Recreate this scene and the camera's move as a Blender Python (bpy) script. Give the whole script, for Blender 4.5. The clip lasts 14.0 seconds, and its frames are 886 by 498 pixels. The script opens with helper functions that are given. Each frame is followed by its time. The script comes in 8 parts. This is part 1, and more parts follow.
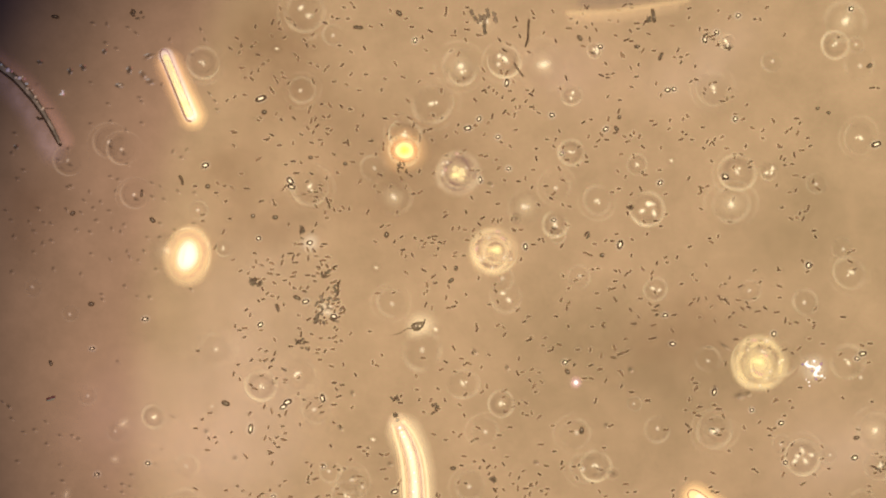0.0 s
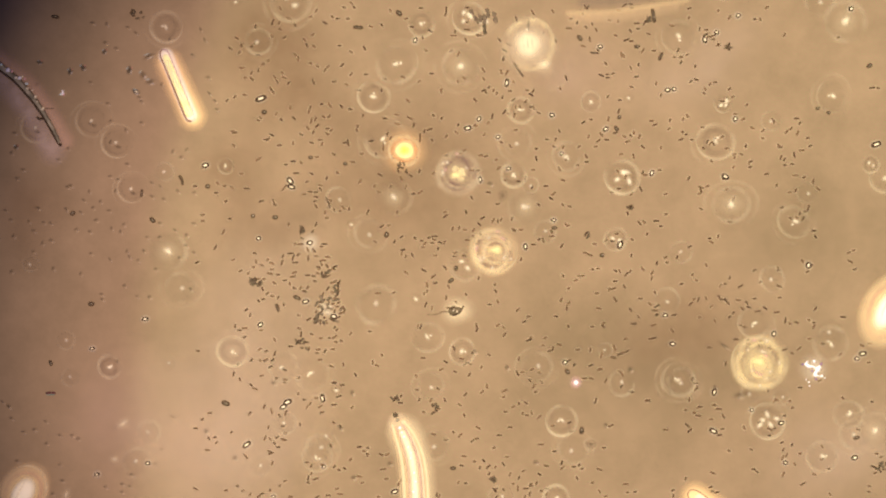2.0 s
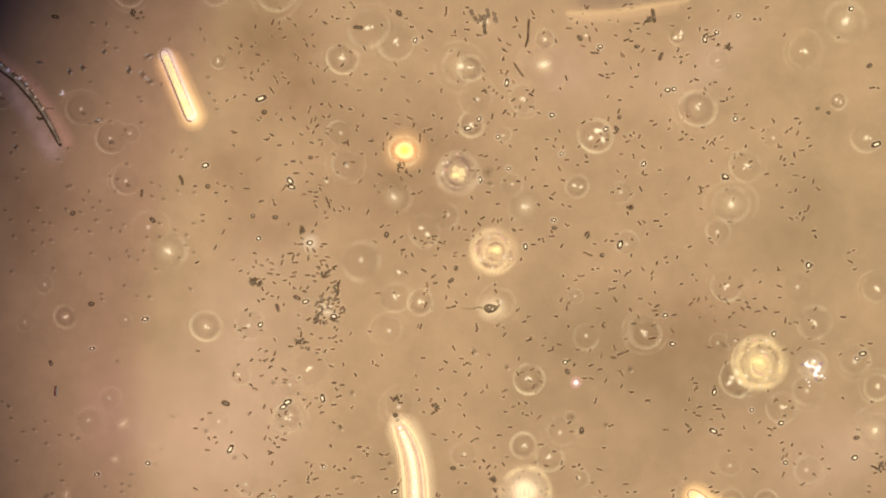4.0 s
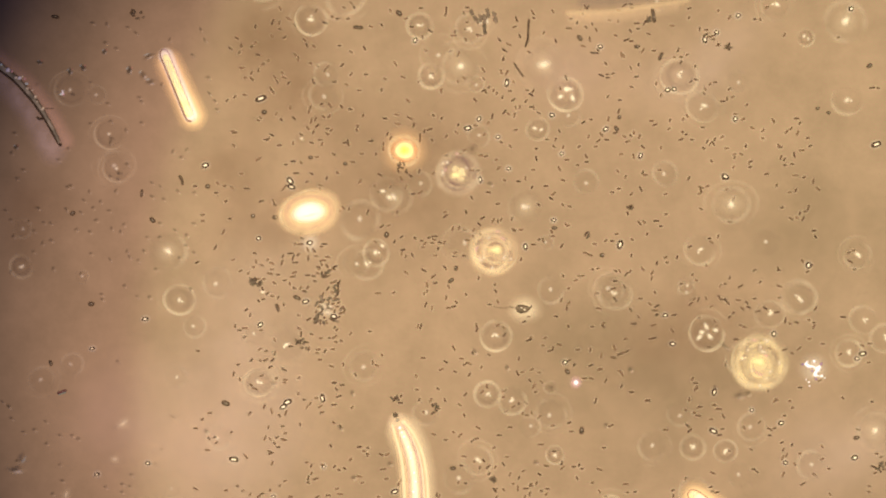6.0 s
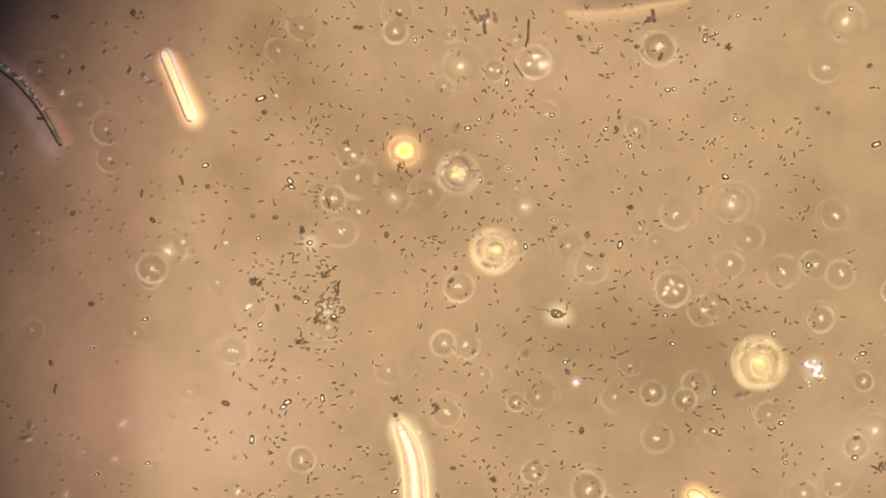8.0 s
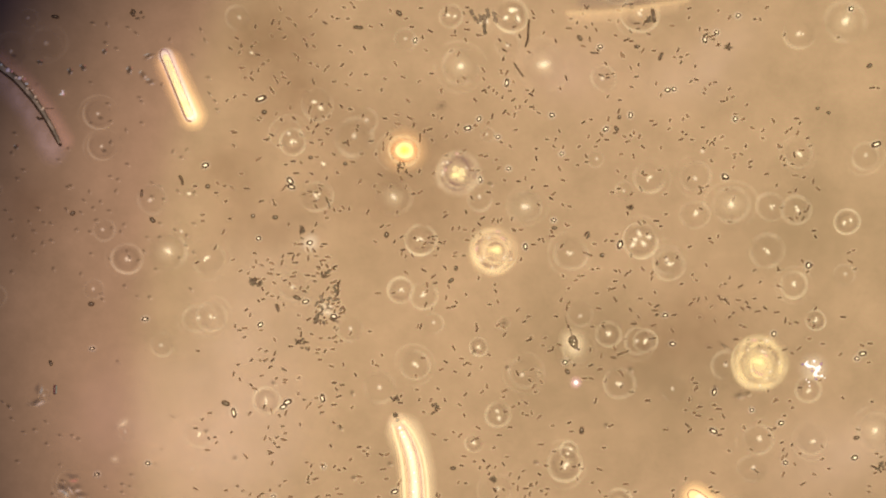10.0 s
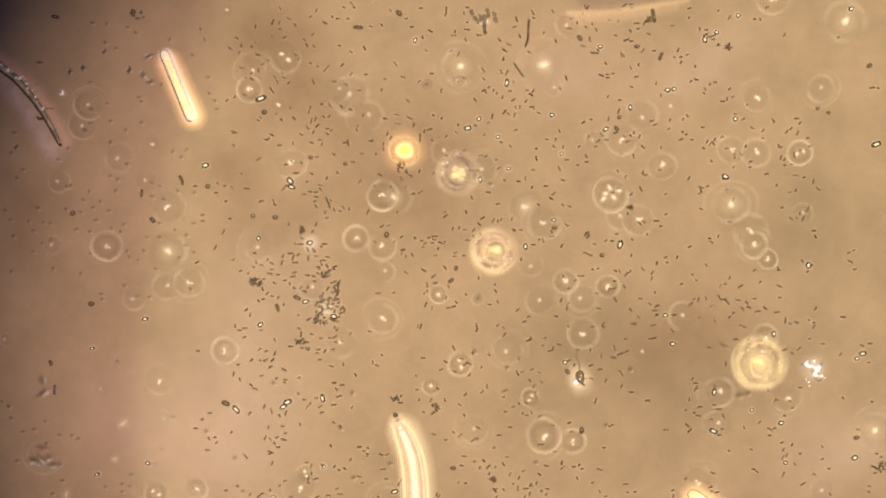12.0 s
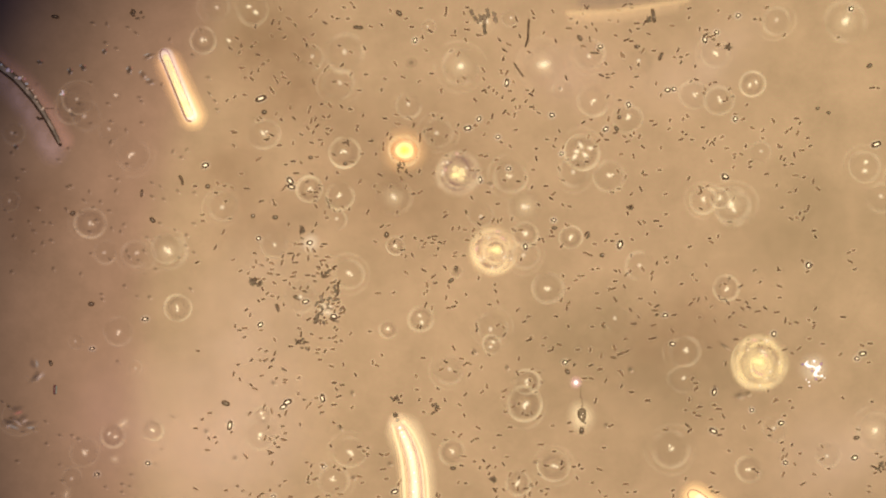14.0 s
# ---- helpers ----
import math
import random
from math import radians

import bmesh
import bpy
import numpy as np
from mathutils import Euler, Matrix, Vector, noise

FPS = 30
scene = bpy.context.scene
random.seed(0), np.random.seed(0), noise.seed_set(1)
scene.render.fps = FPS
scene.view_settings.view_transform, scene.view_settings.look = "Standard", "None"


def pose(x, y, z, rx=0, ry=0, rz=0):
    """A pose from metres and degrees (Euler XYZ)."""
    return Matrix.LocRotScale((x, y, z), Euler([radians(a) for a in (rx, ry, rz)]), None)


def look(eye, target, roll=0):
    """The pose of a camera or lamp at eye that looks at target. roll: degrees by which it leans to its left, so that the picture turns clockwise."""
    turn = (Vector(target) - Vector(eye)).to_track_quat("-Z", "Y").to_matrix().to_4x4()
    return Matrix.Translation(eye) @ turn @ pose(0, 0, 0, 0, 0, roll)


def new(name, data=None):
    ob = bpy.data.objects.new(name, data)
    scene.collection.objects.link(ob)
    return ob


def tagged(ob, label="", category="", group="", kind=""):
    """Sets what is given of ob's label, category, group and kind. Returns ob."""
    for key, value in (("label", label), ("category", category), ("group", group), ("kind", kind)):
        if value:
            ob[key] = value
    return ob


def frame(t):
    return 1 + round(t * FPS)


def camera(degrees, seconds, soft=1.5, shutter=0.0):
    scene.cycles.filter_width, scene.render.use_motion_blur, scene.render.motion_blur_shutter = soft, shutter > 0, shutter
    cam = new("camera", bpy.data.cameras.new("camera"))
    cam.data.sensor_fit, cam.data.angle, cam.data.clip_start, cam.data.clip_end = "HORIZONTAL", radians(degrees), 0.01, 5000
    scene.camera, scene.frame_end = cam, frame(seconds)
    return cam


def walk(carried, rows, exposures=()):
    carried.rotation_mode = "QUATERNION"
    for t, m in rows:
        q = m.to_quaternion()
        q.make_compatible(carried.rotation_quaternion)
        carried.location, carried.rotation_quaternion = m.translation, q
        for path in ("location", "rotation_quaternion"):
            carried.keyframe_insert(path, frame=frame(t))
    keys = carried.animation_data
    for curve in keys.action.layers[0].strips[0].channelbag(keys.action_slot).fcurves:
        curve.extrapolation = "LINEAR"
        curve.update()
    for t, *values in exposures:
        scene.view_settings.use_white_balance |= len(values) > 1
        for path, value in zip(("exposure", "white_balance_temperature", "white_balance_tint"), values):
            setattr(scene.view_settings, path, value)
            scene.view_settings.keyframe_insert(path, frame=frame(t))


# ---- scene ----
# A drop of pond water under a phase-contrast microscope, built ten thousand
# times life size: one micrometre is one centimetre. The field is 300 by 169
# micrometres. All plan numbers below are micrometres from the field's centre.
U = 0.01

# ---- camera: a phone held still over the eyepiece ----
cam = camera(30, 14.0, soft=2.1)
EYE = 5.6
walk(cam, [(0.0, pose(0, 0, EYE)), (14.0, pose(0, 0, EYE))], [(0.0, -0.03), (7.0, -0.03), (8.0, 0.015), (14.0, 0.02)])

# ---- light: the illuminator along the optical axis, an added side beam, and a dim room ----
world = bpy.data.worlds.new("dim_room")
scene.world = world
world.use_nodes = True
world.node_tree.nodes["Background"].inputs["Color"].default_value = (0.17, 0.19, 0.78, 1)
world.node_tree.nodes["Background"].inputs["Strength"].default_value = 0.125
scene.cycles.transparent_max_bounces = 48


def spot(name, power, colour, target, radius, blend):
    """A lamp on the axis whose beam lights a disc of the slide (micrometres)."""
    data = bpy.data.lights.new(name, "SPOT")
    data.energy, data.color, data.spot_blend, data.shadow_soft_size = power, colour, blend, 0.04
    eye = Vector((0, 0, EYE + 0.15))
    aim = Vector((target[0] * U, target[1] * U, 0))
    data.spot_size = 2 * math.atan(radius * U / (aim - eye).length)
    ob = new(name, data)
    ob.matrix_world = look(eye, aim)
    return ob


spot("condenser_beam", 615, (0.85, 1.0, 0.61), (247.2, -54.0), 427.04, 0.10)
spot("illuminator_beam", 2085, (1.0, 0.747, 0.669), (68.6, -37.5), 274.60, 0.60)
# Added fill lamp that brightens the right of the field.
spot("added_side_beam", 430, (0.95, 0.94, 0.67), (336.7, 75.0), 312.82, 0.78)


# ---- materials ----
def material(name):
    m = bpy.data.materials.new(name)
    m.use_nodes = True
    n = m.node_tree.nodes
    return m, n, m.node_tree.links, n["Principled BSDF"]


def noise_value(n, l, scale, lo, hi, detail=3.0, source="Object", per_object=True):
    """Noise mapped to lo..hi, shifted for each object."""
    tc = n.new("ShaderNodeTexCoord")
    tex = n.new("ShaderNodeTexNoise")
    tex.noise_dimensions = "4D" if per_object else "3D"
    tex.inputs["Scale"].default_value = scale
    tex.inputs["Detail"].default_value = detail
    l.new(tc.outputs[source], tex.inputs["Vector"])
    if per_object:
        info = n.new("ShaderNodeObjectInfo")
        mul = n.new("ShaderNodeMath")
        mul.operation = "MULTIPLY"
        mul.inputs[1].default_value = 50.0
        l.new(info.outputs["Random"], mul.inputs[0])
        l.new(mul.outputs[0], tex.inputs["W"])
    mp = n.new("ShaderNodeMapRange")
    mp.inputs["From Min"].default_value, mp.inputs["From Max"].default_value = 0.3, 0.7
    mp.inputs["To Min"].default_value, mp.inputs["To Max"].default_value = lo, hi
    l.new(tex.outputs["Fac"], mp.inputs["Value"])
    return mp.outputs[0]


def two_tone(n, l, fac, a, b):
    mix = n.new("ShaderNodeMix")
    mix.data_type = "RGBA"
    mix.inputs["A"].default_value, mix.inputs["B"].default_value = (*a, 1), (*b, 1)
    l.new(fac, mix.inputs["Factor"])
    return mix.outputs["Result"]


def solid(name, a, b, scale=60.0, rough=0.6, gloss=0.1, bump=0.2):
    """An opaque cell surface, mottled between two colours, with fine relief."""
    m, n, l, p = material(name)
    l.new(two_tone(n, l, noise_value(n, l, scale, 0, 1), a, b), p.inputs["Base Color"])
    p.inputs["Roughness"].default_value = rough
    p.inputs["Specular IOR Level"].default_value = gloss
    bp = n.new("ShaderNodeBump")
    bp.inputs["Strength"].default_value = bump
    bp.inputs["Distance"].default_value = 0.002
    l.new(noise_value(n, l, scale * 4, 0, 1), bp.inputs["Height"])
    l.new(bp.outputs[0], p.inputs["Normal"])
    return m


def veil(name, colour, alpha, stops, uneven=(0.6, 1.0), scale=25.0):
    """A translucent skin, for cells and painted halos, whose density follows stops from its middle (0) to its rim (1).
    """
    m, n, l, p = material(name)
    p.inputs["Base Color"].default_value = (*colour, 1)
    p.inputs["Roughness"].default_value = 0.9
    p.inputs["Specular IOR Level"].default_value = 0.0
    uv = n.new("ShaderNodeUVMap")
    uv.uv_map = "across"
    sep = n.new("ShaderNodeSeparateXYZ")
    l.new(uv.outputs[0], sep.inputs[0])
    ramp = n.new("ShaderNodeValToRGB")
    ramp.color_ramp.interpolation = "B_SPLINE" if len(stops) > 3 else "EASE"
    el = ramp.color_ramp.elements
    while len(el) < len(stops):
        el.new(0.5)
    for e, (at_u, v) in zip(el, stops):
        e.position, e.color = at_u, (v, v, v, 1)
    l.new(sep.outputs["X"], ramp.inputs["Fac"])
    a = n.new("ShaderNodeMath")
    a.operation = "MULTIPLY"
    a.use_clamp = True
    l.new(ramp.outputs["Color"], a.inputs[0])
    l.new(noise_value(n, l, scale, alpha * uneven[0], alpha * uneven[1]), a.inputs[1])
    l.new(a.outputs[0], p.inputs["Alpha"])
    return m


def slide_material():
    m, n, l, p = material("wet_glass")
    total = None
    for scale, weight, detail in ((1.5, 0.36, 2.0), (6.0, 0.34, 4.0), (22.0, 0.20, 3.0), (70.0, 0.10, 2.0)):
        mul = n.new("ShaderNodeMath")
        mul.operation = "MULTIPLY_ADD"
        mul.inputs[1].default_value = weight
        mul.inputs[2].default_value = 0.0
        l.new(noise_value(n, l, scale, 0, 1, detail, "Object", False), mul.inputs[0])
        if total:
            l.new(total, mul.inputs[2])
        total = mul.outputs[0]
    l.new(two_tone(n, l, total, (0.222, 0.166, 0.097), (0.328, 0.240, 0.145)), p.inputs["Base Color"])
    p.inputs["Roughness"].default_value = 0.8
    p.inputs["Specular IOR Level"].default_value = 0.02
    return m


FADE = [(0.0, 1.0), (0.35, 0.7), (0.7, 0.2), (1.0, 0.0)]
PLATEAU = [(0.0, 1.0), (0.55, 1.0), (0.8, 0.6), (1.0, 0.0)]
SOFT = [(0.0, 1.0), (0.42, 0.9), (0.75, 0.35), (1.0, 0.0)]
BAND = [(0.0, 0.0), (0.3, 0.55), (0.62, 1.0), (1.0, 0.0)]
HOLLOW = [(0.0, 0.3), (0.5, 0.6), (0.8, 1.0), (1.0, 0.0)]
SLIDE = slide_material()
DARK = solid("dark_cell", (0.052, 0.034, 0.018), (0.12, 0.08, 0.045), 40)
DARK_SOFT = solid("grey_green_cell", (0.072, 0.056, 0.034), (0.145, 0.112, 0.07), 40)
WALL = solid("cell_wall", (0.03, 0.018, 0.009), (0.08, 0.052, 0.03), 40)
PALE = solid("pale_cell_content", (0.80, 0.68, 0.42), (0.94, 0.86, 0.62), 30)
PALE_CORE = solid("mottled_core", (0.86, 0.76, 0.48), (0.97, 0.92, 0.70), 26)
BODY_YELLOW = solid("shining_yellow", (0.88, 0.88, 0.36), (0.92, 0.94, 0.58), 28)
CRYSTAL = solid("white_crystal", (0.94, 0.93, 0.92), (0.97, 0.97, 0.97), 25, 0.3, 0.4)
VIOLET = solid("violet_fringe", (0.16, 0.13, 0.30), (0.30, 0.16, 0.25), 25)
MAROON = solid("maroon_wall", (0.20, 0.10, 0.07), (0.32, 0.18, 0.13), 25)
OLIVE = solid("olive_filament", (0.16, 0.14, 0.09), (0.55, 0.48, 0.34), 24)
# Halo light round the cells is painted with these translucent colours.
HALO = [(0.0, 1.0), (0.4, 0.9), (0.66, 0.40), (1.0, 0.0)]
GLOW = veil("warm_halo", (0.97, 0.70, 0.36), 0.97, HALO, (0.85, 1.0))
SMALL_GLOW = veil("thin_halo", (0.92, 0.85, 0.66), 0.42, FADE)
ORANGE = veil("orange_halo", (0.97, 0.64, 0.31), 0.74, FADE, (0.8, 1.0))
RIM = veil("pale_rim", (0.90, 0.78, 0.52), 0.19, BAND, (-0.5, 1.2), 11)
RIM_BRIGHT = veil("bright_rim", (0.94, 0.83, 0.54), 0.28, BAND, (-0.4, 1.2), 11)
RIM_DARK = veil("shaded_rim", (0.17, 0.12, 0.075), 0.34, BAND, (0.4, 1.0), 14)
PLASM = veil("clear_plasm", (0.16, 0.125, 0.075), 0.08, HOLLOW, (0.3, 1.0), 12)
SPARK = veil("soft_bright_core", (0.97, 0.88, 0.62), 0.86, [(0.0, 1.0), (0.3, 0.85), (0.62, 0.35), (1.0, 0.0)], (0.5, 1.0), 60)
SPARK_GOLD = veil("soft_gold_core", (0.97, 0.84, 0.46), 0.62, PLATEAU, (0.4, 1.0), 60)
SPARK_DIM = veil("soft_dim_core", (0.92, 0.82, 0.60), 0.52, SOFT, (0.5, 1.0), 60)
SMUDGE = veil("blurred_dark_cell", (0.08, 0.062, 0.04), 0.5, FADE, (0.6, 1.0))


# ---- shapes (all in micrometres) ----
def finish(bm):
    bmesh.ops.scale(bm, vec=(U, U, U), verts=bm.verts)
    bmesh.ops.recalc_face_normals(bm, faces=bm.faces)
    for f in bm.faces:
        f.smooth = True
    return bm


def mesh_of(name, bm, mat):
    me = bpy.data.meshes.new(name)
    bm.to_mesh(me)
    bm.free()
    me.materials.append(mat)
    return me


def part(name, bm, mat, parent=None, label=""):
    """One mesh object under a thing or under a part."""
    ob = new(name, bm if isinstance(bm, bpy.types.Mesh) else mesh_of(name, finish(bm), mat))
    ob.parent = parent
    if label:
        ob["label"] = label
    return ob


def place(x, y, z=0.0, rz=0.0, ry=0.0, rx=0.0):
    return pose(x * U, y * U, z * U, rx, ry, rz)


def thing(name, label, category, m, group="", kind=""):
    ob = tagged(new(name), label, category, group, kind)
    ob.matrix_basis = m
    return ob


def strip(rings, closed=False):
    """Skin a row of rings of equal length."""
    bm = bmesh.new()
    vs = [[bm.verts.new(p) for p in r] for r in rings]
    for a, b in zip(vs, vs[1:]):
        k = len(a)
        for i in range(k):
            j = (i + 1) % k
            q = [a[i], a[j], b[j], b[i]]
            bm.faces.new(q)
    return bm, vs


def spline(points, n):
    """Points along a smooth line through the given ones."""
    p = [Vector(q if len(q) == 3 else (*q, 0)) for q in points]
    p = [2 * p[0] - p[1]] + p + [2 * p[-1] - p[-2]]
    out = []
    for i in range(1, len(p) - 2):
        for k in range(n):
            t = k / n
            a, b, c, d = p[i - 1:i + 3]
            out.append(0.5 * (2 * b + (c - a) * t + (2 * a - 5 * b + 4 * c - d) * t * t + (3 * b - a - 3 * c + d) * t ** 3))
    return out + [p[-2]]


def tube(points, radius, seg=10, flat=1.0, n=8, taper=0.12):
    """A round-ended tube along a smooth line. radius: a number, or a function of 0..1."""
    line = spline(points, n)
    rings = []
    for i, c in enumerate(line):
        s = i / (len(line) - 1)
        way = (line[min(i + 1, len(line) - 1)] - line[max(i - 1, 0)]).normalized()
        side = Vector((-way.y, way.x, 0)).normalized()
        up = way.cross(side)
        r = radius(s) if callable(radius) else radius
        e = min(s, 1 - s) / taper
        r *= math.sqrt(max(0.0, 1 - (1 - min(e, 1)) ** 2)) * 0.97 + 0.03
        rings.append([c + r * (math.cos(a) * side + flat * math.sin(a) * up)
                      for a in (2 * math.pi * k / seg for k in range(seg))])
    bm, vs = strip(rings)
    bm.faces.new(vs[0])
    bm.faces.new(vs[-1][::-1])
    return bm


def capsule(length, radius, seg=8, flat=1.0):
    h = max(length / 2 - radius, 0.01)
    rings = []
    for s in (-1, 1):
        for k in ((0.15, 0.6, 1.0) if s < 0 else (1.0, 0.6, 0.15)):
            off = math.sqrt(1 - k * k) * radius
            rings.append([(s * (h + off), k * radius * math.cos(a), flat * k * radius * math.sin(a))
                          for a in (2 * math.pi * i / seg for i in range(seg))])
    bm, vs = strip(rings)
    bm.faces.new(vs[0])
    bm.faces.new(vs[-1][::-1])
    return bm


def set_across(bm, vs, rows):
    lay = bm.loops.layers.uv.new("across")
    value = {}
    for ring, u in zip(vs, rows):
        for v in ring:
            value[v] = u
    for f in bm.faces:
        for lo in f.loops:
            lo[lay].uv = (value[lo.vert], 0.5)
    return bm


def shell(outline, height, inner=0.0, rows=9, arch=False, seg=40):
    """A domed skin from inner to the outline, or an arched ring. outline: a function of angle and of 0..1 to x, y."""
    us = [inner + (1 - inner) * i / (rows - 1) for i in range(rows)]
    rings = []
    for i, u in enumerate(us):
        w = i / (rows - 1)
        z = height * (math.sin(math.pi * w) if arch else 1 - u * u)
        rings.append([(*outline(2 * math.pi * k / seg, max(u, 0.004)), z) for k in range(seg)])
    bm, vs = strip(rings)
    if inner == 0:
        bm.faces.new(vs[0])
    return set_across(bm, vs, [i / (rows - 1) for i in range(rows)])


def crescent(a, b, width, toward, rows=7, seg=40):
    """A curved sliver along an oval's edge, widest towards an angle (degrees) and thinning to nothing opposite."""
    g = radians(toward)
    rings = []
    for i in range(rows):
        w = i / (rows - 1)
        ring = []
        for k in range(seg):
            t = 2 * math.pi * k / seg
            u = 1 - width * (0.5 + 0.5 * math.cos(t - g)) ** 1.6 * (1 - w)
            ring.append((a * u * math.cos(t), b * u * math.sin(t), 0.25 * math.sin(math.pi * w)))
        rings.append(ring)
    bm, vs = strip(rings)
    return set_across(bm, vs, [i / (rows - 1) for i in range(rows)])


def oval(a, b, lobes=0.0, seed=0):
    def outline(t, u):
        k = u * (1 + lobes * (math.sin(2 * t + seed) * 0.5 + math.sin(3 * t + 2.3 * seed) * 0.5))
        return a * k * math.cos(t), b * k * math.sin(t)
    return outline


def around(points, width, n=6):
    """The outline of a band that keeps a distance from a smooth line."""
    line = spline(points, n)
    m = len(line)

    def outline(t, u):
        # one way along the line, round its end and back
        s = t / (2 * math.pi) * 2
        back = s >= 1
        s = s - 1 if back else s
        arc = 0.2
        if s < arc:
            c = line[-1] if back else line[0]
            way = (line[-1] - line[-2]) if back else (line[0] - line[1])
            way.normalize()
            g = math.pi * (s / arc - 0.5)
            side = Vector((-way.y, way.x, 0))
            q = c + width * u * (math.cos(g) * way + math.sin(g) * side)
        else:
            k = (s - arc) / (1 - arc) * (m - 1)
            k = (m - 1 - k) if back else k
            i = min(int(k), m - 2)
            c = line[i].lerp(line[i + 1], k - i)
            way = (line[i + 1] - line[i]).normalized()
            side = Vector((-way.y, way.x, 0)) * (1 if back else -1)
            q = c - width * u * side * -1
        return q.x, q.y
    return outline


def lump(radius, seed, rough=0.35, flat=0.6, sub=2):
    bm = bmesh.new()
    bmesh.ops.create_icosphere(bm, subdivisions=sub, radius=1)
    for v in bm.verts:
        k = 1 + rough * noise.noise(v.co * 1.7 + Vector((seed * 3.1, seed, 0)))
        v.co = Vector((v.co.x * k * radius, v.co.y * k * radius, v.co.z * k * radius * flat))
    return bm


def ball(a, b, c, seg=16):
    bm = bmesh.new()
    bmesh.ops.create_uvsphere(bm, u_segments=seg, v_segments=seg // 2 + 2, radius=1)
    for v in bm.verts:
        v.co = Vector((v.co.x * a, v.co.y * b, v.co.z * c))
    return bm


def moved(bm, x, y, z=0.0, turn=0.0):
    bmesh.ops.transform(bm, matrix=Matrix.Translation((x, y, z)) @ Matrix.Rotation(radians(turn), 4, "Z"), verts=bm.verts)
    return bm


# ---- the slide ----
def build_slide():
    bm = bmesh.new()
    bmesh.ops.create_cube(bm, size=1)
    for v in bm.verts:
        v.co = Vector((v.co.x * 6000, v.co.y * 6000, v.co.z * 100 - 50))
    ob = part("ground", bm, SLIDE)
    tagged(ob, "wet glass microscope slide in warm tan light", "slide", kind="structure")


build_slide()


# ---- large things lying on the slide ----
def wall_line(a, b, r, side):
    """Half of the outline of a round-ended rod from a to b, on one side (1 or -1)."""
    a, b = Vector((*a, 0)), Vector((*b, 0))
    way = (b - a).normalized()
    across = Vector((-way.y, way.x, 0)) * side
    pts = [a - way * r * 1.3, a - way * r * 1.0 + across * r * 0.6, a + across * r]
    pts += [a.lerp(b, k) + across * r for k in (0.25, 0.5, 0.75)]
    pts += [b + across * r, b + way * r * 1.0 + across * r * 0.6, b + way * r * 1.3]
    return [tuple(q) for q in pts]


def build_rod_diatom():
    dx, dy = 8.4, -20.6
    m = thing("rod_diatom", "bright straight rod diatom in a warm painted halo", "diatom", place(-89.75, 55.2))
    a, b = (-dx / 2, -dy / 2), (dx / 2, dy / 2)
    # Halo light round the rod, painted as two translucent skins.
    part("sheath", shell(around([(a[0] + 1.0, a[1] - 2.6), (b[0] + 0.75, b[1] + 0.2)], 5.6), 0.9, seg=100), GLOW, m, "warm translucent painted halo")
    part("inner_sheath", moved(shell(around([(a[0] + 0.25, a[1] - 0.2), (b[0] + 0.25, b[1] + 0.3)], 3.0), 0.7, seg=100), 0, 0, 0.5), WHITE_HALO, m, "white painted inner halo")
    part("frustule", moved(tube([(a[0] * 1.06, a[1] * 1.06), (0, 0), (b[0] * 1.05, b[1] * 1.05)], lambda s: 1.12 + 0.24 * min(1, s * 1.6), 16, 0.5, 14, 0.07), 0, 0, 1.0), BODY_YELLOW, m, "white-yellow shining cell body")
    part("raphe", moved(shell(around([(a[0] * 0.8, a[1] * 0.8), (b[0] * 0.85, b[1] * 0.85)], 0.75), 0.3, seg=60), 0.1, 0, 1.75), RAPHE, m, "white bright middle band")
    part("girdle", moved(tube(wall_line(a, b, 1.45, -1), lambda s: 0.17 + 0.17 * s, 6, 1.0, 6, 0.03), 0, 0, 2.0), MAROON, m, "thin maroon cell edge")
    part("girdle", moved(tube(wall_line(a, b, 1.5, 1), lambda s: 0.17 - 0.13 * s, 6, 1.0, 6, 0.03), 0, 0, 2.0), VIOLET_EDGE, m, "thin violet cell edge")


WHITE_HALO = veil("white_halo", (0.98, 0.92, 0.74), 0.9, [(0.0, 1.0), (0.5, 0.95), (0.8, 0.45), (1.0, 0.0)], (0.85, 1.0))
RAPHE = veil("pale_yellow_band", (0.98, 0.94, 0.62), 0.6, FADE, (0.5, 1.0), 30)
VIOLET_EDGE = solid("violet_edge", (0.34, 0.20, 0.24), (0.55, 0.36, 0.36), 25)


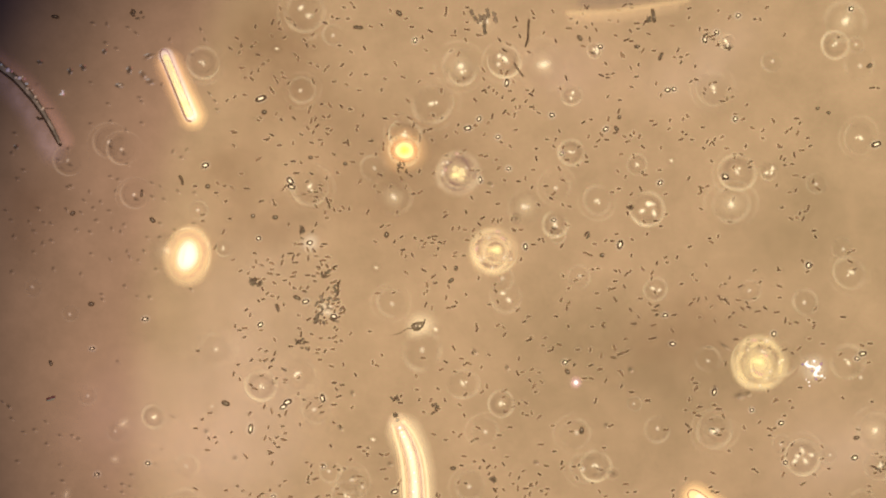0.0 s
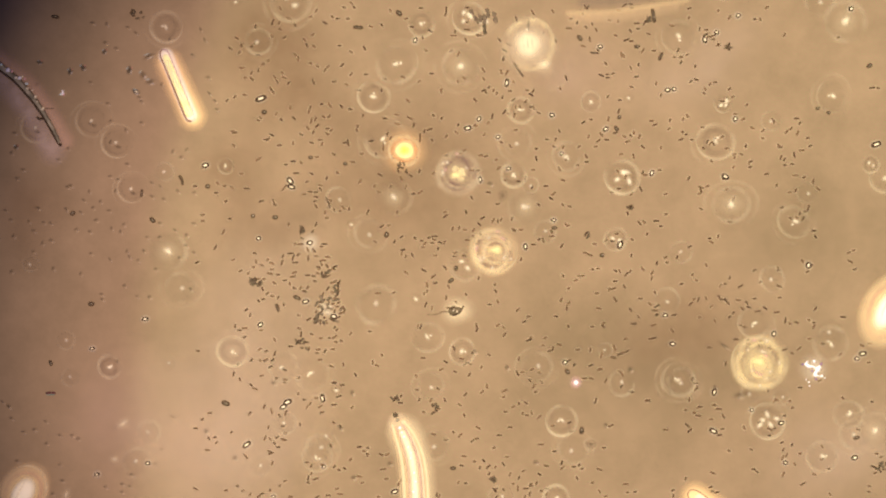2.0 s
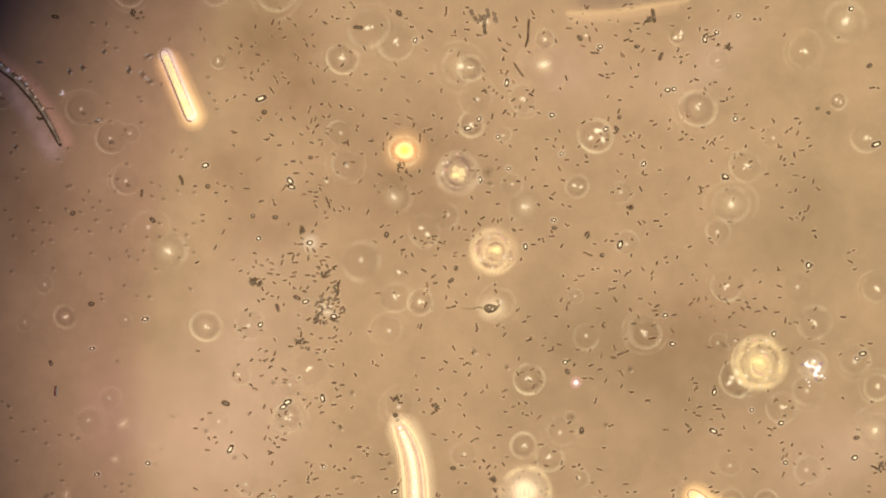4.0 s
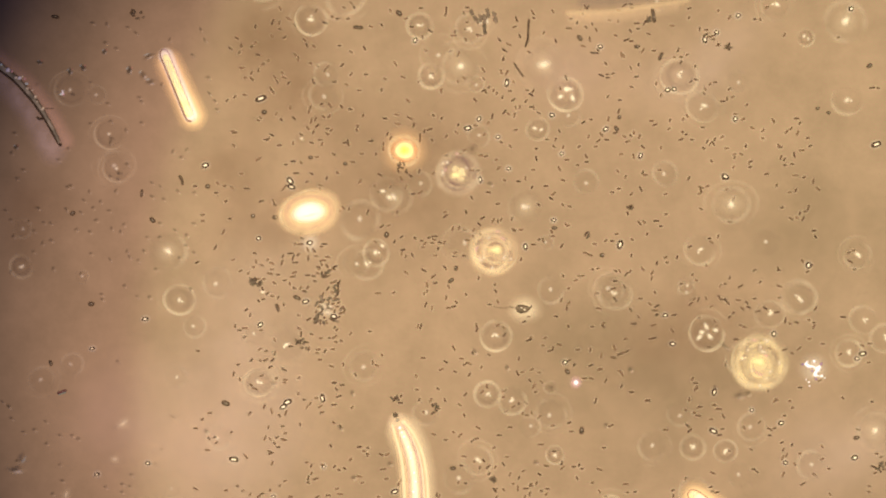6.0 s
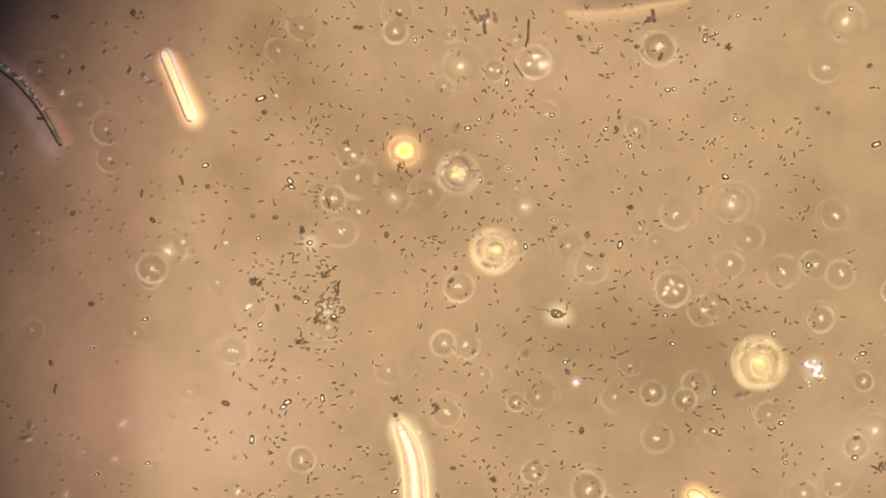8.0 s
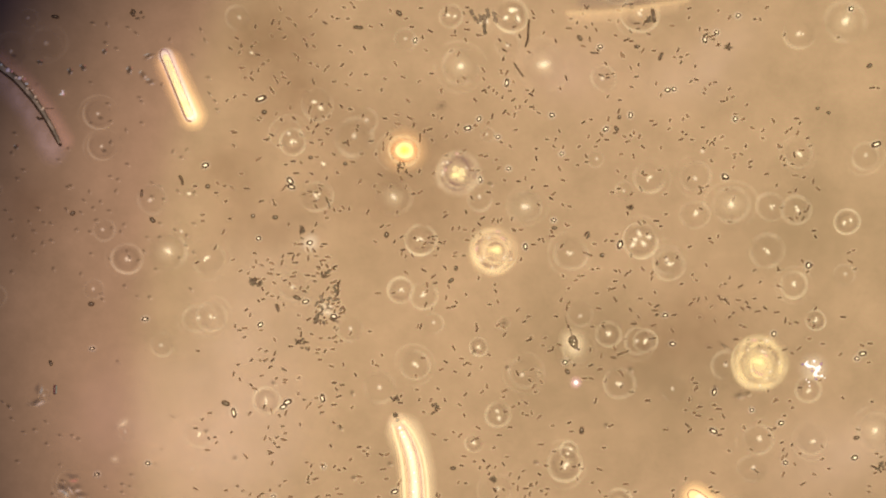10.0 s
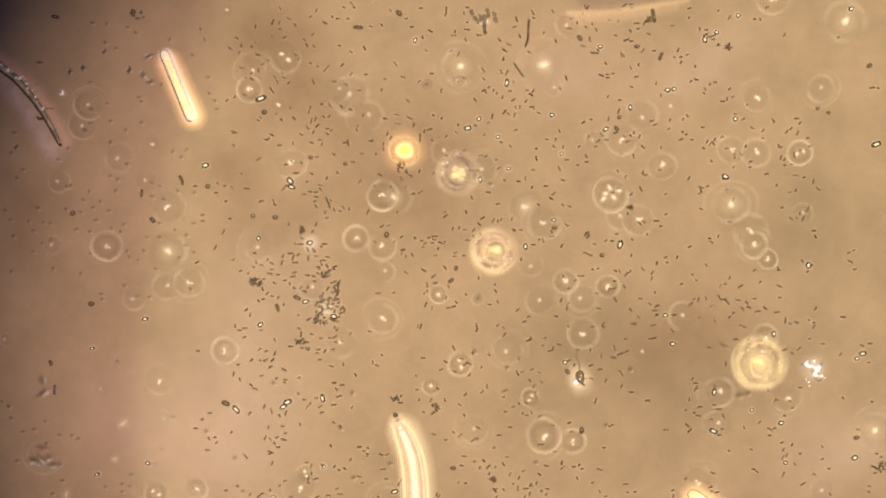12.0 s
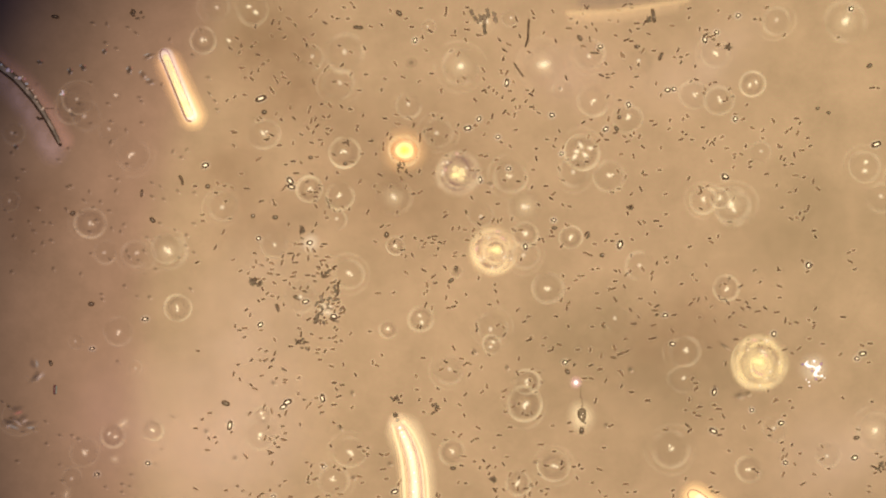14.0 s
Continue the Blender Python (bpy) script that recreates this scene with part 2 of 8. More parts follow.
def build_bent_filament():
    m = thing("bent_filament", "bright curved algal filament in a cream painted halo", "filament", place(-9.4, -76.3))
    pts = [(-6.89, 20.28), (-5.93, 17.22), (-4.21, 13.78), (-2.49, 9.57), (-1.15, 4.78), (-0.38, -0.96), (0.00, -8.61), (-0.19, -19.13)]

    def beside(d, first=0):
        """The middle line moved sideways, closing up towards the tip."""
        out = []
        for i, p in enumerate(pts):
            q, r = pts[max(i - 1, 0)], pts[min(i + 1, len(pts) - 1)]
            way = Vector((r[0] - q[0], r[1] - q[1])).normalized()
            k = d * (0.22, 0.50, 0.70, 0.84, 0.93, 0.98, 1.0, 1.0)[i]
            out.append((p[0] - way.y * k, p[1] + way.x * k))
        return out[first:]

    # The filament's halo light is painted as a translucent skin.
    part("sheath", shell(around(beside(0.9, 2), 6.9), 0.7, seg=100), FILAMENT_HALO, m, "warm translucent painted halo")
    part("body", moved(shell(around(beside(0.4, 1), 4.1), 0.5, seg=100), 0, 0, 0.4), FILAMENT_BODY, m, "pale tan clear body")
    part("band", moved(shell(around(beside(-3.65, 1), 1.15), 0.5, seg=100), 0, 0, 1.0), RIM_STREAK, m, "pale bright streak")
    part("band", moved(shell(around(beside(4.35, 1), 1.1), 0.5, seg=100), 0, 0, 1.0), RIM_STREAK, m, "pale yellow streak")
    part("band", moved(shell(around(beside(3.1, 1), 0.55), 0.3, seg=100), 0, 0, 1.05), PALE_STREAK, m, "thin pale streak")
    part("core", moved(shell(around(beside(0.1, 2), 1.75), 0.6, seg=100), 0, 0, 1.2), CORE_STREAK, m, "white shining core")
    part("core", moved(tube(beside(0.2, 4), lambda s: 0.30 + 0.45 * s, 10, 0.5), 0, 0, 1.5), PALE_CORE, m, "yellow-white mottled middle")
    for i, (x, y, r) in enumerate(((-27, 84, 3.4), (-24, 76, 2.4), (-20, 68, 2.6), (-12, 50, 2), (-7, 40, 2.2), (-8, 30, 2.4), (-2, 4, 2.5), (1, -12, 2.2), (-3, -30, 2.6), (2, -48, 2), (0, -66, 2.4))):
        part("granule", moved(lump(r * 0.19, i, 0.5, 0.5, 1), x * 0.19, y * 0.19, 2.2), CRYSTAL, m, "white bright granule")
    for d, r in ((-2.55, 0.26), (-1.75, 0.15), (2.2, 0.26), (3.6, 0.14), (-4.9, 0.12)):
        part("edge", moved(tube(beside(d, 1), r, 6, 0.6), 0, 0, 1.7), MAUVE_LINE if d in (2.2, -1.75) else TAN_LINE, m, "fine mauve line" if d in (2.2, -1.75) else "fine tan line")
    part("tip", moved(lump(0.86, 3, 0.5, 0.5), -6.70, 20.09, 1.0), DARK_SOFT, m, "grey granular tip")
    part("tip", moved(lump(0.67, 5, 0.5, 0.5), -5.93, 18.56, 1.0), OLIVE, m, "grey granular tip")


FILAMENT_HALO = veil("filament_halo", (0.96, 0.82, 0.52), 0.46, [(0.0, 0.9), (0.5, 0.9), (0.75, 0.45), (1.0, 0.0)], (0.85, 1.0))
FILAMENT_BODY = veil("filament_body", (0.92, 0.74, 0.48), 0.36, PLATEAU, (0.8, 1.0))
PALE_STREAK = veil("pale_streak", (0.97, 0.88, 0.66), 0.6, FADE, (0.7, 1.0))
CORE_STREAK = veil("core_streak", (0.98, 0.93, 0.66), 0.9, [(0.0, 1.0), (0.4, 0.85), (0.7, 0.35), (1.0, 0.0)], (0.7, 1.0), 18)
TAN_LINE = solid("tan_line", (0.52, 0.37, 0.20), (0.66, 0.50, 0.30), 25)
MAUVE_LINE = solid("mauve_line", (0.44, 0.29, 0.24), (0.58, 0.42, 0.34), 25)
RIM_STREAK = veil("streak", (0.98, 0.88, 0.54), 0.66, FADE, (0.8, 1.0))


def build_dark_filament():
    m = thing("dark_filament", "dark banded curved filament with pale speckled edge", "filament", place(-139.5, 52.8))
    pts = [(-16.26, 14.35), (-9.57, 8.42), (-4.78, 4.59), (0.00, -0.77), (3.44, -5.36), (7.08, -11.48), (10.14, -17.41)]
    strand = part("strand", moved(tube(pts, lambda s: 1.15 - 0.55 * s, 10, 0.8), 0, 0, 1.2), FILAMENT, m)
    # Pinkish halo light painted along the strand's right side.
    edge = [(p[0] + 1.75, p[1] + 1.2) for p in pts]
    part("sheath", shell(around(edge, 3.9), 0.6, seg=100), PINK_HALO, m, "pale pinkish painted halo")
    # Broad pale halo painted beside the strand, lifting the dark left edge.
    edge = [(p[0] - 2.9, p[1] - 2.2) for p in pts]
    part("sheath", shell(around(edge, 6.0), 0.5, seg=100), SIDE_GLOW, m, "pale bluish painted halo")
    side = [(p[0] - 0.86 + 0.08 * i, p[1] - 0.77 + 0.06 * i) for i, p in enumerate(pts)]
    part("edge", moved(tube(side, lambda s: 0.42 - 0.08 * s, 6), 0, 0, 1.6), WALL, m, "dark shaded edge")
    side = [(p[0] + 0.95 - 0.06 * i, p[1] + 0.75 - 0.06 * i) for i, p in enumerate(pts)]
    part("edge", moved(tube(side, lambda s: 0.20 - 0.08 * s, 6), 0, 0, 1.6), DARK_SOFT, m, "thin olive edge")
    part("tip", moved(ball(0.62, 0.55, 0.5, 10), 10.2, -17.6, 1.5), WALL, m, "rounded dark tip")
    for i, (x, y, r) in enumerate(((-24, 26, 4), (-13, 28, 3), (-4, 7, 3.5), (5, 4, 2.5), (14, -16, 2.5), (22, -30, 2.5), (-38, 38, 3))):
        part("granule", moved(lump(r * 0.15, i, 0.6, 0.5, 1), x * 0.19, y * 0.19, 2.2), PALE, strand, "pale bright granule")
    for i, (x, y, r, mat) in enumerate(((-7.2, 7.6, 0.62, CRYSTAL), (-5.9, 7.1, 0.40, PINK_GRAIN), (-3.4, 4.9, 0.50, CRYSTAL), (-1.6, 4.6, 0.36, PINK_GRAIN), (-1.0, 3.0, 0.42, CYAN_GRAIN),
                                        (-9.6, 9.4, 0.45, CYAN_GRAIN), (-11.4, 11.2, 0.42, PALE), (2.0, -1.4, 0.40, PALE), (4.6, -5.4, 0.36, PALE))):
        part("bead", moved(lump(r * 1.4, i + 30, 0.6, 0.6, 1), x, y, 2.1), mat, strand, "glittering tinted bead")
    part("bristle", moved(tube([(2.10, -8.04), (3.06, -8.80), (4.59, -8.42)], 0.42, 6), 0, 0, 1), DARK, m)
    part("bristle", moved(tube([(4.59, -5.36), (8.04, -5.36)], 0.15, 5), 0, 0, 1), DARK_SOFT, m)


FILAMENT = solid("banded_filament", (0.13, 0.12, 0.08), (0.46, 0.41, 0.29), 42)
SIDE_GLOW = veil("painted_side_glow", (0.70, 0.55, 0.47), 0.60, FADE, (0.5, 1.0))
PINK_GRAIN = solid("pink_grain", (0.80, 0.42, 0.40), (0.92, 0.62, 0.56), 25)
CYAN_GRAIN = solid("pale_cyan_grain", (0.62, 0.80, 0.72), (0.84, 0.92, 0.84), 25)
PINK_HALO = veil("pink_halo", (0.88, 0.58, 0.42), 0.42, FADE, (0.7, 1.0))


def build_oil_cell():
    m = thing("oil_cell", "glowing yellow round cell in an orange halo", "cell", place(-13.0, 33.3))
    # Orange glow round the cell, put into a translucent skin.
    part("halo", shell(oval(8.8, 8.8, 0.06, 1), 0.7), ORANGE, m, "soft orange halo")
    part("envelope", moved(shell(oval(5.7, 5.6, 0.04, 2), 0.4), 0, 0, 0.6), FAINT_GOLD, m, "cream clear envelope")
    part("outer_ring", moved(shell(oval(5.9, 5.75, 0.05, 3), 0.3, 0.8, 7, True), 0, 0, 1.0), ARC_CREAM, m, "thin cream ring")
    part("ring", moved(shell(oval(4.6, 4.45, 0.08, 2), 0.4, 0.66, 7, True), 0, 0, 1.1), RIM_ORANGE, m, "brownish orange ring")
    body = part("body", moved(shell(oval(3.05, 2.9, 0.06, 2), 0.8), 0, 0, 1.3), OIL_BODY, m, "saturated yellow-white body")
    part("droplet", moved(shell(oval(2.8, 2.6, 0.1, 1), 0.5), 0, 0, 2.0), OIL, body, "yellow oil droplet")
    rng = random.Random(6)
    for i in range(13):
        g, d = i * 0.483 + rng.uniform(-0.15, 0.15), rng.uniform(3.5, 4.9)
        part("speck", moved(lump(rng.uniform(0.14, 0.26), i, 0.4, 0.5, 1), d * math.cos(g), d * math.sin(g), 1.5), MAROON, m, "tiny red-brown speck")


SOFT_GOLD = veil("soft_golden_plasm", (0.95, 0.80, 0.46), 0.42, SOFT, (0.5, 1.0), 14)
FAINT_GOLD = veil("golden_plasm", (0.95, 0.80, 0.46), 0.40, PLATEAU, (0.7, 1.0))
OIL_BODY = veil("oil_body", (0.97, 0.92, 0.42), 0.97, [(0.0, 1.0), (0.8, 1.0), (0.92, 0.7), (1.0, 0.0)], (0.9, 1.0))
RIM_ORANGE = veil("orange_rim", (0.66, 0.30, 0.11), 0.62, BAND, (0.3, 1.0), 16)
OIL = veil("yellow_oil_drop", (0.96, 0.88, 0.12), 0.8, FADE, (0.8, 1.0))
ARC_GOLD = veil("gold_arc", (0.97, 0.82, 0.43), 0.75, BAND, (-0.3, 1.15), 17)
ARC_DARK = veil("dark_arc", (0.20, 0.11, 0.10), 0.5, BAND, (-0.4, 1.2), 18)


def concentric(name, label, m, radii, core, rim, glow, seed, filled=False, outer=None, gleam=None):
    rng = random.Random(seed)
    ob = thing(name, label, "cell", m)
    # Halo light painted as a faint skin under the rings.
    part("halo", shell(oval(radii[0] * 1.12, radii[0] * 1.12, 0.02, 1), 0.6), glow, ob, "faint cream halo")
    for i, r in enumerate(radii):
        dx, dy = rng.uniform(-0.35, 0.35) * i, rng.uniform(-0.35, 0.35) * i
        part("ring", moved(shell(oval(r * 1.03, r, 0.05, i + seed), 0.5, (0.74 - 0.07 * i) if i else 0.66, 9, True, 64), dx, dy, 0.7 + 0.25 * i, rng.uniform(0, 360)), rim if i else (outer or ARC_SOFT), ob)
        part("groove", moved(shell(oval(r * 0.82, r * 0.80, 0.06, i + 4), 0.4, 0.72 - 0.05 * i, 7, True), dx, dy, 0.6 + 0.25 * i, rng.uniform(0, 360)), ARC_DARK, ob, "thin dark arc")
        # Each ring's lit lower-left side is painted as a crescent.
        part("gleam", moved(crescent(r * 1.02, r, 0.30 - 0.03 * i, 235 + rng.uniform(-30, 30)), dx, dy, 0.9 + 0.25 * i), gleam or GLEAM_GOLD, ob, "lit crescent painted on the ring")
    if filled:
        part("plasm", moved(shell(oval(radii[2], radii[2] * 0.9, 0.12, 3), 0.4), 0.5, -0.3, 1.6), GOLD_PLASM, ob, "bright golden plasm")
    for i in range(len(radii) * 3):
        g, d = rng.uniform(0, 6.28), rng.uniform(0.3, 0.85) * radii[0]
        part("patch", moved(shell(oval(rng.uniform(0.8, 1.6), rng.uniform(0.5, 0.9), 0.2, i), 0.3), d * math.cos(g), d * math.sin(g), 1.9, math.degrees(g) + 90), PINK_PATCH if i % 3 == 0 else SPARK_DIM, ob, "pinkish patch" if i % 3 == 0 else "cream patch")
    part("nucleus", moved(shell(oval(core * 1.1, core * 0.85, 0.25, 2), 0.6), rng.uniform(-0.9, 0.9), rng.uniform(-0.7, 0.7), 2.1), CORE_GOLD, ob, "bright yellow centre")
    return ob


ARC_THIN = veil("thin_cream_arc", (0.96, 0.81, 0.49), 0.32, BAND, (-0.5, 1.2), 13)
GLEAM_SOFT = veil("soft_gleam", (0.95, 0.80, 0.50), 0.22, BAND, (0.0, 1.2), 12)
ARC_SOFT = veil("soft_cream_arc", (0.96, 0.81, 0.47), 0.50, BAND, (-0.3, 1.15), 13)
GLEAM_GOLD = veil("gold_gleam", (0.97, 0.83, 0.48), 0.36, BAND, (0.3, 1.1), 12)
GOLD_PLASM = veil("bright_golden_plasm", (0.97, 0.83, 0.45), 0.55, SOFT, (0.2, 1.0), 22)
CORE_GOLD = veil("gold_core", (0.97, 0.87, 0.42), 0.85, SOFT, (0.6, 1.0), 50)
PINK_PATCH = veil("pink_patch", (0.80, 0.50, 0.42), 0.5, SOFT, (0.5, 1.0))
ARC_CREAM = veil("warm_cream_arc", (0.97, 0.81, 0.48), 0.58, BAND, (-0.45, 1.15), 15)
FAINT_CREAM = veil("warm_faint_halo", (0.93, 0.74, 0.44), 0.34, PLATEAU, (0.7, 1.0))
FAINT = veil("faint_halo", (0.90, 0.78, 0.54), 0.26, PLATEAU, (0.7, 1.0))


def build_concentric_cells():
    concentric("ringed_cell", "pale round cell with concentric cream rings", place(17.0, -0.8), (8.23, 6.89, 4.40), 2.30, ARC_CREAM, FAINT_CREAM, 3, outer=ARC_THIN)
    concentric("golden_ringed_cell", "golden round cell with three concentric rings", place(107.0, -38.6), (9.76, 8.23, 6.31, 4.21), 2.49, ARC_GOLD, SOFT_GOLD, 5, True)
    ob = concentric("ringed_cell", "pale round cell with a crossed bright centre", place(5.1, 25.6), (7.8, 6.0), 1.72, RIM, CLEAR, 8, outer=RIM, gleam=GLEAM_SOFT)
    for x, y, r in ((-4, 7, 8), (6, 4, 7), (-7, -5, 7), (4, -8, 8), (10, -2, 5)):
        part("granule", moved(shell(oval(r * 0.19, r * 0.19, 0.2, x), 0.4), x * 0.19, y * 0.19, 2.2), SPARK_GOLD, ob, "bright cream granule")


CLEAR = veil("clear_halo", (0.90, 0.80, 0.58), 0.12, PLATEAU, (0.7, 1.0))


def build_crystal():
    m = thing("crystal", "white glittering angular crystal fragment with violet fringe", "crystal", place(125.5, -40.4))
    part("halo", shell(oval(5.74, 5.74), 0.2), SMALL_GLOW, m, "thin pale halo")
    spine = [(-2.87, 1.53), (-1.72, 0.77), (0.00, 0.57), (0.77, -0.77), (0.19, -2.30), (1.53, -2.49), (3.06, -2.87)]
    part("spine", moved(tube(spine, lambda s: 0.50 - 0.15 * s + 0.20 * math.sin(s * 13), 6, 0.7, 4), 0, 0, 0.9), CRYSTAL, m, "broken white ridge")
    for i, (x, y, r) in enumerate(((-14, 8, 4.5), (6, -2, 7), (9, 2, 5), (2, -11, 5), (0, 13, 4.5), (-9, -24, 2.5), (-8, -31, 2.0), (-12, 12, 2.5), (14, -13, 3), (-14, -20, 1.8), (19, -17, 2.2))):
        part("shard", moved(lump(r * 0.125, i, 0.8, 0.6, 2), x * 0.19, y * 0.19, 0.9), CRYSTAL, m)
    for i, (x, y, r) in enumerate(((-20, 7, 2.5), (13, 8, 3), (-3, -4, 2.5), (4, -19, 2.5))):
        part("fringe", moved(lump(r * 0.19, i + 20, 0.6, 0.5, 1), x * 0.19, y * 0.19, 0.5), VIOLET, m, "dark violet fringe")


def build_lower_diatom():
    m = thing("tilted_diatom", "glowing yellow diatom outlined by a thin brown wall", "diatom", place(89.2, -86.3))
    a, b = (-4.21, 2.87), (7.65, -5.36)
    # Warm halo light painted round the frustule.
    part("sheath", shell(around([(a[0] + 0.5, a[1] - 0.6), b], 5.9), 1.0, seg=100), GLOW, m, "warm translucent painted halo")
    part("frustule", moved(tube([a, (1.72, -1.24), b], 1.91, 16, 0.5, 14), 0, 0, 1.2), YELLOW_PALE, m, "yellow-white cell body")
    part("girdle", moved(tube(wall_line(a, b, 2.01, 1), 0.17, 6, 1.0, 6, 0.03), 0, 0, 2.0), MAROON, m, "thin brown cell wall")
    part("girdle", moved(tube(wall_line(a, b, 2.01, -1), 0.17, 6, 1.0, 6, 0.03), 0, 0, 2.0), MAROON, m, "thin brown cell wall")


YELLOW_PALE = solid("pale_yellow_oil", (0.95, 0.86, 0.45), (0.97, 0.93, 0.65), 20)


def build_blurred_strand():
    m = thing("blurred_strand", "long blurred orange-edged strand floating above the focus", "strand", place(64.3, 82.5))
    part("edge", moved(shell(around([(-22.0, -2.7), (-11.5, -2.6), (-1.9, -1.6), (7.7, -0.1), (18.2, 1.5)], 1.6), 0.5, seg=100), 0, 0, 1), STRAND_EDGE, m, "soft orange edge")
    # Faint halo light painted below the edge.
    part("halo", moved(shell(around([(-20.0, -4.2), (-3.0, -3.4), (14.0, -0.6)], 3.2), 0.3, seg=100), 0, 0, 0.3), STRAND_HALO, m, "faint warm halo")
    part("body", moved(shell(around([(-17.0, 0.9), (-6.0, 1.4), (6.0, 3.0)], 3.0), 0.6, seg=100), 0, 0, 0.5), STRAND_BODY, m, "grey-violet blurred body")


STRAND_EDGE = veil("strand_edge", (0.95, 0.73, 0.40), 0.34, FADE, (0.3, 1.0), 4)
STRAND_HALO = veil("strand_halo", (0.92, 0.70, 0.42), 0.22, FADE, (0.5, 1.0), 5)
STRAND_BODY = veil("strand_body", (0.19, 0.15, 0.15), 0.20, FADE, (0.6, 1.0))

def build_tone_patches():
    """Thin uneven patches that paint the field's dimmer and lighter stretches onto the slide."""
    for x, y, a, b, turn, mat, words in ((88.0, -44.0, 46.0, 32.0, 20, FIELD_DIM_OLIVE, "olive patch painting a dimmer stretch of the field"), (-139.0, 12.0, 16.0, 20.0, 0, FIELD_DIM_BROWN, "brown patch painting a dimmer stretch of the field"), (-106.0, -58.0, 26.0, 34.0, 80, FIELD_LIT_PINK, "pinkish patch painting a lighter stretch of the field"), (-14.0, 24.0, 48.0, 34.0, 10, FIELD_DIM_BROWN, "brown patch painting a dimmer stretch of the field"), (81.5, -28.5, 36.35, 21.05, 15, FIELD_DIM_BROWN, "brown patch painting a dimmer stretch of the field"), (-71.0, 27.0, 21.0, 17.0, 30, FIELD_DIM_BROWN, "brown patch painting a dimmer stretch of the field"), (-60.1, 9.8, 24.87, 15.31, 20, FIELD_DIM_BROWN, "brown patch painting a dimmer stretch of the field"), (-53.4, 55.7, 38.27, 28.70, -10, FIELD_DIM_BROWN, "brown patch painting a dimmer stretch of the field"), (-58.2, 74.8, 28.70, 21.05, 15, FIELD_DIM_BROWN, "brown patch painting a dimmer stretch of the field"), (42.0, -34.0, 46.0, 34.0, 25, FIELD_DIM_OLIVE, "olive patch painting a dimmer stretch of the field"),
                                         (43.2, 59.5, 28.70, 17.22, -20, FIELD_LIT_PINK, "pinkish patch painting a lighter stretch of the field"), (-83.0, -62.9, 44.01, 36.35, 80, FIELD_LIT_PINK, "pinkish patch painting a lighter stretch of the field"), (-67.7, -38.1, 55.48, 38.27, 75, FIELD_LIT_PALE, "pale patch painting a lighter stretch of the field"), (-69.6, -68.7, 38.27, 26.79, 20, FIELD_LIT_PALE, "pale patch painting a lighter stretch of the field"),
                                         (122.0, 6.0, 40.0, 30.0, 10, FIELD_DIM_OLIVE, "olive patch painting a dimmer stretch of the field"), (135.1, -68.7, 36.35, 21.05, 30, FIELD_LIT_PALE, "pale patch painting a lighter stretch of the field"), (87.2, 61.4, 34.44, 15.31, 25, FIELD_LIT_PALE, "pale patch painting a lighter stretch of the field")):
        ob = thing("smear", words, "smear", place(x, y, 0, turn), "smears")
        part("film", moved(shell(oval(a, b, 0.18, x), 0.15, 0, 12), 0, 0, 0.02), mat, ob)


# Dim and lit stretches of the field, put into translucent colour.
FIELD_DIM_BROWN = veil("painted_dim_brown", (0.19, 0.105, 0.05), 0.26, FADE, (0.4, 1.0), 7)
FIELD_DIM_OLIVE = veil("painted_dim_olive", (0.15, 0.125, 0.06), 0.26, FADE, (0.4, 1.0), 7)
FIELD_LIT_PINK = veil("painted_lit_pink", (0.68, 0.50, 0.37), 0.26, FADE, (0.4, 1.0), 7)
FIELD_LIT_PALE = veil("painted_lit_pale", (0.68, 0.53, 0.39), 0.31, FADE, (0.4, 1.0), 7)

build_tone_patches()
build_rod_diatom()
build_bent_filament()
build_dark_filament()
build_oil_cell()
build_concentric_cells()
build_crystal()
build_lower_diatom()
build_blurred_strand()


# ---- blurred round cells: resting and drifting ----
def spot_plan(style, r, rng):
    """The bright bodies inside a round cell: x, y, long and short half axes, turn."""
    k = r * 0.10 + 0.28
    turn = rng.uniform(0, 180)
    if style == 1:
        g = rng.uniform(0, 6.28)
        return [(rng.uniform(-.06, .06) * r, rng.uniform(-.06, .06) * r, k * rng.uniform(1.0, 1.35), k * rng.uniform(0.6, 0.9), turn),
                (0.2 * r * math.cos(g), 0.2 * r * math.sin(g), k * 0.6, k * 0.45, turn + 60)]
    if style == 2:
        g = rng.uniform(0, 6.28)
        d = r * 0.26
        return [(d * math.cos(g), d * math.sin(g), k * 1.1, k * 0.8, turn), (-d * math.cos(g), -d * math.sin(g), k, k * 0.7, turn + 40)]
    if style == 3:
        return [(rng.uniform(-.42, .42) * r, rng.uniform(-.42, .42) * r, k * rng.uniform(0.8, 1.5), k * 0.75, rng.uniform(0, 180)) for _ in range(5)]
    return [(rng.uniform(-.12, .12) * r, rng.uniform(-.12, .12) * r, k * 0.9, k * 0.75, turn)]


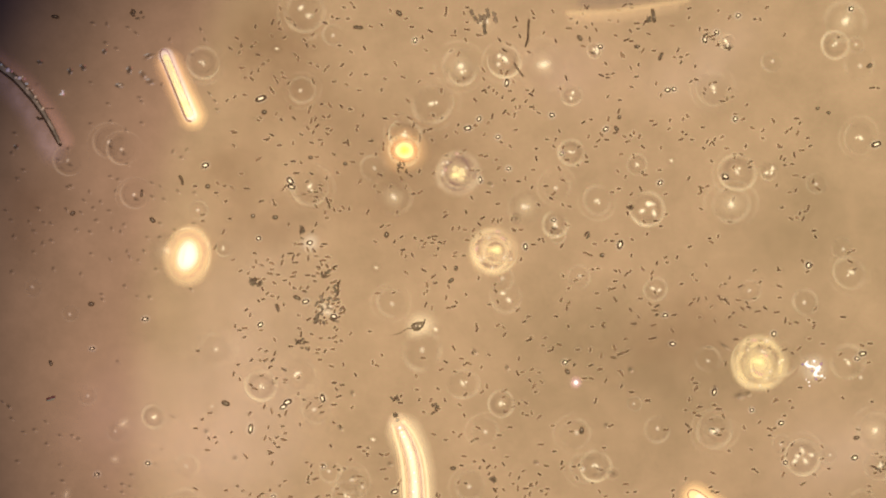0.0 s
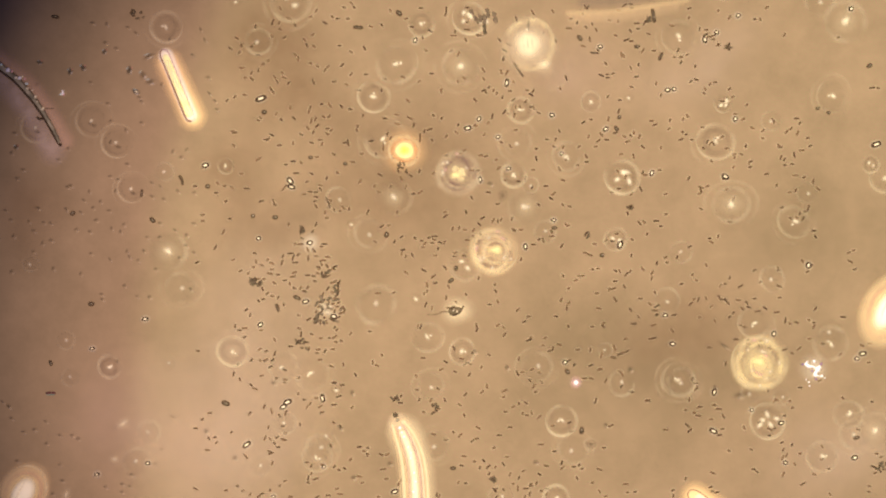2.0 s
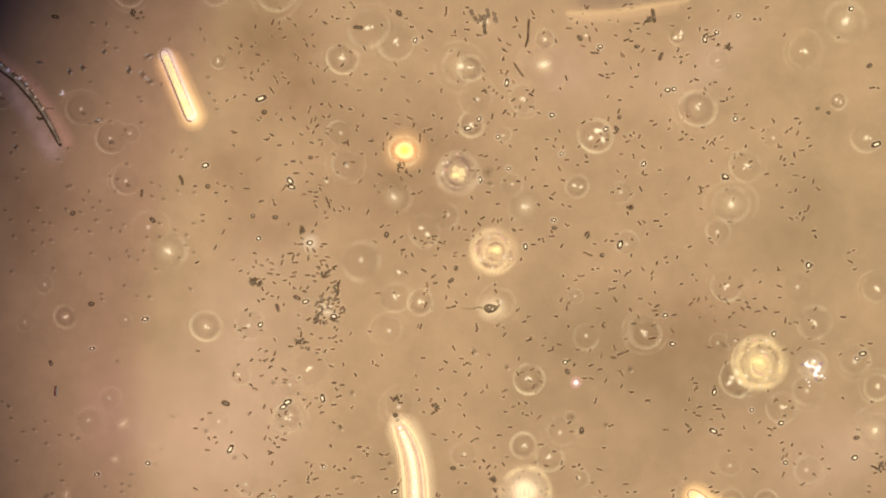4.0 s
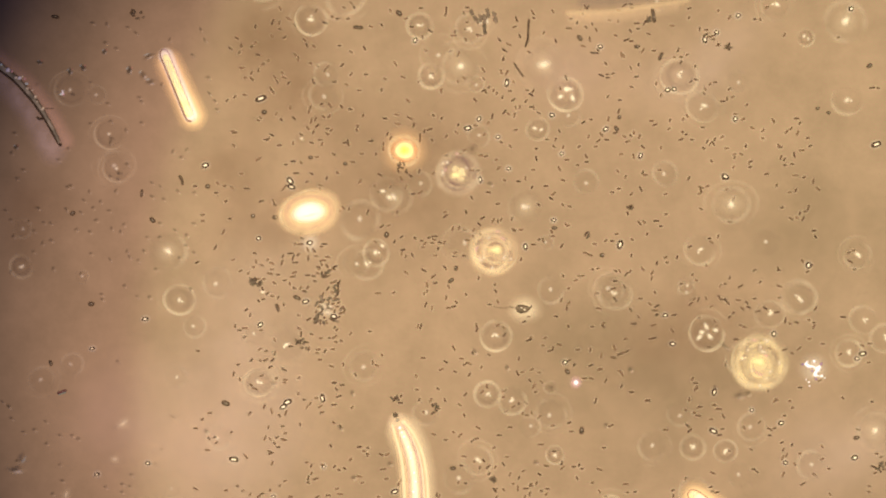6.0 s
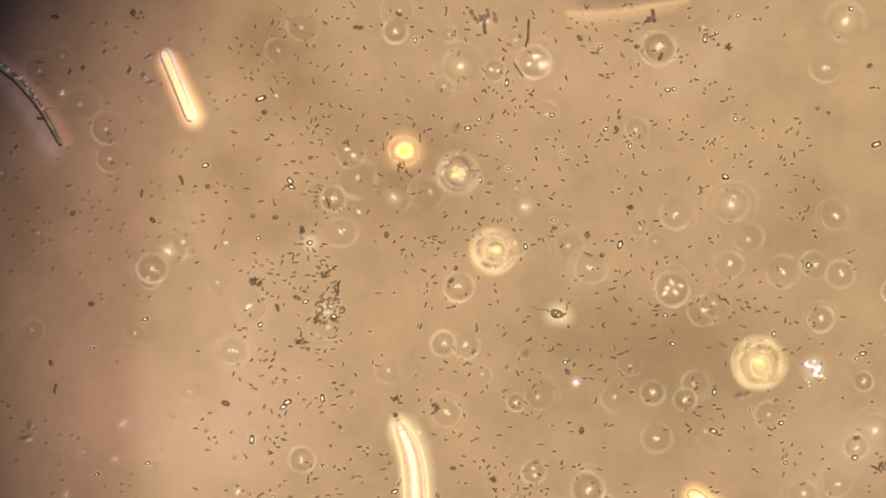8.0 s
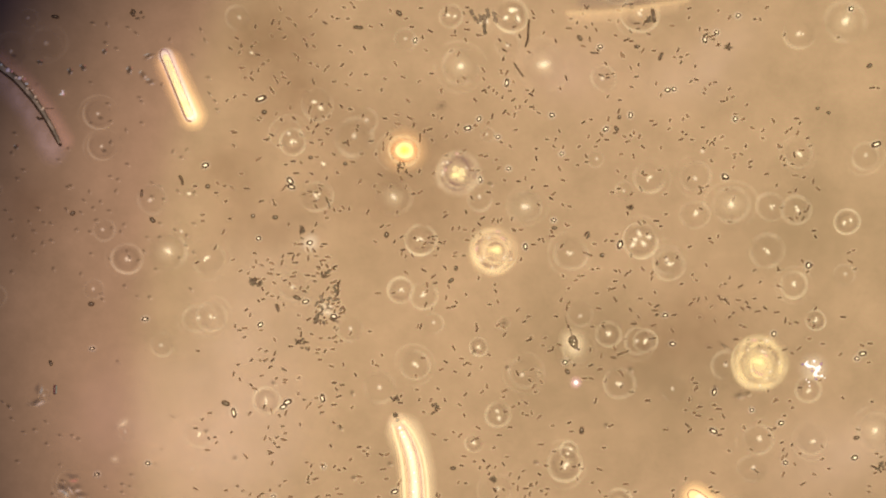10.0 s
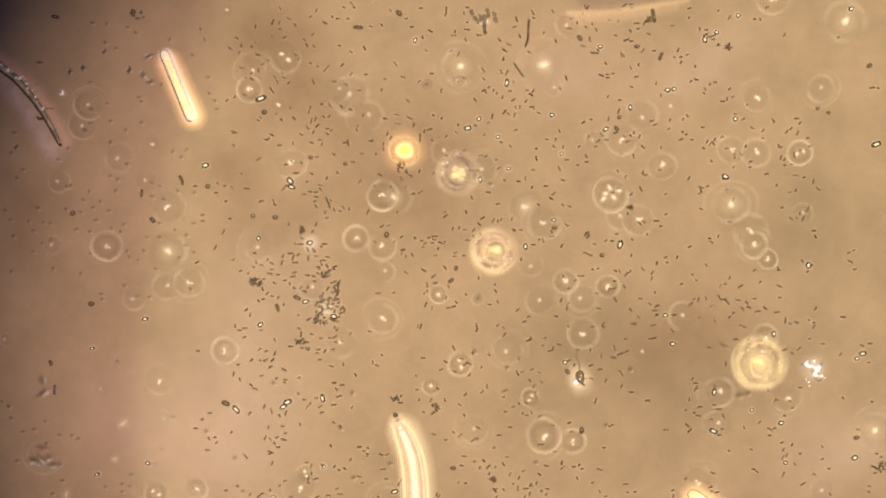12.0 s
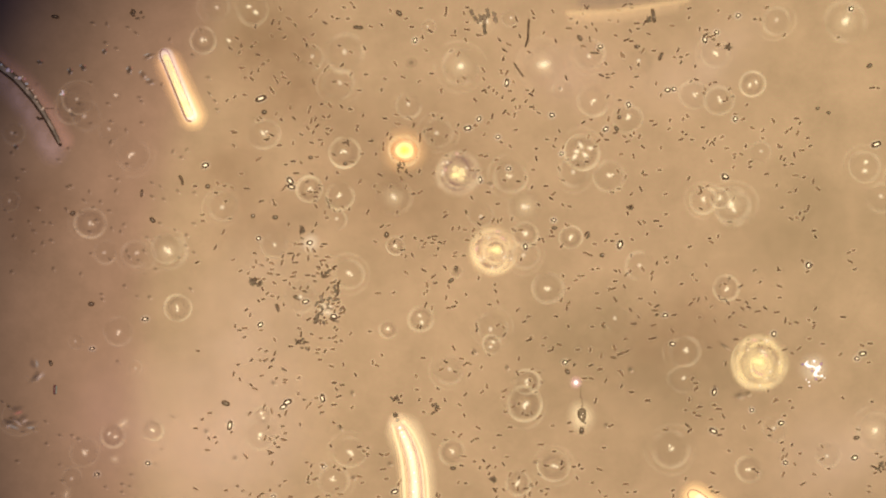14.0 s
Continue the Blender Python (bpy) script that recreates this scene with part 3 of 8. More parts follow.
def round_cell(x, y, z, r, style, seed, group):
    """style: -1 very faint, 0 faint, 1 to 3 by its bright bodies, 10 more for a crisp bright rim."""
    rng = random.Random(seed)
    dim, bright = style < 0, style >= 10
    style = max(style, 0) % 10
    words = {0: "faint blurred round cell with a dim centre", 1: "blurred clear round cell with one bright centre",
             2: "blurred clear round cell with two bright bodies", 3: "blurred round cell with a cluster of bright granules"}[style]
    if bright:
        words = {1: "clear round cell with a crisp cream rim and bright centre", 2: "clear round cell with a crisp cream rim and two bright bodies",
                 3: "clear round cell with a crisp cream rim and many granules"}[style]
    ob = thing("round_cell", words, "cell", place(x, y, z, rng.uniform(0, 360)), group)
    squash = rng.uniform(0.92, 1.0)
    part("plasm", shell(oval(r, r * squash, 0.03, seed), r * 0.12), PLASM, ob, "clear slightly darker plasm")
    # Out-of-focus light rings are shaped as pale rims.
    part("rim", moved(shell(oval(r * 1.06, r * 1.06 * squash, 0.03, seed), 0.3, 0.70 if bright else 0.64, 9, True), 0, 0, 0.1),
         (RIM_CRISP if r < 5.2 else RIM_BRIGHT) if bright else (RIM_BRIGHT if (style and r <= 5.0) else RIM_FAINT if dim else RIM), ob, "pale bright rim")
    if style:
        # The rim's lit lower-left side is painted as an arc on a fixed bearing.
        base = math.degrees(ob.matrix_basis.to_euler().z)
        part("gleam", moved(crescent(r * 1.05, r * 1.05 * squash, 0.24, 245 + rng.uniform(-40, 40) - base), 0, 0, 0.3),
             GLEAM_BRIGHT if bright else GLEAM, ob, "lit arc painted on the rim")
    if r >= 5.0 and seed % 3 and not dim:
        part("outer_rim", shell(oval(r * 1.42, r * 1.40 * squash, 0.05, seed + 2), 0.2, 0.80, 7, True), RIM_FAINT, ob, "very faint outer ring")
    if style and (bright or r < 5.0):
        part("inner_rim", moved(shell(oval(r * 0.76, r * 0.76 * squash, 0.06, seed + 1), 0.2, 0.5, 7, True), 0, 0, 0.2), RIM_DARK_SOFT, ob, "thin shaded ring")
    for px, py, a, b, turn in spot_plan(style, r, rng):
        part("nucleus", moved(shell(oval(a * 1.5, b * 1.5, 0.08, seed), 0.35, 0, 6), px, py, r * 0.1 + 0.3, turn), SPARK if style else SPARK_DIM, ob, "bright cream body")
    return ob


def loose_grain(x, y, r, seed):
    """A small blurred grain without a rim."""
    ob = thing("drifting_grain", "tiny blurred cream grain adrift in the water", "grain", place(x, y, 0.1, 37 * seed % 180), "grains drifting in the current")
    part("body", moved(shell(oval(r * 0.5, r * 0.38, 0.15, seed), 0.3, 0, 6), 0, 0, 0.2), SPARK, ob)
    part("halo", shell(oval(r * 1.1, r, 0.08, seed), 0.12, 0, 6), PLASM, ob, "faint shaded halo")
    return ob


def hazy_cell(x, y, r, seed):
    """A round cell under the beam's edge, its one-sided light and shade painted as open arcs."""
    rng = random.Random(seed)
    ob = thing("hazy_cell", "faint hazy round cell with one lit side painted on", "cell", place(x, y, 0.1), "cells drifting in the current")
    part("plasm", shell(oval(r * 0.95, r * 0.9, 0.05, seed), r * 0.1), PLASM, ob, "clear slightly darker plasm")
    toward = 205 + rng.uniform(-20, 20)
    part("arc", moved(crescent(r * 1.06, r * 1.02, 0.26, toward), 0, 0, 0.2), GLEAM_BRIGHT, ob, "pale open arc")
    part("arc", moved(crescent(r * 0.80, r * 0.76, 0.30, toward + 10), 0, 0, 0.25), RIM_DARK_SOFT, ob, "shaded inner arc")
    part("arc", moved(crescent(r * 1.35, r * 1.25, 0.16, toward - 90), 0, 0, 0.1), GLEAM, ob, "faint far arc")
    part("nucleus", moved(shell(oval(1.0, 0.75, 0.15, seed), 0.35, 0, 6), 0, 0, 0.8, rng.uniform(0, 90)), SPARK, ob, "bright cream body")
    part("shade", moved(shell(oval(1.5, 0.8, 0.2, seed), 0.3, 0, 6), 0.7, -1.5, 0.5, rng.uniform(-30, 30)), SMUDGE, ob, "dim shaded body")
    return ob


RIM_CRISP = veil("crisp_rim", (0.95, 0.84, 0.56), 0.34, BAND, (-0.3, 1.2), 10)
GLEAM = veil("rim_gleam", (0.96, 0.84, 0.54), 0.16, BAND, (0.0, 1.2), 12)
GLEAM_BRIGHT = veil("bright_rim_gleam", (0.97, 0.86, 0.56), 0.30, BAND, (0.0, 1.2), 12)
RIM_DARK_SOFT = veil("soft_shaded_rim", (0.15, 0.10, 0.075), 0.20, BAND, (0.0, 1.0), 14)
RIM_FAINT = veil("faint_rim", (0.88, 0.74, 0.48), 0.13, BAND, (-0.5, 1.1), 9)
DRIFT = []


def drifter(r, style, rows):
    """A round cell carried by the current: rows of seconds and place."""
    if style == 5:
        ob = hazy_cell(rows[0][1], rows[0][2], r, len(DRIFT))
    elif style == 4:
        ob = loose_grain(rows[0][1], rows[0][2], r, len(DRIFT))
    else:
        ob = round_cell(rows[0][1], rows[0][2], 0.1, r, style, 100 + len(DRIFT), "cells drifting in the current")
    DRIFT.append((ob, rows))


def build_drifters():
    drifter(7.3, 2, ((0, -46.7, 80.2), (14, -79.7, 104.6)))
    drifter(7.3, 1, ((0, -3.6, 49.0), (3, -20.9, 68.7), (5.5, -31.0, 82.9), (14, -65.5, 131.0)))
    drifter(7.3, 0, ((0, -7.1, -34.6), (3, -26.6, -11.3), (5.5, -28.1, 6.3), (14, -33.3, 66.2)))
    drifter(6.7, 11, ((0, 99.7, 26.0), (3, 89.2, 41.9), (5.5, 81.9, 56.1), (8, 72.9, 68.1), (10.5, 65.3, 82.5), (14, 54.5, 102.6)))
    drifter(6.7, 1, ((0, 140.5, -151.2), (14, 77.1, -67.8)))
    drifter(6.3, 13, ((0, 69.1, 13.6), (3, 56.3, 30.8), (5.5, 44.2, 49.4), (8, 30.8, 63.4), (10.5, 21.2, 83.4), (14, 7.8, 111.6)))
    drifter(6.3, 13, ((0, 121.7, -70.6), (3, 104.5, -51.5), (5.5, 92.1, -32.3), (8, 77.7, -13.6), (10.5, 64.3, 6.9), (14, 47.1, 32.7)))
    drifter(6.3, 11, ((0, 79.6, -114.8), (8, 49.0, -81.2), (10.5, 39.4, -70.6), (14, 27.6, -52.4)))
    drifter(6.2, 1, ((0, 137.0, -38.1), (3, 128.4, -28.5), (5.5, 121.7, -18.6), (8, 115.0, -7.5), (10.5, 108.3, 1.1), (14, 98.2, 13.6)))
    drifter(6.1, 1, ((0, 91.5, 54.2), (14, 9.5, 176.4)))
    drifter(6.1, 1, ((0, 91.5, -62.0), (8, 50.0, -6.5), (10.5, 41.3, 0.2), (14, 22.8, 24.5)))
    drifter(6.0, 0, ((0, 45.6, -123.3), (5.5, 8.8, -81.2), (10.5, -24.7, -42.9), (14, -48.1, -16.1)))
    drifter(5.9, 13, ((0, 20.9, 63.4), (3, 3.1, 85.4), (14, -62.2, 166.1)))
    drifter(5.9, 1, ((0, -49.0, -42.3), (3, -43.8, -41.9), (10.5, -83.1, 1.1), (14, -105.1, 31.8)))
    drifter(5.9, 2, ((0, 21.2, -16.1), (8, -31.4, 32.7), (10.5, -45.2, 52.8), (14, -64.5, 81.0)))
    drifter(5.9, 1, ((0, 137.6, -8.0), (3, 110.2, 18.4), (5.5, 91.5, 43.3), (14, 27.7, 127.9)))
    drifter(5.7, 11, ((0, -81.2, 63.0), (14, -169.2, 148.0)))
    drifter(5.7, 0, ((0, 140.9, 62.4), (14, 47.3, 213.3)))
    drifter(5.7, 1, ((0, 140.9, 37.5), (3, 126.9, 59.1), (5.5, 115.0, 78.7), (14, 74.7, 145.0)))
    drifter(5.7, 11, ((0, -61.6, -46.3), (3, -75.8, -29.9), (5.5, -86.9, -19.9), (8, -98.4, -6.5), (10.5, -108.9, -2.7), (14, -119.4, 8.8)))
    drifter(5.7, 1, ((0, 6.9, -45.7), (3, -10.7, -22.8), (8, -34.3, 5.6), (10.5, -44.8, 20.7), (14, -60.5, 38.9)))
    drifter(5.7, 0, ((0, 44.8, -62.6), (8, -4.6, 18.9), (14, -35.2, 55.7)))
    drifter(5.7, 11, ((0, -12.9, 38.5), (3, -28.7, 58.0), (5.5, -41.9, 74.3), (14, -86.8, 129.6)))
    drifter(5.7, 1, ((0, 156.3, 10.8), (3, 146.6, 30.8), (5.5, 138.6, 47.5), (8, 129.4, 61.4), (10.5, 118.3, 75.8), (14, 102.7, 95.9)))
    drifter(5.7, 0, ((0, -77.3, -33.7), (3, -94.5, -2.7), (5.5, -108.9, 23.2), (14, -157.7, 111.0)))
    drifter(5.7, 1, ((0, 114.5, -37.8), (3, 100.7, -18.9), (5.5, 89.2, -3.3), (8, 78.7, 11.7), (14, 50.9, 50.0)))
    drifter(5.7, 1, ((0, 141.8, -86.7), (3, 121.7, -62.0), (8, 88.2, -20.9), (14, 56.3, 24.7)))
    drifter(5.7, 0, ((0, 175.5, -78.7), (3, 148.5, -47.7), (8, 103.5, 4.0), (14, 49.6, 66.0)))
    drifter(5.7, 0, ((0, 48.0, -74.1), (5.5, 37.5, -57.2), (8, 32.7, -49.6), (10.5, 26.0, -40.0), (14, 16.7, -26.6)))
    drifter(5.7, 1, ((0, 123.4, -137.4), (8, 72.5, -63.9), (10.5, 56.7, -41.0), (14, 35.6, -13.2)))
    drifter(5.7, 1, ((0, 181.1, -156.6), (8, 121.7, -83.1), (10.5, 103.2, -60.1), (14, 81.9, -34.6)))
    drifter(5.7, 2, ((0, 237.3, -116.1), (14, 142.8, 27.9)))
    drifter(5.7, 0, ((0, 243.5, -125.6), (14, 148.5, 17.4)))
    drifter(5.7, 1, ((0, 57.7, -186.0), (14, -31.4, -68.7)))
    drifter(5.7, 1, ((0, 51.7, -196.7), (14, -37.1, -78.3)))
    drifter(5.6, 11, ((0, 51.7, -73.5), (3, 34.6, -50.9), (5.5, 20.9, -33.3), (8, 5.4, -12.8), (10.5, -10.7, 6.9), (14, -33.3, 32.7)))
    drifter(5.6, 0, ((0, 155.0, -77.5), (3, 131.3, -55.3), (10.5, 72.0, 0.2), (14, 44.3, 26.1)))
    drifter(5.6, 0, ((0, 9.1, -80.0), (5.5, -23.7, -42.9), (14, -74.5, 14.5)))
    drifter(5.6, 0, ((0, -43.0, -54.1), (5.5, -73.5, -15.1), (10.5, -101.2, 20.3), (14, -120.7, 45.1)))
    drifter(5.6, 11, ((0, 134.2, -198.7), (14, 37.5, -73.5)))
    drifter(5.4, 1, ((0, 52.3, 16.5), (3, 35.2, 40.4), (5.5, 13.6, 68.7), (14, -59.9, 165.0)))
    drifter(5.4, 1, ((0, 147.6, -73.5), (3, 131.3, -47.3), (8, 96.8, -5.2), (10.5, 82.5, 15.9), (14, 62.4, 44.2)))
    drifter(5.4, 1, ((0, -32.7, -83.4), (3, -47.7, -63.9), (5.5, -60.1, -47.7), (8, -70.6, -34.3), (10.5, -80.2, -19.9), (14, -93.6, 0.2)))
    drifter(5.4, 0, ((0, 93.2, -61.2), (3, 74.8, -37.1), (5.5, 59.5, -17.0), (14, -1.7, 39.4)))
    drifter(5.4, 1, ((0, 194.0, -94.2), (8, 134.5, -8.4), (10.5, 116.0, 18.4), (14, 93.4, 50.3)))
    drifter(5.4, 1, ((0, 44.0, -119.6), (8, 1.1, -55.3), (10.5, -12.2, -35.2), (14, -31.8, -8.4)))
    drifter(5.4, 1, ((0, 33.9, -188.6), (14, -62.0, -63.0)))
    drifter(5.4, 1, ((0, -28.1, -193.4), (14, -121.3, -68.7)))
    drifter(5.3, 0, ((0, -17.6, -18.0), (3, -29.1, 17.0), (14, -71.2, 145.5)))
    drifter(5.3, 0, ((0, 161.9, -103.9), (5.5, 109.3, -63.9), (8, 85.4, -45.7), (14, 27.9, -2.1)))
    drifter(5.3, 0, ((0, 168.4, -123.6), (5.5, 128.4, -77.3), (10.5, 92.1, -35.2), (14, 66.6, -5.7)))
    drifter(5.3, 1, ((0, 166.9, -137.4), (8, 133.2, -79.2), (10.5, 122.7, -61.1), (14, 107.9, -35.6)))
    drifter(5.3, 0, ((0, -31.4, -78.3), (10.5, -85.9, -20.9), (14, -104.1, -1.7)))
    drifter(5.3, 0, ((0, 163.6, -149.9), (10.5, 101.6, -70.6), (14, 81.0, -44.2)))
    drifter(5.3, 0, ((0, 59.5, -182.6), (10.5, 16.5, -76.4), (14, 2.1, -41.0)))
    drifter(5.2, 0, ((0, 38.5, 21.2), (5.5, 2.1, 62.4), (14, -54.1, 126.0)))
    drifter(5.2, 1, ((0, -16.8, -158.9), (8, -69.5, -81.7), (10.5, -85.9, -57.6), (14, -109.9, -27.9)))
    drifter(5.2, 0, ((0, 218.6, -82.9), (10.5, 139.3, 37.1), (14, 112.9, 77.1)))
    drifter(5.1, 0, ((0, 108.8, -116.1), (5.5, 73.9, -71.0), (8, 58.0, -50.5), (14, 19.9, -1.4)))
    drifter(5.1, 1, ((0, 192.9, -79.9), (5.5, 146.6, -28.5), (8, 125.6, -5.2), (10.5, 107.4, 19.3), (14, 84.8, 52.3)))
    drifter(5.1, 1, ((0, 161.6, -39.5), (5.5, 141.8, -4.6), (8, 132.8, 11.3), (10.5, 116.9, 37.5), (14, 92.1, 66.2)))
    drifter(5.0, 0, ((0, -47.7, 53.8), (14, -150.6, 168.7)))
    drifter(5.0, 11, ((0, 132.8, 69.1), (14, 25.5, 237.4)))
    drifter(5.0, 0, ((0, 14.2, -61.4), (3, -11.9, -37.5), (5.5, -26.6, -10.3), (14, -76.7, 82.1)))
    drifter(5.0, 0, ((0, -87.7, -85.6), (3, -111.8, -64.9), (5.5, -131.9, -47.7), (14, -200.2, 10.9)))
    drifter(5.0, 1, ((0, 58.6, -108.9), (3, 41.3, -80.2), (5.5, 27.0, -56.3), (8, 7.8, -32.7), (10.5, -10.0, -11.7), (14, -34.9, 17.8)))
    drifter(5.0, 1, ((0, 166.0, -69.7), (5.5, 139.9, -38.1), (8, 128.0, -23.7), (10.5, 116.0, -9.0), (14, 88.2, 16.5)))
    drifter(4.9, 11, ((0, 19.7, -52.4), (3, -0.4, -26.2), (5.5, -18.9, -5.6), (8, -37.1, 17.0), (10.5, -54.4, 40.8), (14, -81.2, 70.6)))
    drifter(4.9, 0, ((0, 141.6, -43.8), (5.5, 112.2, -1.7), (8, 98.8, 17.4), (14, 66.6, 63.4)))
    drifter(4.8, 1, ((0, 6.5, 59.9), (3, -14.2, 84.4), (14, -90.0, 174.2)))
    drifter(4.8, 1, ((0, 43.4, 32.7), (5.5, -3.6, 72.0), (14, -76.4, 132.6)))
    drifter(4.8, 0, ((0, 72.5, -61.1), (5.5, 39.4, -18.0), (14, -11.7, 48.6)))
    drifter(4.8, 0, ((0, 122.7, -18.0), (3, 103.5, -3.6), (5.5, 78.7, 21.2), (8, 65.8, 40.4), (10.5, 51.3, 62.4), (14, 30.9, 93.2)))
    drifter(4.8, 1, ((0, 38.0, 8.4), (3, 16.8, 33.7), (5.5, -0.8, 54.7), (8, -16.1, 73.9), (14, -52.8, 119.8)))
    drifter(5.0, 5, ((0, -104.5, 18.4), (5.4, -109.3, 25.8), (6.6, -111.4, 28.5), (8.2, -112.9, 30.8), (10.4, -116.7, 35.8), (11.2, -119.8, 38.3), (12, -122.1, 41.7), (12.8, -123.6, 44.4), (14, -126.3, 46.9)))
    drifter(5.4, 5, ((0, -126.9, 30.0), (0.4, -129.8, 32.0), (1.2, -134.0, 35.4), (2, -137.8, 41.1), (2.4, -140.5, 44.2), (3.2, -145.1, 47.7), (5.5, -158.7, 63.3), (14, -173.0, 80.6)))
    drifter(4.8, 1, ((0, 50.0, -101.8), (3, 32.7, -75.4), (5.5, 18.4, -53.4), (8, 0.2, -32.0), (10.5, -18.0, -9.4), (14, -45.2, 20.3)))
    drifter(4.8, 0, ((0, 32.6, -98.2), (5.5, -2.7, -59.1), (14, -57.2, 1.1)))
    drifter(4.8, 11, ((0, 0.5, -149.6), (8, -47.8, -71.2), (10.5, -63.0, -46.7), (14, -89.8, -19.9)))
    drifter(4.8, 0, ((0, 133.3, -119.0), (8, 89.2, -62.0), (10.5, 75.4, -44.2), (14, 58.6, -23.7)))
    drifter(4.8, 1, ((0, 204.2, -143.4), (8, 139.9, -66.8), (10.5, 119.8, -42.9), (14, 95.9, -13.2)))
    drifter(4.8, 2, ((0, 79.8, -152.0), (8, 30.8, -75.4), (10.5, 15.5, -51.5), (14, -7.5, -23.7)))
    drifter(4.8, 1, ((0, 137.7, -186.1), (10.5, 55.7, -80.2), (14, 28.4, -44.9)))
    drifter(4.8, 1, ((0, 109.9, -208.5), (14, 3.1, -68.7)))
    drifter(4.8, 1, ((0, 133.4, -220.0), (14, 25.5, -79.2)))
    drifter(4.8, 1, ((0, 215.1, -217.0), (14, 103.5, -74.5)))
    drifter(4.7, 0, ((0, 19.7, -10.1), (5.5, -5.6, 19.3), (10.5, -28.5, 46.1), (14, -44.6, 64.9)))
    drifter(4.7, 1, ((0, 124.9, -122.1), (5.5, 87.8, -71.6), (8, 71.0, -48.6), (10.5, 52.3, -24.1), (14, 27.9, 5.0)))
    drifter(4.6, 0, ((0, 89.8, -37.3), (3, 69.1, -7.5), (5.5, 51.9, 17.4), (8, 35.2, 46.1), (14, -4.7, 115.0)))
    drifter(4.6, 0, ((0, 130.7, -106.4), (3, 105.5, -81.2), (5.5, 84.4, -60.1), (14, 12.8, 11.5)))
    drifter(4.6, 12, ((0, 217.0, -107.1), (10.5, 132.8, 15.1), (14, 104.8, 55.9)))
    drifter(4.6, 2, ((0, -8.6, -199.5), (14, -111.8, -63.0)))
    drifter(4.6, 0, ((0, 225.3, -208.2), (14, 112.2, -61.1)))
    drifter(4.6, 0, ((0, 244.5, -216.0), (14, 130.3, -69.7)))
    drifter(4.4, 1, ((0, -98.0, -56.8), (3, -120.4, -31.4), (14, -202.5, 61.9)))
    drifter(4.4, 2, ((0, 72.0, -13.6), (3, 51.9, 12.1), (5.5, 35.6, 35.6), (8, 17.4, 60.5), (10.5, -0.8, 83.4), (14, -26.2, 115.6)))
    drifter(4.4, 0, ((0, -47.2, -110.9), (5.5, -73.5, -67.8), (10.5, -97.4, -28.5), (14, -114.2, -1.1)))
    drifter(4.3, 11, ((0, 137.0, -120.1), (5.5, 99.1, -72.5), (8, 81.9, -50.9), (10.5, 65.3, -26.2), (14, 43.3, 4.0)))
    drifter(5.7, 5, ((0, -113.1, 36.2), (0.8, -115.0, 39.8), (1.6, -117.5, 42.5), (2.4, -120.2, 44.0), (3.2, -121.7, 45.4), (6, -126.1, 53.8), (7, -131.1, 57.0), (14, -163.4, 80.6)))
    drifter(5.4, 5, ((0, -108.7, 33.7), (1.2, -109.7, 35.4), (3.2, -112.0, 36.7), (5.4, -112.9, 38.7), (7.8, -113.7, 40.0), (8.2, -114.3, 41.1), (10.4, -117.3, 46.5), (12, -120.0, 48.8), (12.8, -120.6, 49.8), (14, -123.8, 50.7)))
    drifter(4.2, 0, ((0, -38.1, -75.4), (5.5, -80.2, -30.4), (14, -145.3, 39.1)))
    drifter(4.2, 0, ((0, 103.9, -14.2), (3, 70.0, 7.8), (5.5, 47.1, 38.5), (14, -31.0, 142.6)))
    drifter(4.2, 0, ((0, 46.1, -9.4), (3, 28.9, 13.6), (8, 0.2, 54.7), (10.5, -16.1, 74.8), (14, -38.9, 103.0)))
    drifter(4.2, 0, ((0, -86.5, -73.5), (5.5, -122.3, -41.9), (8, -138.6, -27.6), (14, -177.6, 6.9)))
    drifter(4.2, 1, ((0, 6.7, -200.3), (14, -98.4, -61.1)))
    drifter(4.0, 0, ((0, -37.1, 72.5), (14, -145.0, 196.0)))
    drifter(4.0, 0, ((0, 78.7, -112.7), (10.5, -7.5, -20.9), (14, -36.2, 9.8)))
    drifter(4.0, 0, ((0, 206.9, -112.7), (10.5, 132.3, -3.6), (14, 107.4, 32.7)))
    drifter(3.9, 0, ((0, -27.4, -80.9), (5.5, -61.1, -33.3), (8, -76.4, -11.7), (14, -113.1, 40.2)))
    drifter(3.8, 2, ((0, 43.6, 51.9), (14, -65.5, 200.3)))
    drifter(3.8, 0, ((0, 111.2, 63.4), (14, 0.5, 232.1)))
    drifter(3.8, 0, ((0, 126.5, 22.2), (3, 102.6, 53.8), (5.5, 77.7, 79.0), (14, -6.9, 164.9)))
    drifter(3.8, 0, ((0, 135.1, 0.2), (5.5, 102.6, 51.9), (14, 52.3, 131.7)))
    drifter(3.8, 1, ((0, 65.7, 28.7), (3, 42.3, 60.5), (14, -43.3, 176.9)))
    drifter(3.8, 0, ((0, -47.5, -88.2), (3, -68.7, -65.8), (8, -104.1, -28.5), (14, -146.6, 16.3)))
    drifter(3.8, 0, ((0, -23.0, -220.5), (14, -125.6, -77.3)))
    drifter(3.7, 11, ((0, 207.3, -127.5), (8, 142.4, -44.8), (10.5, 122.1, -18.9), (14, 93.7, 17.2)))
    drifter(3.6, 0, ((0, -82.7, 13.2), (3, -99.9, 32.7), (14, -163.1, 104.3)))
    drifter(3.6, 0, ((0, -120.4, -49.6), (5.5, -140.5, 2.1), (14, -171.5, 82.0)))
    drifter(3.6, 0, ((0, 114.6, -66.0), (10.5, 58.9, 24.1), (14, 40.4, 54.2)))
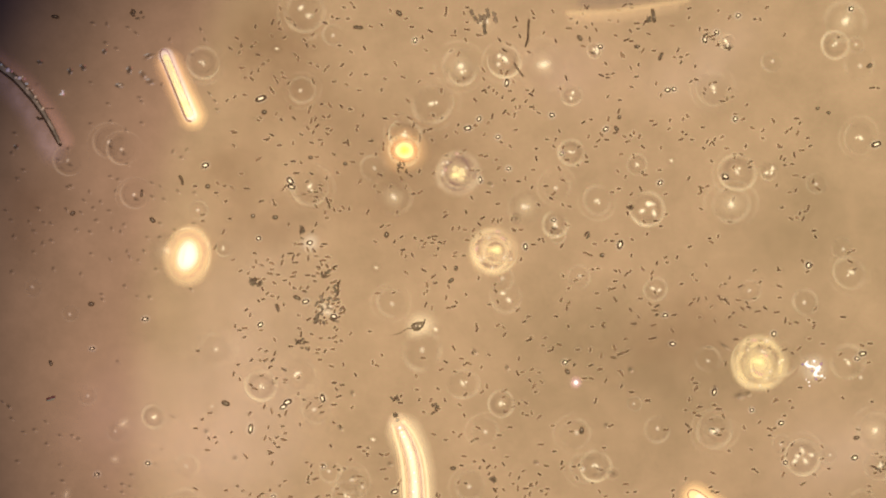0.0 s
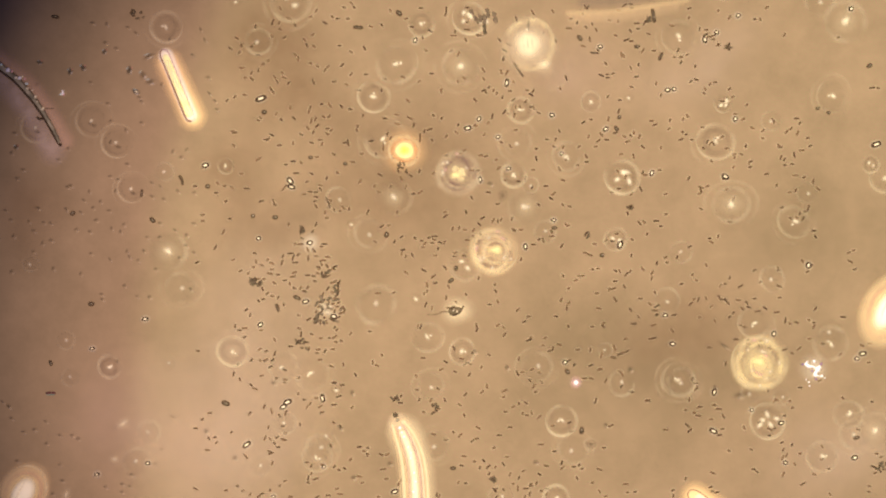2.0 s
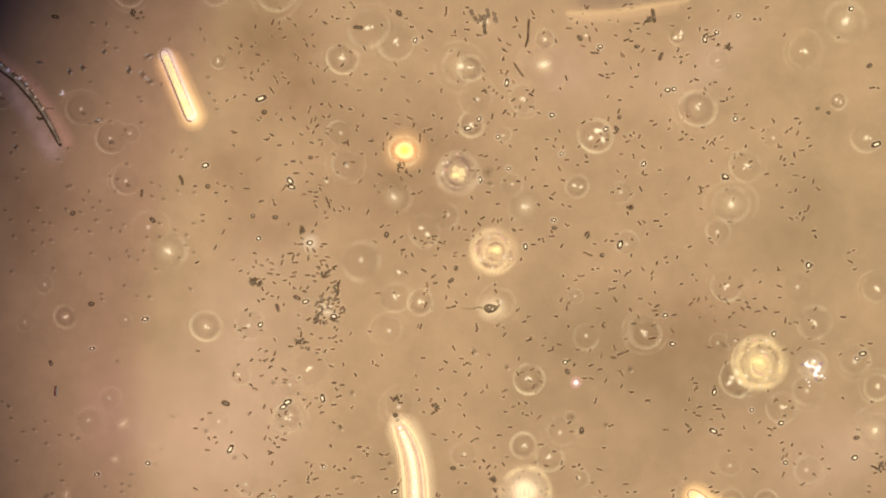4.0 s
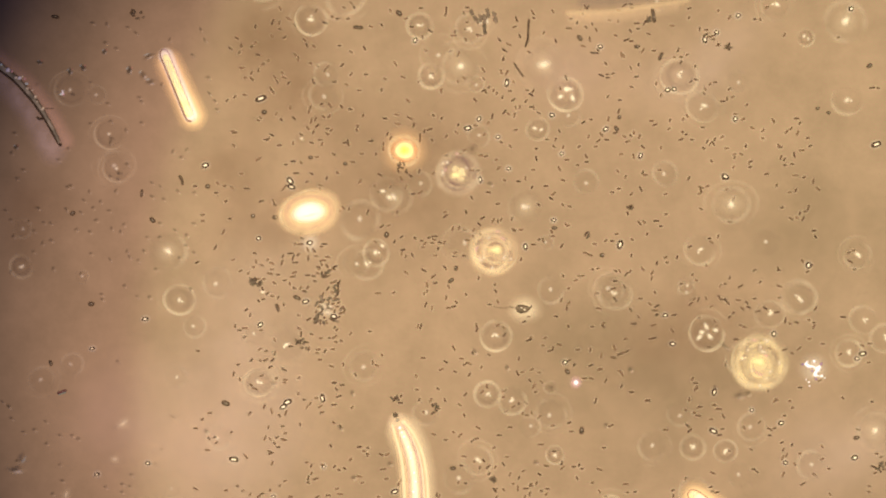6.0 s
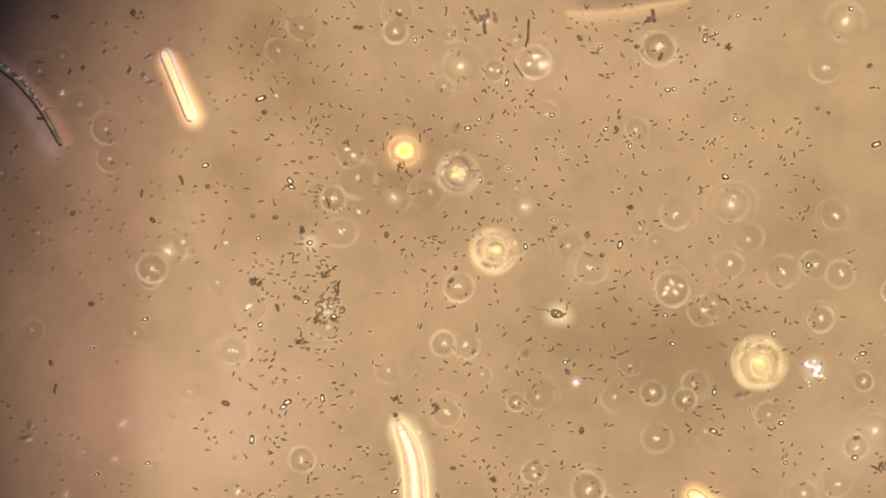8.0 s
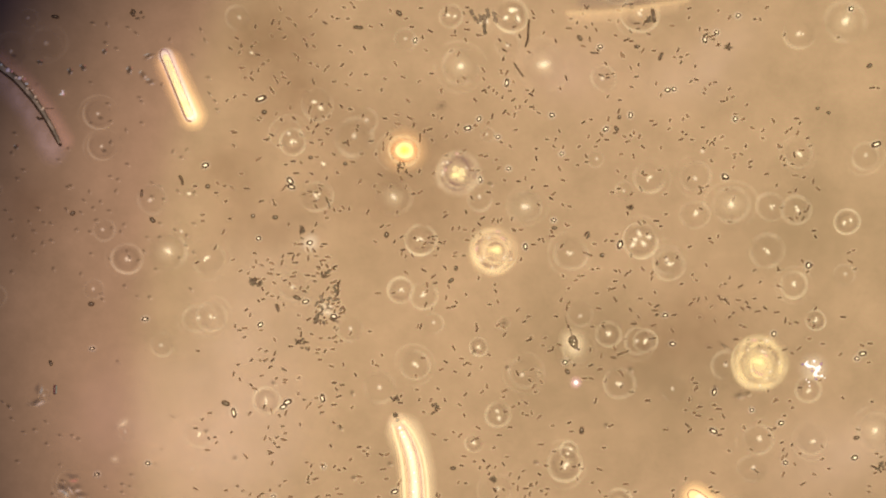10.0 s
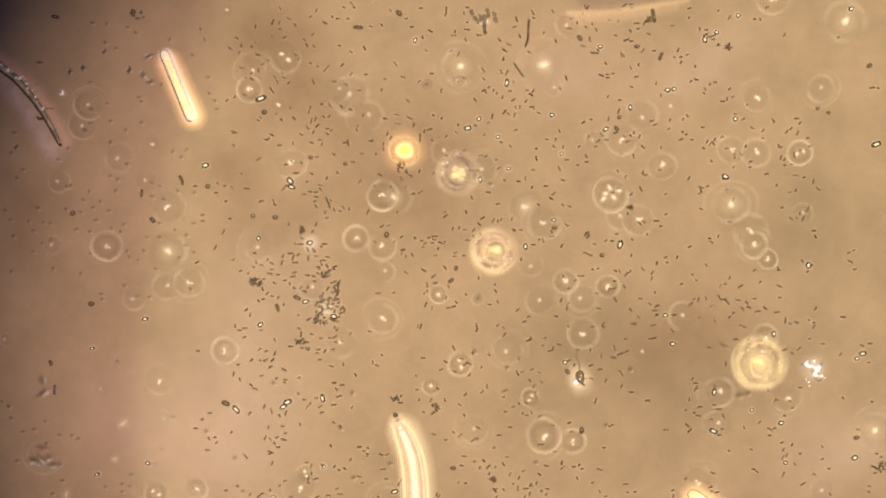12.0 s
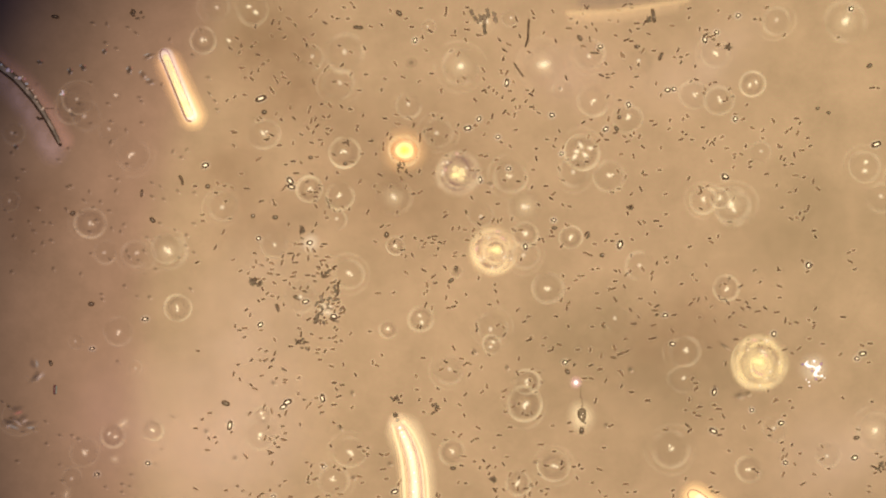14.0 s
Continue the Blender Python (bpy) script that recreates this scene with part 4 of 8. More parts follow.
    drifter(3.6, 2, ((0, 108.3, -158.7), (10.5, 39.4, -63.9), (14, 16.5, -32.3)))
    drifter(3.4, 3, ((0, 110.2, 26.4), (14, 2.2, 186.8)))
    drifter(3.4, 0, ((0, -138.6, -13.2), (14, -238.3, 105.0)))
    drifter(3.4, 11, ((0, 78.0, -122.9), (5.5, 41.3, -74.1), (8, 24.7, -51.9), (10.5, 8.8, -28.5), (14, -16.1, 1.1)))
    drifter(3.4, 2, ((0, 41.2, -194.0), (14, -61.1, -56.3)))
    drifter(3.3, 2, ((0, 155.9, 7.3), (3, 139.3, 39.4), (5.5, 125.6, 66.2), (14, 78.7, 157.3)))
    drifter(3.3, 0, ((0, -110.8, -62.0), (3, -133.8, -34.3), (14, -218.0, 67.5)))
    drifter(3.3, 1, ((0, 83.0, -162.1), (14, -18.6, -27.2)))
    drifter(3.1, 0, ((0, 139.9, 69.1), (14, 37.7, 239.9)))
    drifter(3.1, 0, ((0, -126.1, -21.8), (14, -220.4, 95.9)))
    drifter(3.1, 0, ((0, 38.9, 4.6), (3, 25.1, 30.2), (8, 2.1, 72.9), (14, -25.5, 124.1)))
    drifter(3.1, 0, ((0, 130.5, -69.7), (5.5, 86.3, -17.0), (8, 66.2, 6.9), (10.5, 48.0, 36.6), (14, 22.6, 78.1)))
    drifter(2.9, 3, ((0, 51.3, 67.2), (14, -48.8, 210.5)))
    drifter(2.9, 3, ((0, 96.3, 70.0), (14, -4.9, 227.5)))
    drifter(2.9, 0, ((0, -68.7, -104.1), (5.5, -89.8, -83.1), (8, -99.3, -73.5), (14, -124.2, -31.4)))
    drifter(4.6, 0, ((0, -23.9, 27.4), (0.4, -20.9, 24.5), (0.8, -23.7, 22.6), (1.2, -25.6, 20.1), (1.6, -28.7, 18.8), (2, -35.6, 16.7), (2.4, -38.9, 21.6), (2.8, -38.9, 27.4), (3.2, -35.2, 31.0), (5.3, -36.7, 53.8), (8, -56.3, 67.2), (14, -82.7, 112.0)))
    drifter(2.7, 0, ((0, -78.3, -53.4), (3, -100.3, -31.4), (14, -181.0, 49.3)))
    drifter(2.7, 0, ((0, 64.9, -52.4), (3, 50.0, -25.1), (14, -4.8, 75.3)))
    drifter(2.5, 0, ((0, -67.8, -144.7), (8, -121.3, -68.7), (14, -161.5, -11.7)))
    drifter(2.5, 0, ((0, -36.7, -158.7), (10.5, -87.3, -69.7), (14, -104.1, -40.0)))
    drifter(2.3, 4, ((0, -2.5, -27.2), (3, -12.2, -12.2), (8, -28.5, 12.6), (14, -72.5, 70.6)))
    drifter(2.1, 4, ((0, -23.7, -64.5), (8, -73.5, 2.1), (14, -110.8, 52.1)))
    drifter(6.6, 1, ((0, -45.2, 20.9), (0.4, -41.7, 23.7), (0.8, -37.7, 25.6), (1.2, -31.6, 28.5), (1.6, -25.1, 32.2), (2, -20.5, 36.9), (2.4, -17.6, 43.4), (2.8, -16.8, 49.6), (3.2, -15.7, 54.5), (5.2, -18.0, 95.9), (14, -27.6, 141.8)))
    drifter(3.0, 1, ((0, -74.3, 0.2), (1.2, -74.3, 17.8), (1.6, -74.4, 21.6), (2, -73.5, 28.1), (2.4, -73.5, 33.9), (2.8, -74.4, 42.3), (3.2, -75.2, 47.7), (5.2, -76.6, 88.2), (14, -85.0, 122.7)))
    drifter(1.9, 4, ((0, 77.3, 29.9), (14, -24.0, 178.0)))
    drifter(1.9, 4, ((0, -22.6, -6.3), (5.5, -45.7, 33.7), (8, -56.3, 51.9), (14, -81.5, 95.5)))
    drifter(1.7, 4, ((0, -56.3, 67.8), (14, -153.7, 178.1)))


def build_resting_cells():
    for i, (x, y, r, a, b, turn) in enumerate(((34.1, 62.4, 7.08, 2.87, 1.72, 5), (136.2, 77.1, 7.65, 1.91, 1.53, 60), (97.6, 15.1, 6.89, 1.72, 1.15, -60), (27.9, 14.3, 6.51, 1.91, 1.15, 0),
                                               (-16.6, 17.4, 6.51, 1.53, 0.96, -30), (5.9, 61.8, 6.89, 1.72, 1.34, 20), (146.2, -61.4, 6.51, 1.72, 1.15, 50), (-93.0, -0.8, 6.89, 2.10, 1.15, -35))):
        ob = round_cell(x, y, 0.1, r, -1 if i in (3, 4) else 0, 500 + i, "blurred cells resting")
        # Cream halo light painted over the resting cell.
        part("halo", moved(shell(oval(r * 0.8, r * 0.7, 0.08, i), 0.3), 0, 0, 0.3), CLEAR_GLOW, ob, "faint cream halo")
        base = math.degrees(ob.matrix_basis.to_euler().z)
        part("nucleus", moved(shell(oval(a, b, 0.12, i), 0.4), 0, 0, 0.9, turn - base), SPARK_DIM if i in (3, 4) else SPARK, ob, "soft bright cream body")


def build_smudges():
    """Small out-of-focus grains that keep their place."""
    for i, (x, y, a, b, turn) in enumerate(((-108.3, -59.1, 2.30, 0.86, 32), (-127.6, -83.2, 1.53, 0.77, 70), (-111.2, -71.2, 0.96, 0.67, 0))):
        ob = thing("blurred_grain", "small blurred cream grain resting on the slide", "grain", place(x, y, 0.1, turn), "blurred grains")
        part("body", shell(oval(a, b, 0.15, i), 0.4), GRAIN, ob)
        part("halo", shell(oval(a + 1.53, b + 1.53, 0.1, i), 0.15), CLEAR_GLOW, ob, "faint cream halo")


GRAIN = veil("blurred_grain", (0.95, 0.84, 0.58), 0.5, FADE, (0.6, 1.0))
# Soft glow round grains and resting cells, put into colour.
CLEAR_GLOW = veil("clear_glow", (0.92, 0.80, 0.52), 0.24, FADE, (0.6, 1.0))

build_drifters()
build_resting_cells()
build_smudges()


# ---- swimmers ----
SWIM_RING = veil("swimmer_ring", (0.66, 0.40, 0.27), 0.50, BAND, (0.2, 1.1), 9)
SWIM_GLOW = veil("swimmer_glow", (0.96, 0.73, 0.40), 0.56, [(0.0, 1.0), (0.6, 0.95), (0.82, 0.7), (1.0, 0.0)], (0.85, 1.0))


def swimmer(a, b, label):
    """a, b: half axes of the shining body."""
    ob = thing("swimmer", label, "protist", Matrix())
    # The swimmer's halo light is painted as a translucent skin.
    part("halo", shell(oval(a * 1.56, b * 1.72, 0.05, 1), 0.8), SWIM_GLOW, ob, "warm translucent halo")
    part("ring", moved(shell(oval(a * 1.18, b * 1.26, 0.04, 2), 0.4, 0.74, 7, True), 0, 0, 1.45), SWIM_RING, ob, "orange-tinted ring")
    # Bright edge of the halo, painted as a crescent.
    part("outer_ring", moved(crescent(a * 1.44, b * 1.56, 0.2, -50), 0, 0, 0.9), ARC_CREAM, ob, "pale cream arc painted on the halo edge")
    part("envelope", moved(shell(oval(a * 1.06, b * 1.04, 0.03, 2), 0.6), 0, 0, 0.8), SWIM_ENV, ob, "soft white envelope")
    body = part("body", moved(shell(oval(a * 0.84, b * 0.76, 0.05, 3), 0.8), 0, 0, 1.3), SWIM_BODY, ob, "shining white body")
    part("fold", moved(shell(oval(a * 0.6, b * 0.16, 0.1, 1), 0.2), 0, b * 0.22, 1.9), FOLD, body, "faint lengthwise fold")
    return ob


SWIM_ENV = veil("swimmer_envelope", (0.97, 0.87, 0.46), 0.9, FADE, (0.9, 1.0))
SWIM_BODY = veil("swimmer_body", (0.98, 0.93, 0.70), 1.0, PLATEAU, (0.9, 1.0))
FOLD = veil("swimmer_fold", (0.95, 0.80, 0.50), 0.35, FADE, (0.5, 1.0))


CREAM_BODY = veil("cream_body", (0.96, 0.82, 0.55), 0.80, [(0.0, 1.0), (0.45, 1.0), (0.75, 0.6), (1.0, 0.0)], (0.75, 1.0), 30)


PALE_FOLD = veil("pale_fold", (0.62, 0.44, 0.34), 0.3, FADE, (0.2, 1.0))


def pale_swimmer():
    ob = thing("pale_swimmer", "pale cream round swimmer with a soft broad ring", "protist", Matrix())
    part("halo", shell(oval(10.6, 11.0), 0.4), CLEAR, ob, "soft cream halo")
    part("plasm", moved(shell(oval(7.4, 7.6, 0.04, 1), 0.3), 0.2, 0, 0.2), FAINT, ob, "clear cream plasm")
    part("ring", moved(shell(oval(9.1, 9.4, 0.04, 2), 0.4, 0.70, 9, True), 0.4, 0, 0.5), ARC_CREAM, ob, "soft uneven cream ring")
    # The ring's brighter side is light put into a crescent.
    part("gleam", moved(crescent(9.2, 9.4, 0.28, -20), 0.4, 0, 0.7), GLEAM_GOLD, ob, "lit side painted on the ring")
    body = part("body", moved(shell(oval(5.0, 5.2, 0.06, 3), 0.7), 0, 0, 0.9), CREAM_BODY, ob, "cream-white body")
    for x in (-9, -1, 8):
        part("fold", moved(shell(oval(0.57, 2.8, 0.1, x), 0.2), x * 0.17, 0, 1.5), PALE_FOLD, body, "faint lengthwise fold")
    return ob


def flagellate():
    ob = thing("flagellate", "dark teardrop flagellate trailing a thin flagellum", "protist", Matrix())
    body = tube([(-2.30, -0.19), (-1.34, 0), (0, 0), (1.34, 0.19), (2.49, 0.29)], lambda s: 1.45 * (1 - 0.75 * s ** 2.2), 14, 0.7, 6, 0.3)
    body = part("body", moved(body, 0, 0, 1.0), OLIVE_DARK, ob, "grey-olive granular body")
    part("rim", moved(tube([(-2.10, 0.57), (-0.57, 1.34), (1.15, 1.05), (2.49, 0.38)], 0.13, 6), 0, 0, 1.6), WALL, body, "dark edge")
    part("rim", moved(tube([(-2.10, -0.77), (-0.57, -1.43), (1.15, -0.86), (2.49, 0.19)], 0.13, 6), 0, 0, 1.6), WALL, body, "dark edge")
    part("beak", moved(tube([(1.91, 0.29), (2.58, 0.77), (2.87, 1.43)], 0.23, 6), 0, 0, 1.2), WALL, ob, "short dark beak")
    part("vacuole", moved(lump(0.38, 4, 0.2, 0.5, 1), 0.57, -0.19, 1.8), PALE, body, "pale vacuole")
    part("vacuole", moved(lump(0.29, 6, 0.2, 0.5, 1), -0.57, 0.38, 1.9), PALE, body, "pale vacuole")
    part("flagellum", moved(tube([(-2.10, 0), (-4.21, 0.38), (-6.89, -0.19), (-9.95, 0.19)], lambda s: 0.16 - 0.09 * s, 6), 0, 0, 1.0), DARK, ob, "thin dark flagellum")
    # Warm halo light painted round the flagellate.
    part("halo", moved(shell(oval(6.51, 5.55, 0.06, 1), 0.3), 0.77, 0), WARM_GLOW, ob, "warm pale halo")
    return ob


def fragment(seed, count, size, label):
    """A torn, out-of-focus scrap: dark patches, pale and tinted streaks, and an arc of fringe."""
    rng = random.Random(seed)
    ob = thing("drifting_fragment", label, "fragment", Matrix(), "blurred fragments")
    for i in range(count):
        x, y, turn = rng.uniform(-1, 1) * size, rng.uniform(-0.7, 0.7) * size, rng.uniform(-60, 60)
        patch = part("patch", moved(shell(oval(rng.uniform(2.0, 3.4), rng.uniform(1.2, 1.9), 0.25, i), 0.3), x, y, 0.3, turn), SMUDGE_SOFT, ob, "dark blurred patch")
        part("streak", moved(shell(oval(rng.uniform(1.6, 2.6), 0.75, 0.2, i + 2), 0.2), x + 0.6, y - 1.4, 0.6, turn), (GRAIN_PALE, TINT_CYAN, GRAIN_PALE, TINT_RED)[i % 4], patch, "pale tinted streak")
    for i in range(2):
        part("arc", moved(crescent(size * (1.3 + 0.35 * i), size * (1.2 + 0.3 * i), 0.22, 215 + 20 * i), 0.3, -0.2, 0.2), GLEAM, ob, "pale curved fringe")
    return ob


SMUDGE_SOFT = veil("soft_dark_patch", (0.09, 0.08, 0.07), 0.42, FADE, (0.4, 1.0))
def dim_drifter(r, seed):
    """A small dark cell carried out of focus by the current."""
    ob = thing("drifting_dark_cell", "small grey-brown blurred cell adrift in the water", "cell", Matrix(), "dark cells adrift")
    part("body", moved(shell(oval(r, r * 0.8, 0.08, seed), 0.4), 0, 0, 0.3), SMUDGE, ob)
    part("rim", moved(shell(oval(r * 1.25, r * 1.05, 0.06, seed), 0.2, 0.7, 7, True), 0, 0, 0.4), RIM_DARK, ob, "dark thin edge")
    part("halo", shell(oval(r * 2.1, r * 1.9, 0.06, seed), 0.15, 0.62, 7, True), RIM, ob, "faint pale ring")
    return ob


GRAIN_PALE = veil("pale_streak_fringe", (0.92, 0.82, 0.66), 0.5, FADE, (0.5, 1.0))
TINT_CYAN = veil("cyan_fringe", (0.60, 0.76, 0.72), 0.42, FADE, (0.5, 1.0))
TINT_RED = veil("red_fringe", (0.78, 0.34, 0.26), 0.5, FADE, (0.5, 1.0))
SCRAP = fragment(4, 3, 2.6, "small dark blurred fragment with tinted pale edges")
TORN_SCRAP = fragment(9, 6, 4.6, "torn dark blurred fragment with tinted pale edges")
DIM_ROUND = dim_drifter(1.35, 3)
DIM_OVAL = dim_drifter(1.6, 7)
BLUR_DARK = veil("blurred_olive_plasm", (0.06, 0.055, 0.04), 0.78, SOFT, (0.5, 1.0), 60)


def tinted_cell(x, y, length, width, turn, fleck=True, dim=False):
    """A dark cell just out of focus, its edges split into pale, red and blue-green fringes."""
    ob = thing("tinted_cell", "dark blurred cell with red and blue-green tinted edges", "cell", place(x, y, 0, turn), "tinted blurred cells")
    body = part("body", shell(oval(length * 0.62, width * 0.66, 0.2, x), 0.5), SMUDGE if dim else BLUR_DARK, ob)
    g = radians(-45 - turn)
    off = width * 0.55
    part("fringe", moved(shell(oval(length * 0.42, width * 0.3, 0.15, x), 0.2), off * math.cos(g), off * math.sin(g), 0.5), GRAIN_PALE, body, "pale fringe")
    part("fringe", moved(shell(oval(length * 0.35, width * 0.28, 0.15, y), 0.2), -off * math.cos(g), -off * math.sin(g), 0.45), TINT_CYAN, body, "blue-green fringe")
    if fleck:
        h = radians(40 - turn)
        part("fringe", moved(shell(oval(0.55, 0.5, 0.1, y), 0.2), length * 0.5 * math.cos(h), length * 0.5 * math.sin(h), 0.55), TINT_RED, body, "red fringe")
    return ob


def build_tinted_cells():
    for x, y, length, width, turn in ((-126.3, 60.1, 2.3, 1.5, 65), (-121.9, 61.4, 1.9, 1.9, 20), (-114.6, 66.8, 2.1, 1.3, 50), (-106.2, 60.5, 2.5, 1.7, 70),
                                      (-136.5, 63.2, 1.9, 1.1, -15), (-144.5, 34.5, 1.9, 1.4, 30)):
        tinted_cell(x, y, length, width, turn)
    for x, y, length, width, turn in ((-99.7, 65.3, 4.0, 1.5, 25), (-101.6, 59.0, 2.8, 2.3, 60), (-99.1, 56.6, 3.1, 2.0, 10)):
        tinted_cell(x, y, length, width, turn, False, True)
    star = thing("bright_grain", "tiny bright three-cornered grain with a red tip", "grain", place(-128.8, 52.8))
    part("body", moved(tube([(0, -0.7), (0.1, 0), (0, 1.1)], lambda s: 0.75 - 0.5 * s, 6), 0, 0, 0.5), CRYSTAL, star)
    part("tip", moved(ball(0.4, 0.35, 0.3, 8), 0.55, -0.6, 0.9), PINK_GRAIN, star, "red tip")
    part("tip", moved(ball(0.4, 0.35, 0.3, 8), -0.55, -0.5, 0.8), CYAN_GRAIN, star, "blue-green tip")
    part("halo", shell(oval(2.0, 1.9, 0.1, 3), 0.15), CLEAR_GLOW, star, "faint cream halo")


build_tinted_cells()
FLAKE = tinted_cell(-109.5, 55.3, 3.0, 1.6, 0, False)
FLAKE["label"] = "small dark flake with a glint painted on the edge tumbling about"
# The flake's glint is painted as a small pale skin.
part("gleam", moved(shell(oval(0.9, 0.5, 0.1, 2), 0.3), 0.3, 0.1, 0.9), SPARK, FLAKE, "glint painted on the edge")
OLIVE_DARK = solid("olive_plasm", (0.075, 0.058, 0.032), (0.22, 0.17, 0.10), 60)
WARM_GLOW = veil("warm_glow", (0.97, 0.84, 0.54), 0.62, FADE, (0.7, 1.0))
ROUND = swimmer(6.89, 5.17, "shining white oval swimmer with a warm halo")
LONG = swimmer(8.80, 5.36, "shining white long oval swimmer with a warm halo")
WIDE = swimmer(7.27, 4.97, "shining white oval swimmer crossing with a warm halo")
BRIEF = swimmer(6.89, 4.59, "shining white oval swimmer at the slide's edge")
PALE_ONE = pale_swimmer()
FLAGELLATE = flagellate()

# ---- resting cells in focus ----
def refractile(x, y, length, width, turn=0, glow=1.0):
    """A cell with a dark wall round a shining pale inside."""
    label = "small shining cell with a thin dark wall" if length < 2.2 else "oblong shining cell with a thin dark wall"
    length, width = length * 0.9, width * 0.9
    ob = thing("refractile_cell", label, "cell", place(x, y, 0, turn), "shining cells")
    wall = part("wall", moved(capsule(length * 1.15, width * 0.6, 12, 0.6), 0, 0, width * 0.38), WALL, ob, "thin dark wall")
    part("content", moved(capsule(length * 0.6, width * 0.25, 10, 0.6), 0, 0, width * 0.66), PALE, wall, "shining pale inside")
    if glow:
        # Pale halo light painted round the cell.
        part("halo", shell(oval(length * 0.5 + 1.1 * glow, width * 0.5 + 1.1 * glow), 0.2), SMALL_GLOW, ob, "thin pale halo")
    return ob


def dark_cell(x, y, length, width, turn=0, label="dark oval cell lying on the slide", mat=None):
    ob = thing("dark_cell", label, "cell", place(x, y, 0, turn), "dark cells")
    wall = part("wall", moved(capsule(length * 0.95, width * 0.47, 12, 0.7), 0, 0, width * 0.34), mat or DARK, ob)
    part("content", moved(capsule(length * 0.68, width * 0.3, 10, 0.6), 0, 0, width * 0.52), mat or DARK_SOFT, wall, "grey-olive inside")
    part("vacuole", moved(lump(width * 0.16, x, 0.3, 0.6, 1), length * 0.1, width * 0.06, width * 0.72), OLIVE, wall, "paler vacuole")
    return ob


def clump(x, y, a, b, count, seed, label, turn=0, masses=0):
    rng = random.Random(seed)
    ob = thing("bacteria_clump", label, "bacteria", place(x, y, 0, turn), "clumps")
    for i in range(count):
        g, d = rng.uniform(0, 6.28), math.sqrt(rng.random())
        piece = moved(capsule(rng.uniform(1.0, 1.8), rng.uniform(0.26, 0.36)), a * d * math.cos(g), b * d * math.sin(g), rng.uniform(0.3, 0.8), rng.uniform(0, 180))
        part("rod", piece, DARK if rng.random() < 0.4 else DARK_SOFT, ob)
    for i in range(masses):
        g, d = rng.uniform(0, 6.28), 0.5 * math.sqrt(rng.random())
        bm = lump(1.0, seed + i, 0.9, 0.35, 2)
        bmesh.ops.scale(bm, vec=(rng.uniform(0.5, 0.8), rng.uniform(1.2, 2.3), 1), verts=bm.verts)
        part("mass", moved(bm, a * d * math.cos(g), b * d * math.sin(g), 0.35, rng.uniform(-50, 50) - turn), MASS, ob, "grey matted mass")
    return ob


MASS = solid("matted_cells", (0.085, 0.065, 0.042), (0.22, 0.165, 0.105), 60)


SMUDGE_PALE = veil("blurred_fringe", (0.80, 0.66, 0.46), 0.36, FADE, (0.4, 1.0))


def blurred_cell(x, y, length, width, turn=0):
    ob = thing("blurred_cell", "blurred dark cell lying out of focus", "cell", place(x, y, 0, turn), "blurred dark cells")
    part("body", shell(oval(length * 0.6, width * 0.65, 0.1, x), 0.5), SMUDGE, ob)
    g = radians(-50 - turn)
    part("fringe", moved(shell(oval(length * 0.5, width * 0.5, 0.1, x), 0.2), 1.1 * math.cos(g), 1.1 * math.sin(g), 0.05), SMUDGE_PALE, ob, "pale blurred fringe")
    return ob


def dim_rods(rows):
    """Rods under the edge of the beam, a little below the focus."""
    for i, (x, y, turn) in enumerate(rows):
        blurred_cell(x, y, 1.5 + 0.12 * (i % 4), 0.8 + 0.1 * (i % 3), turn)


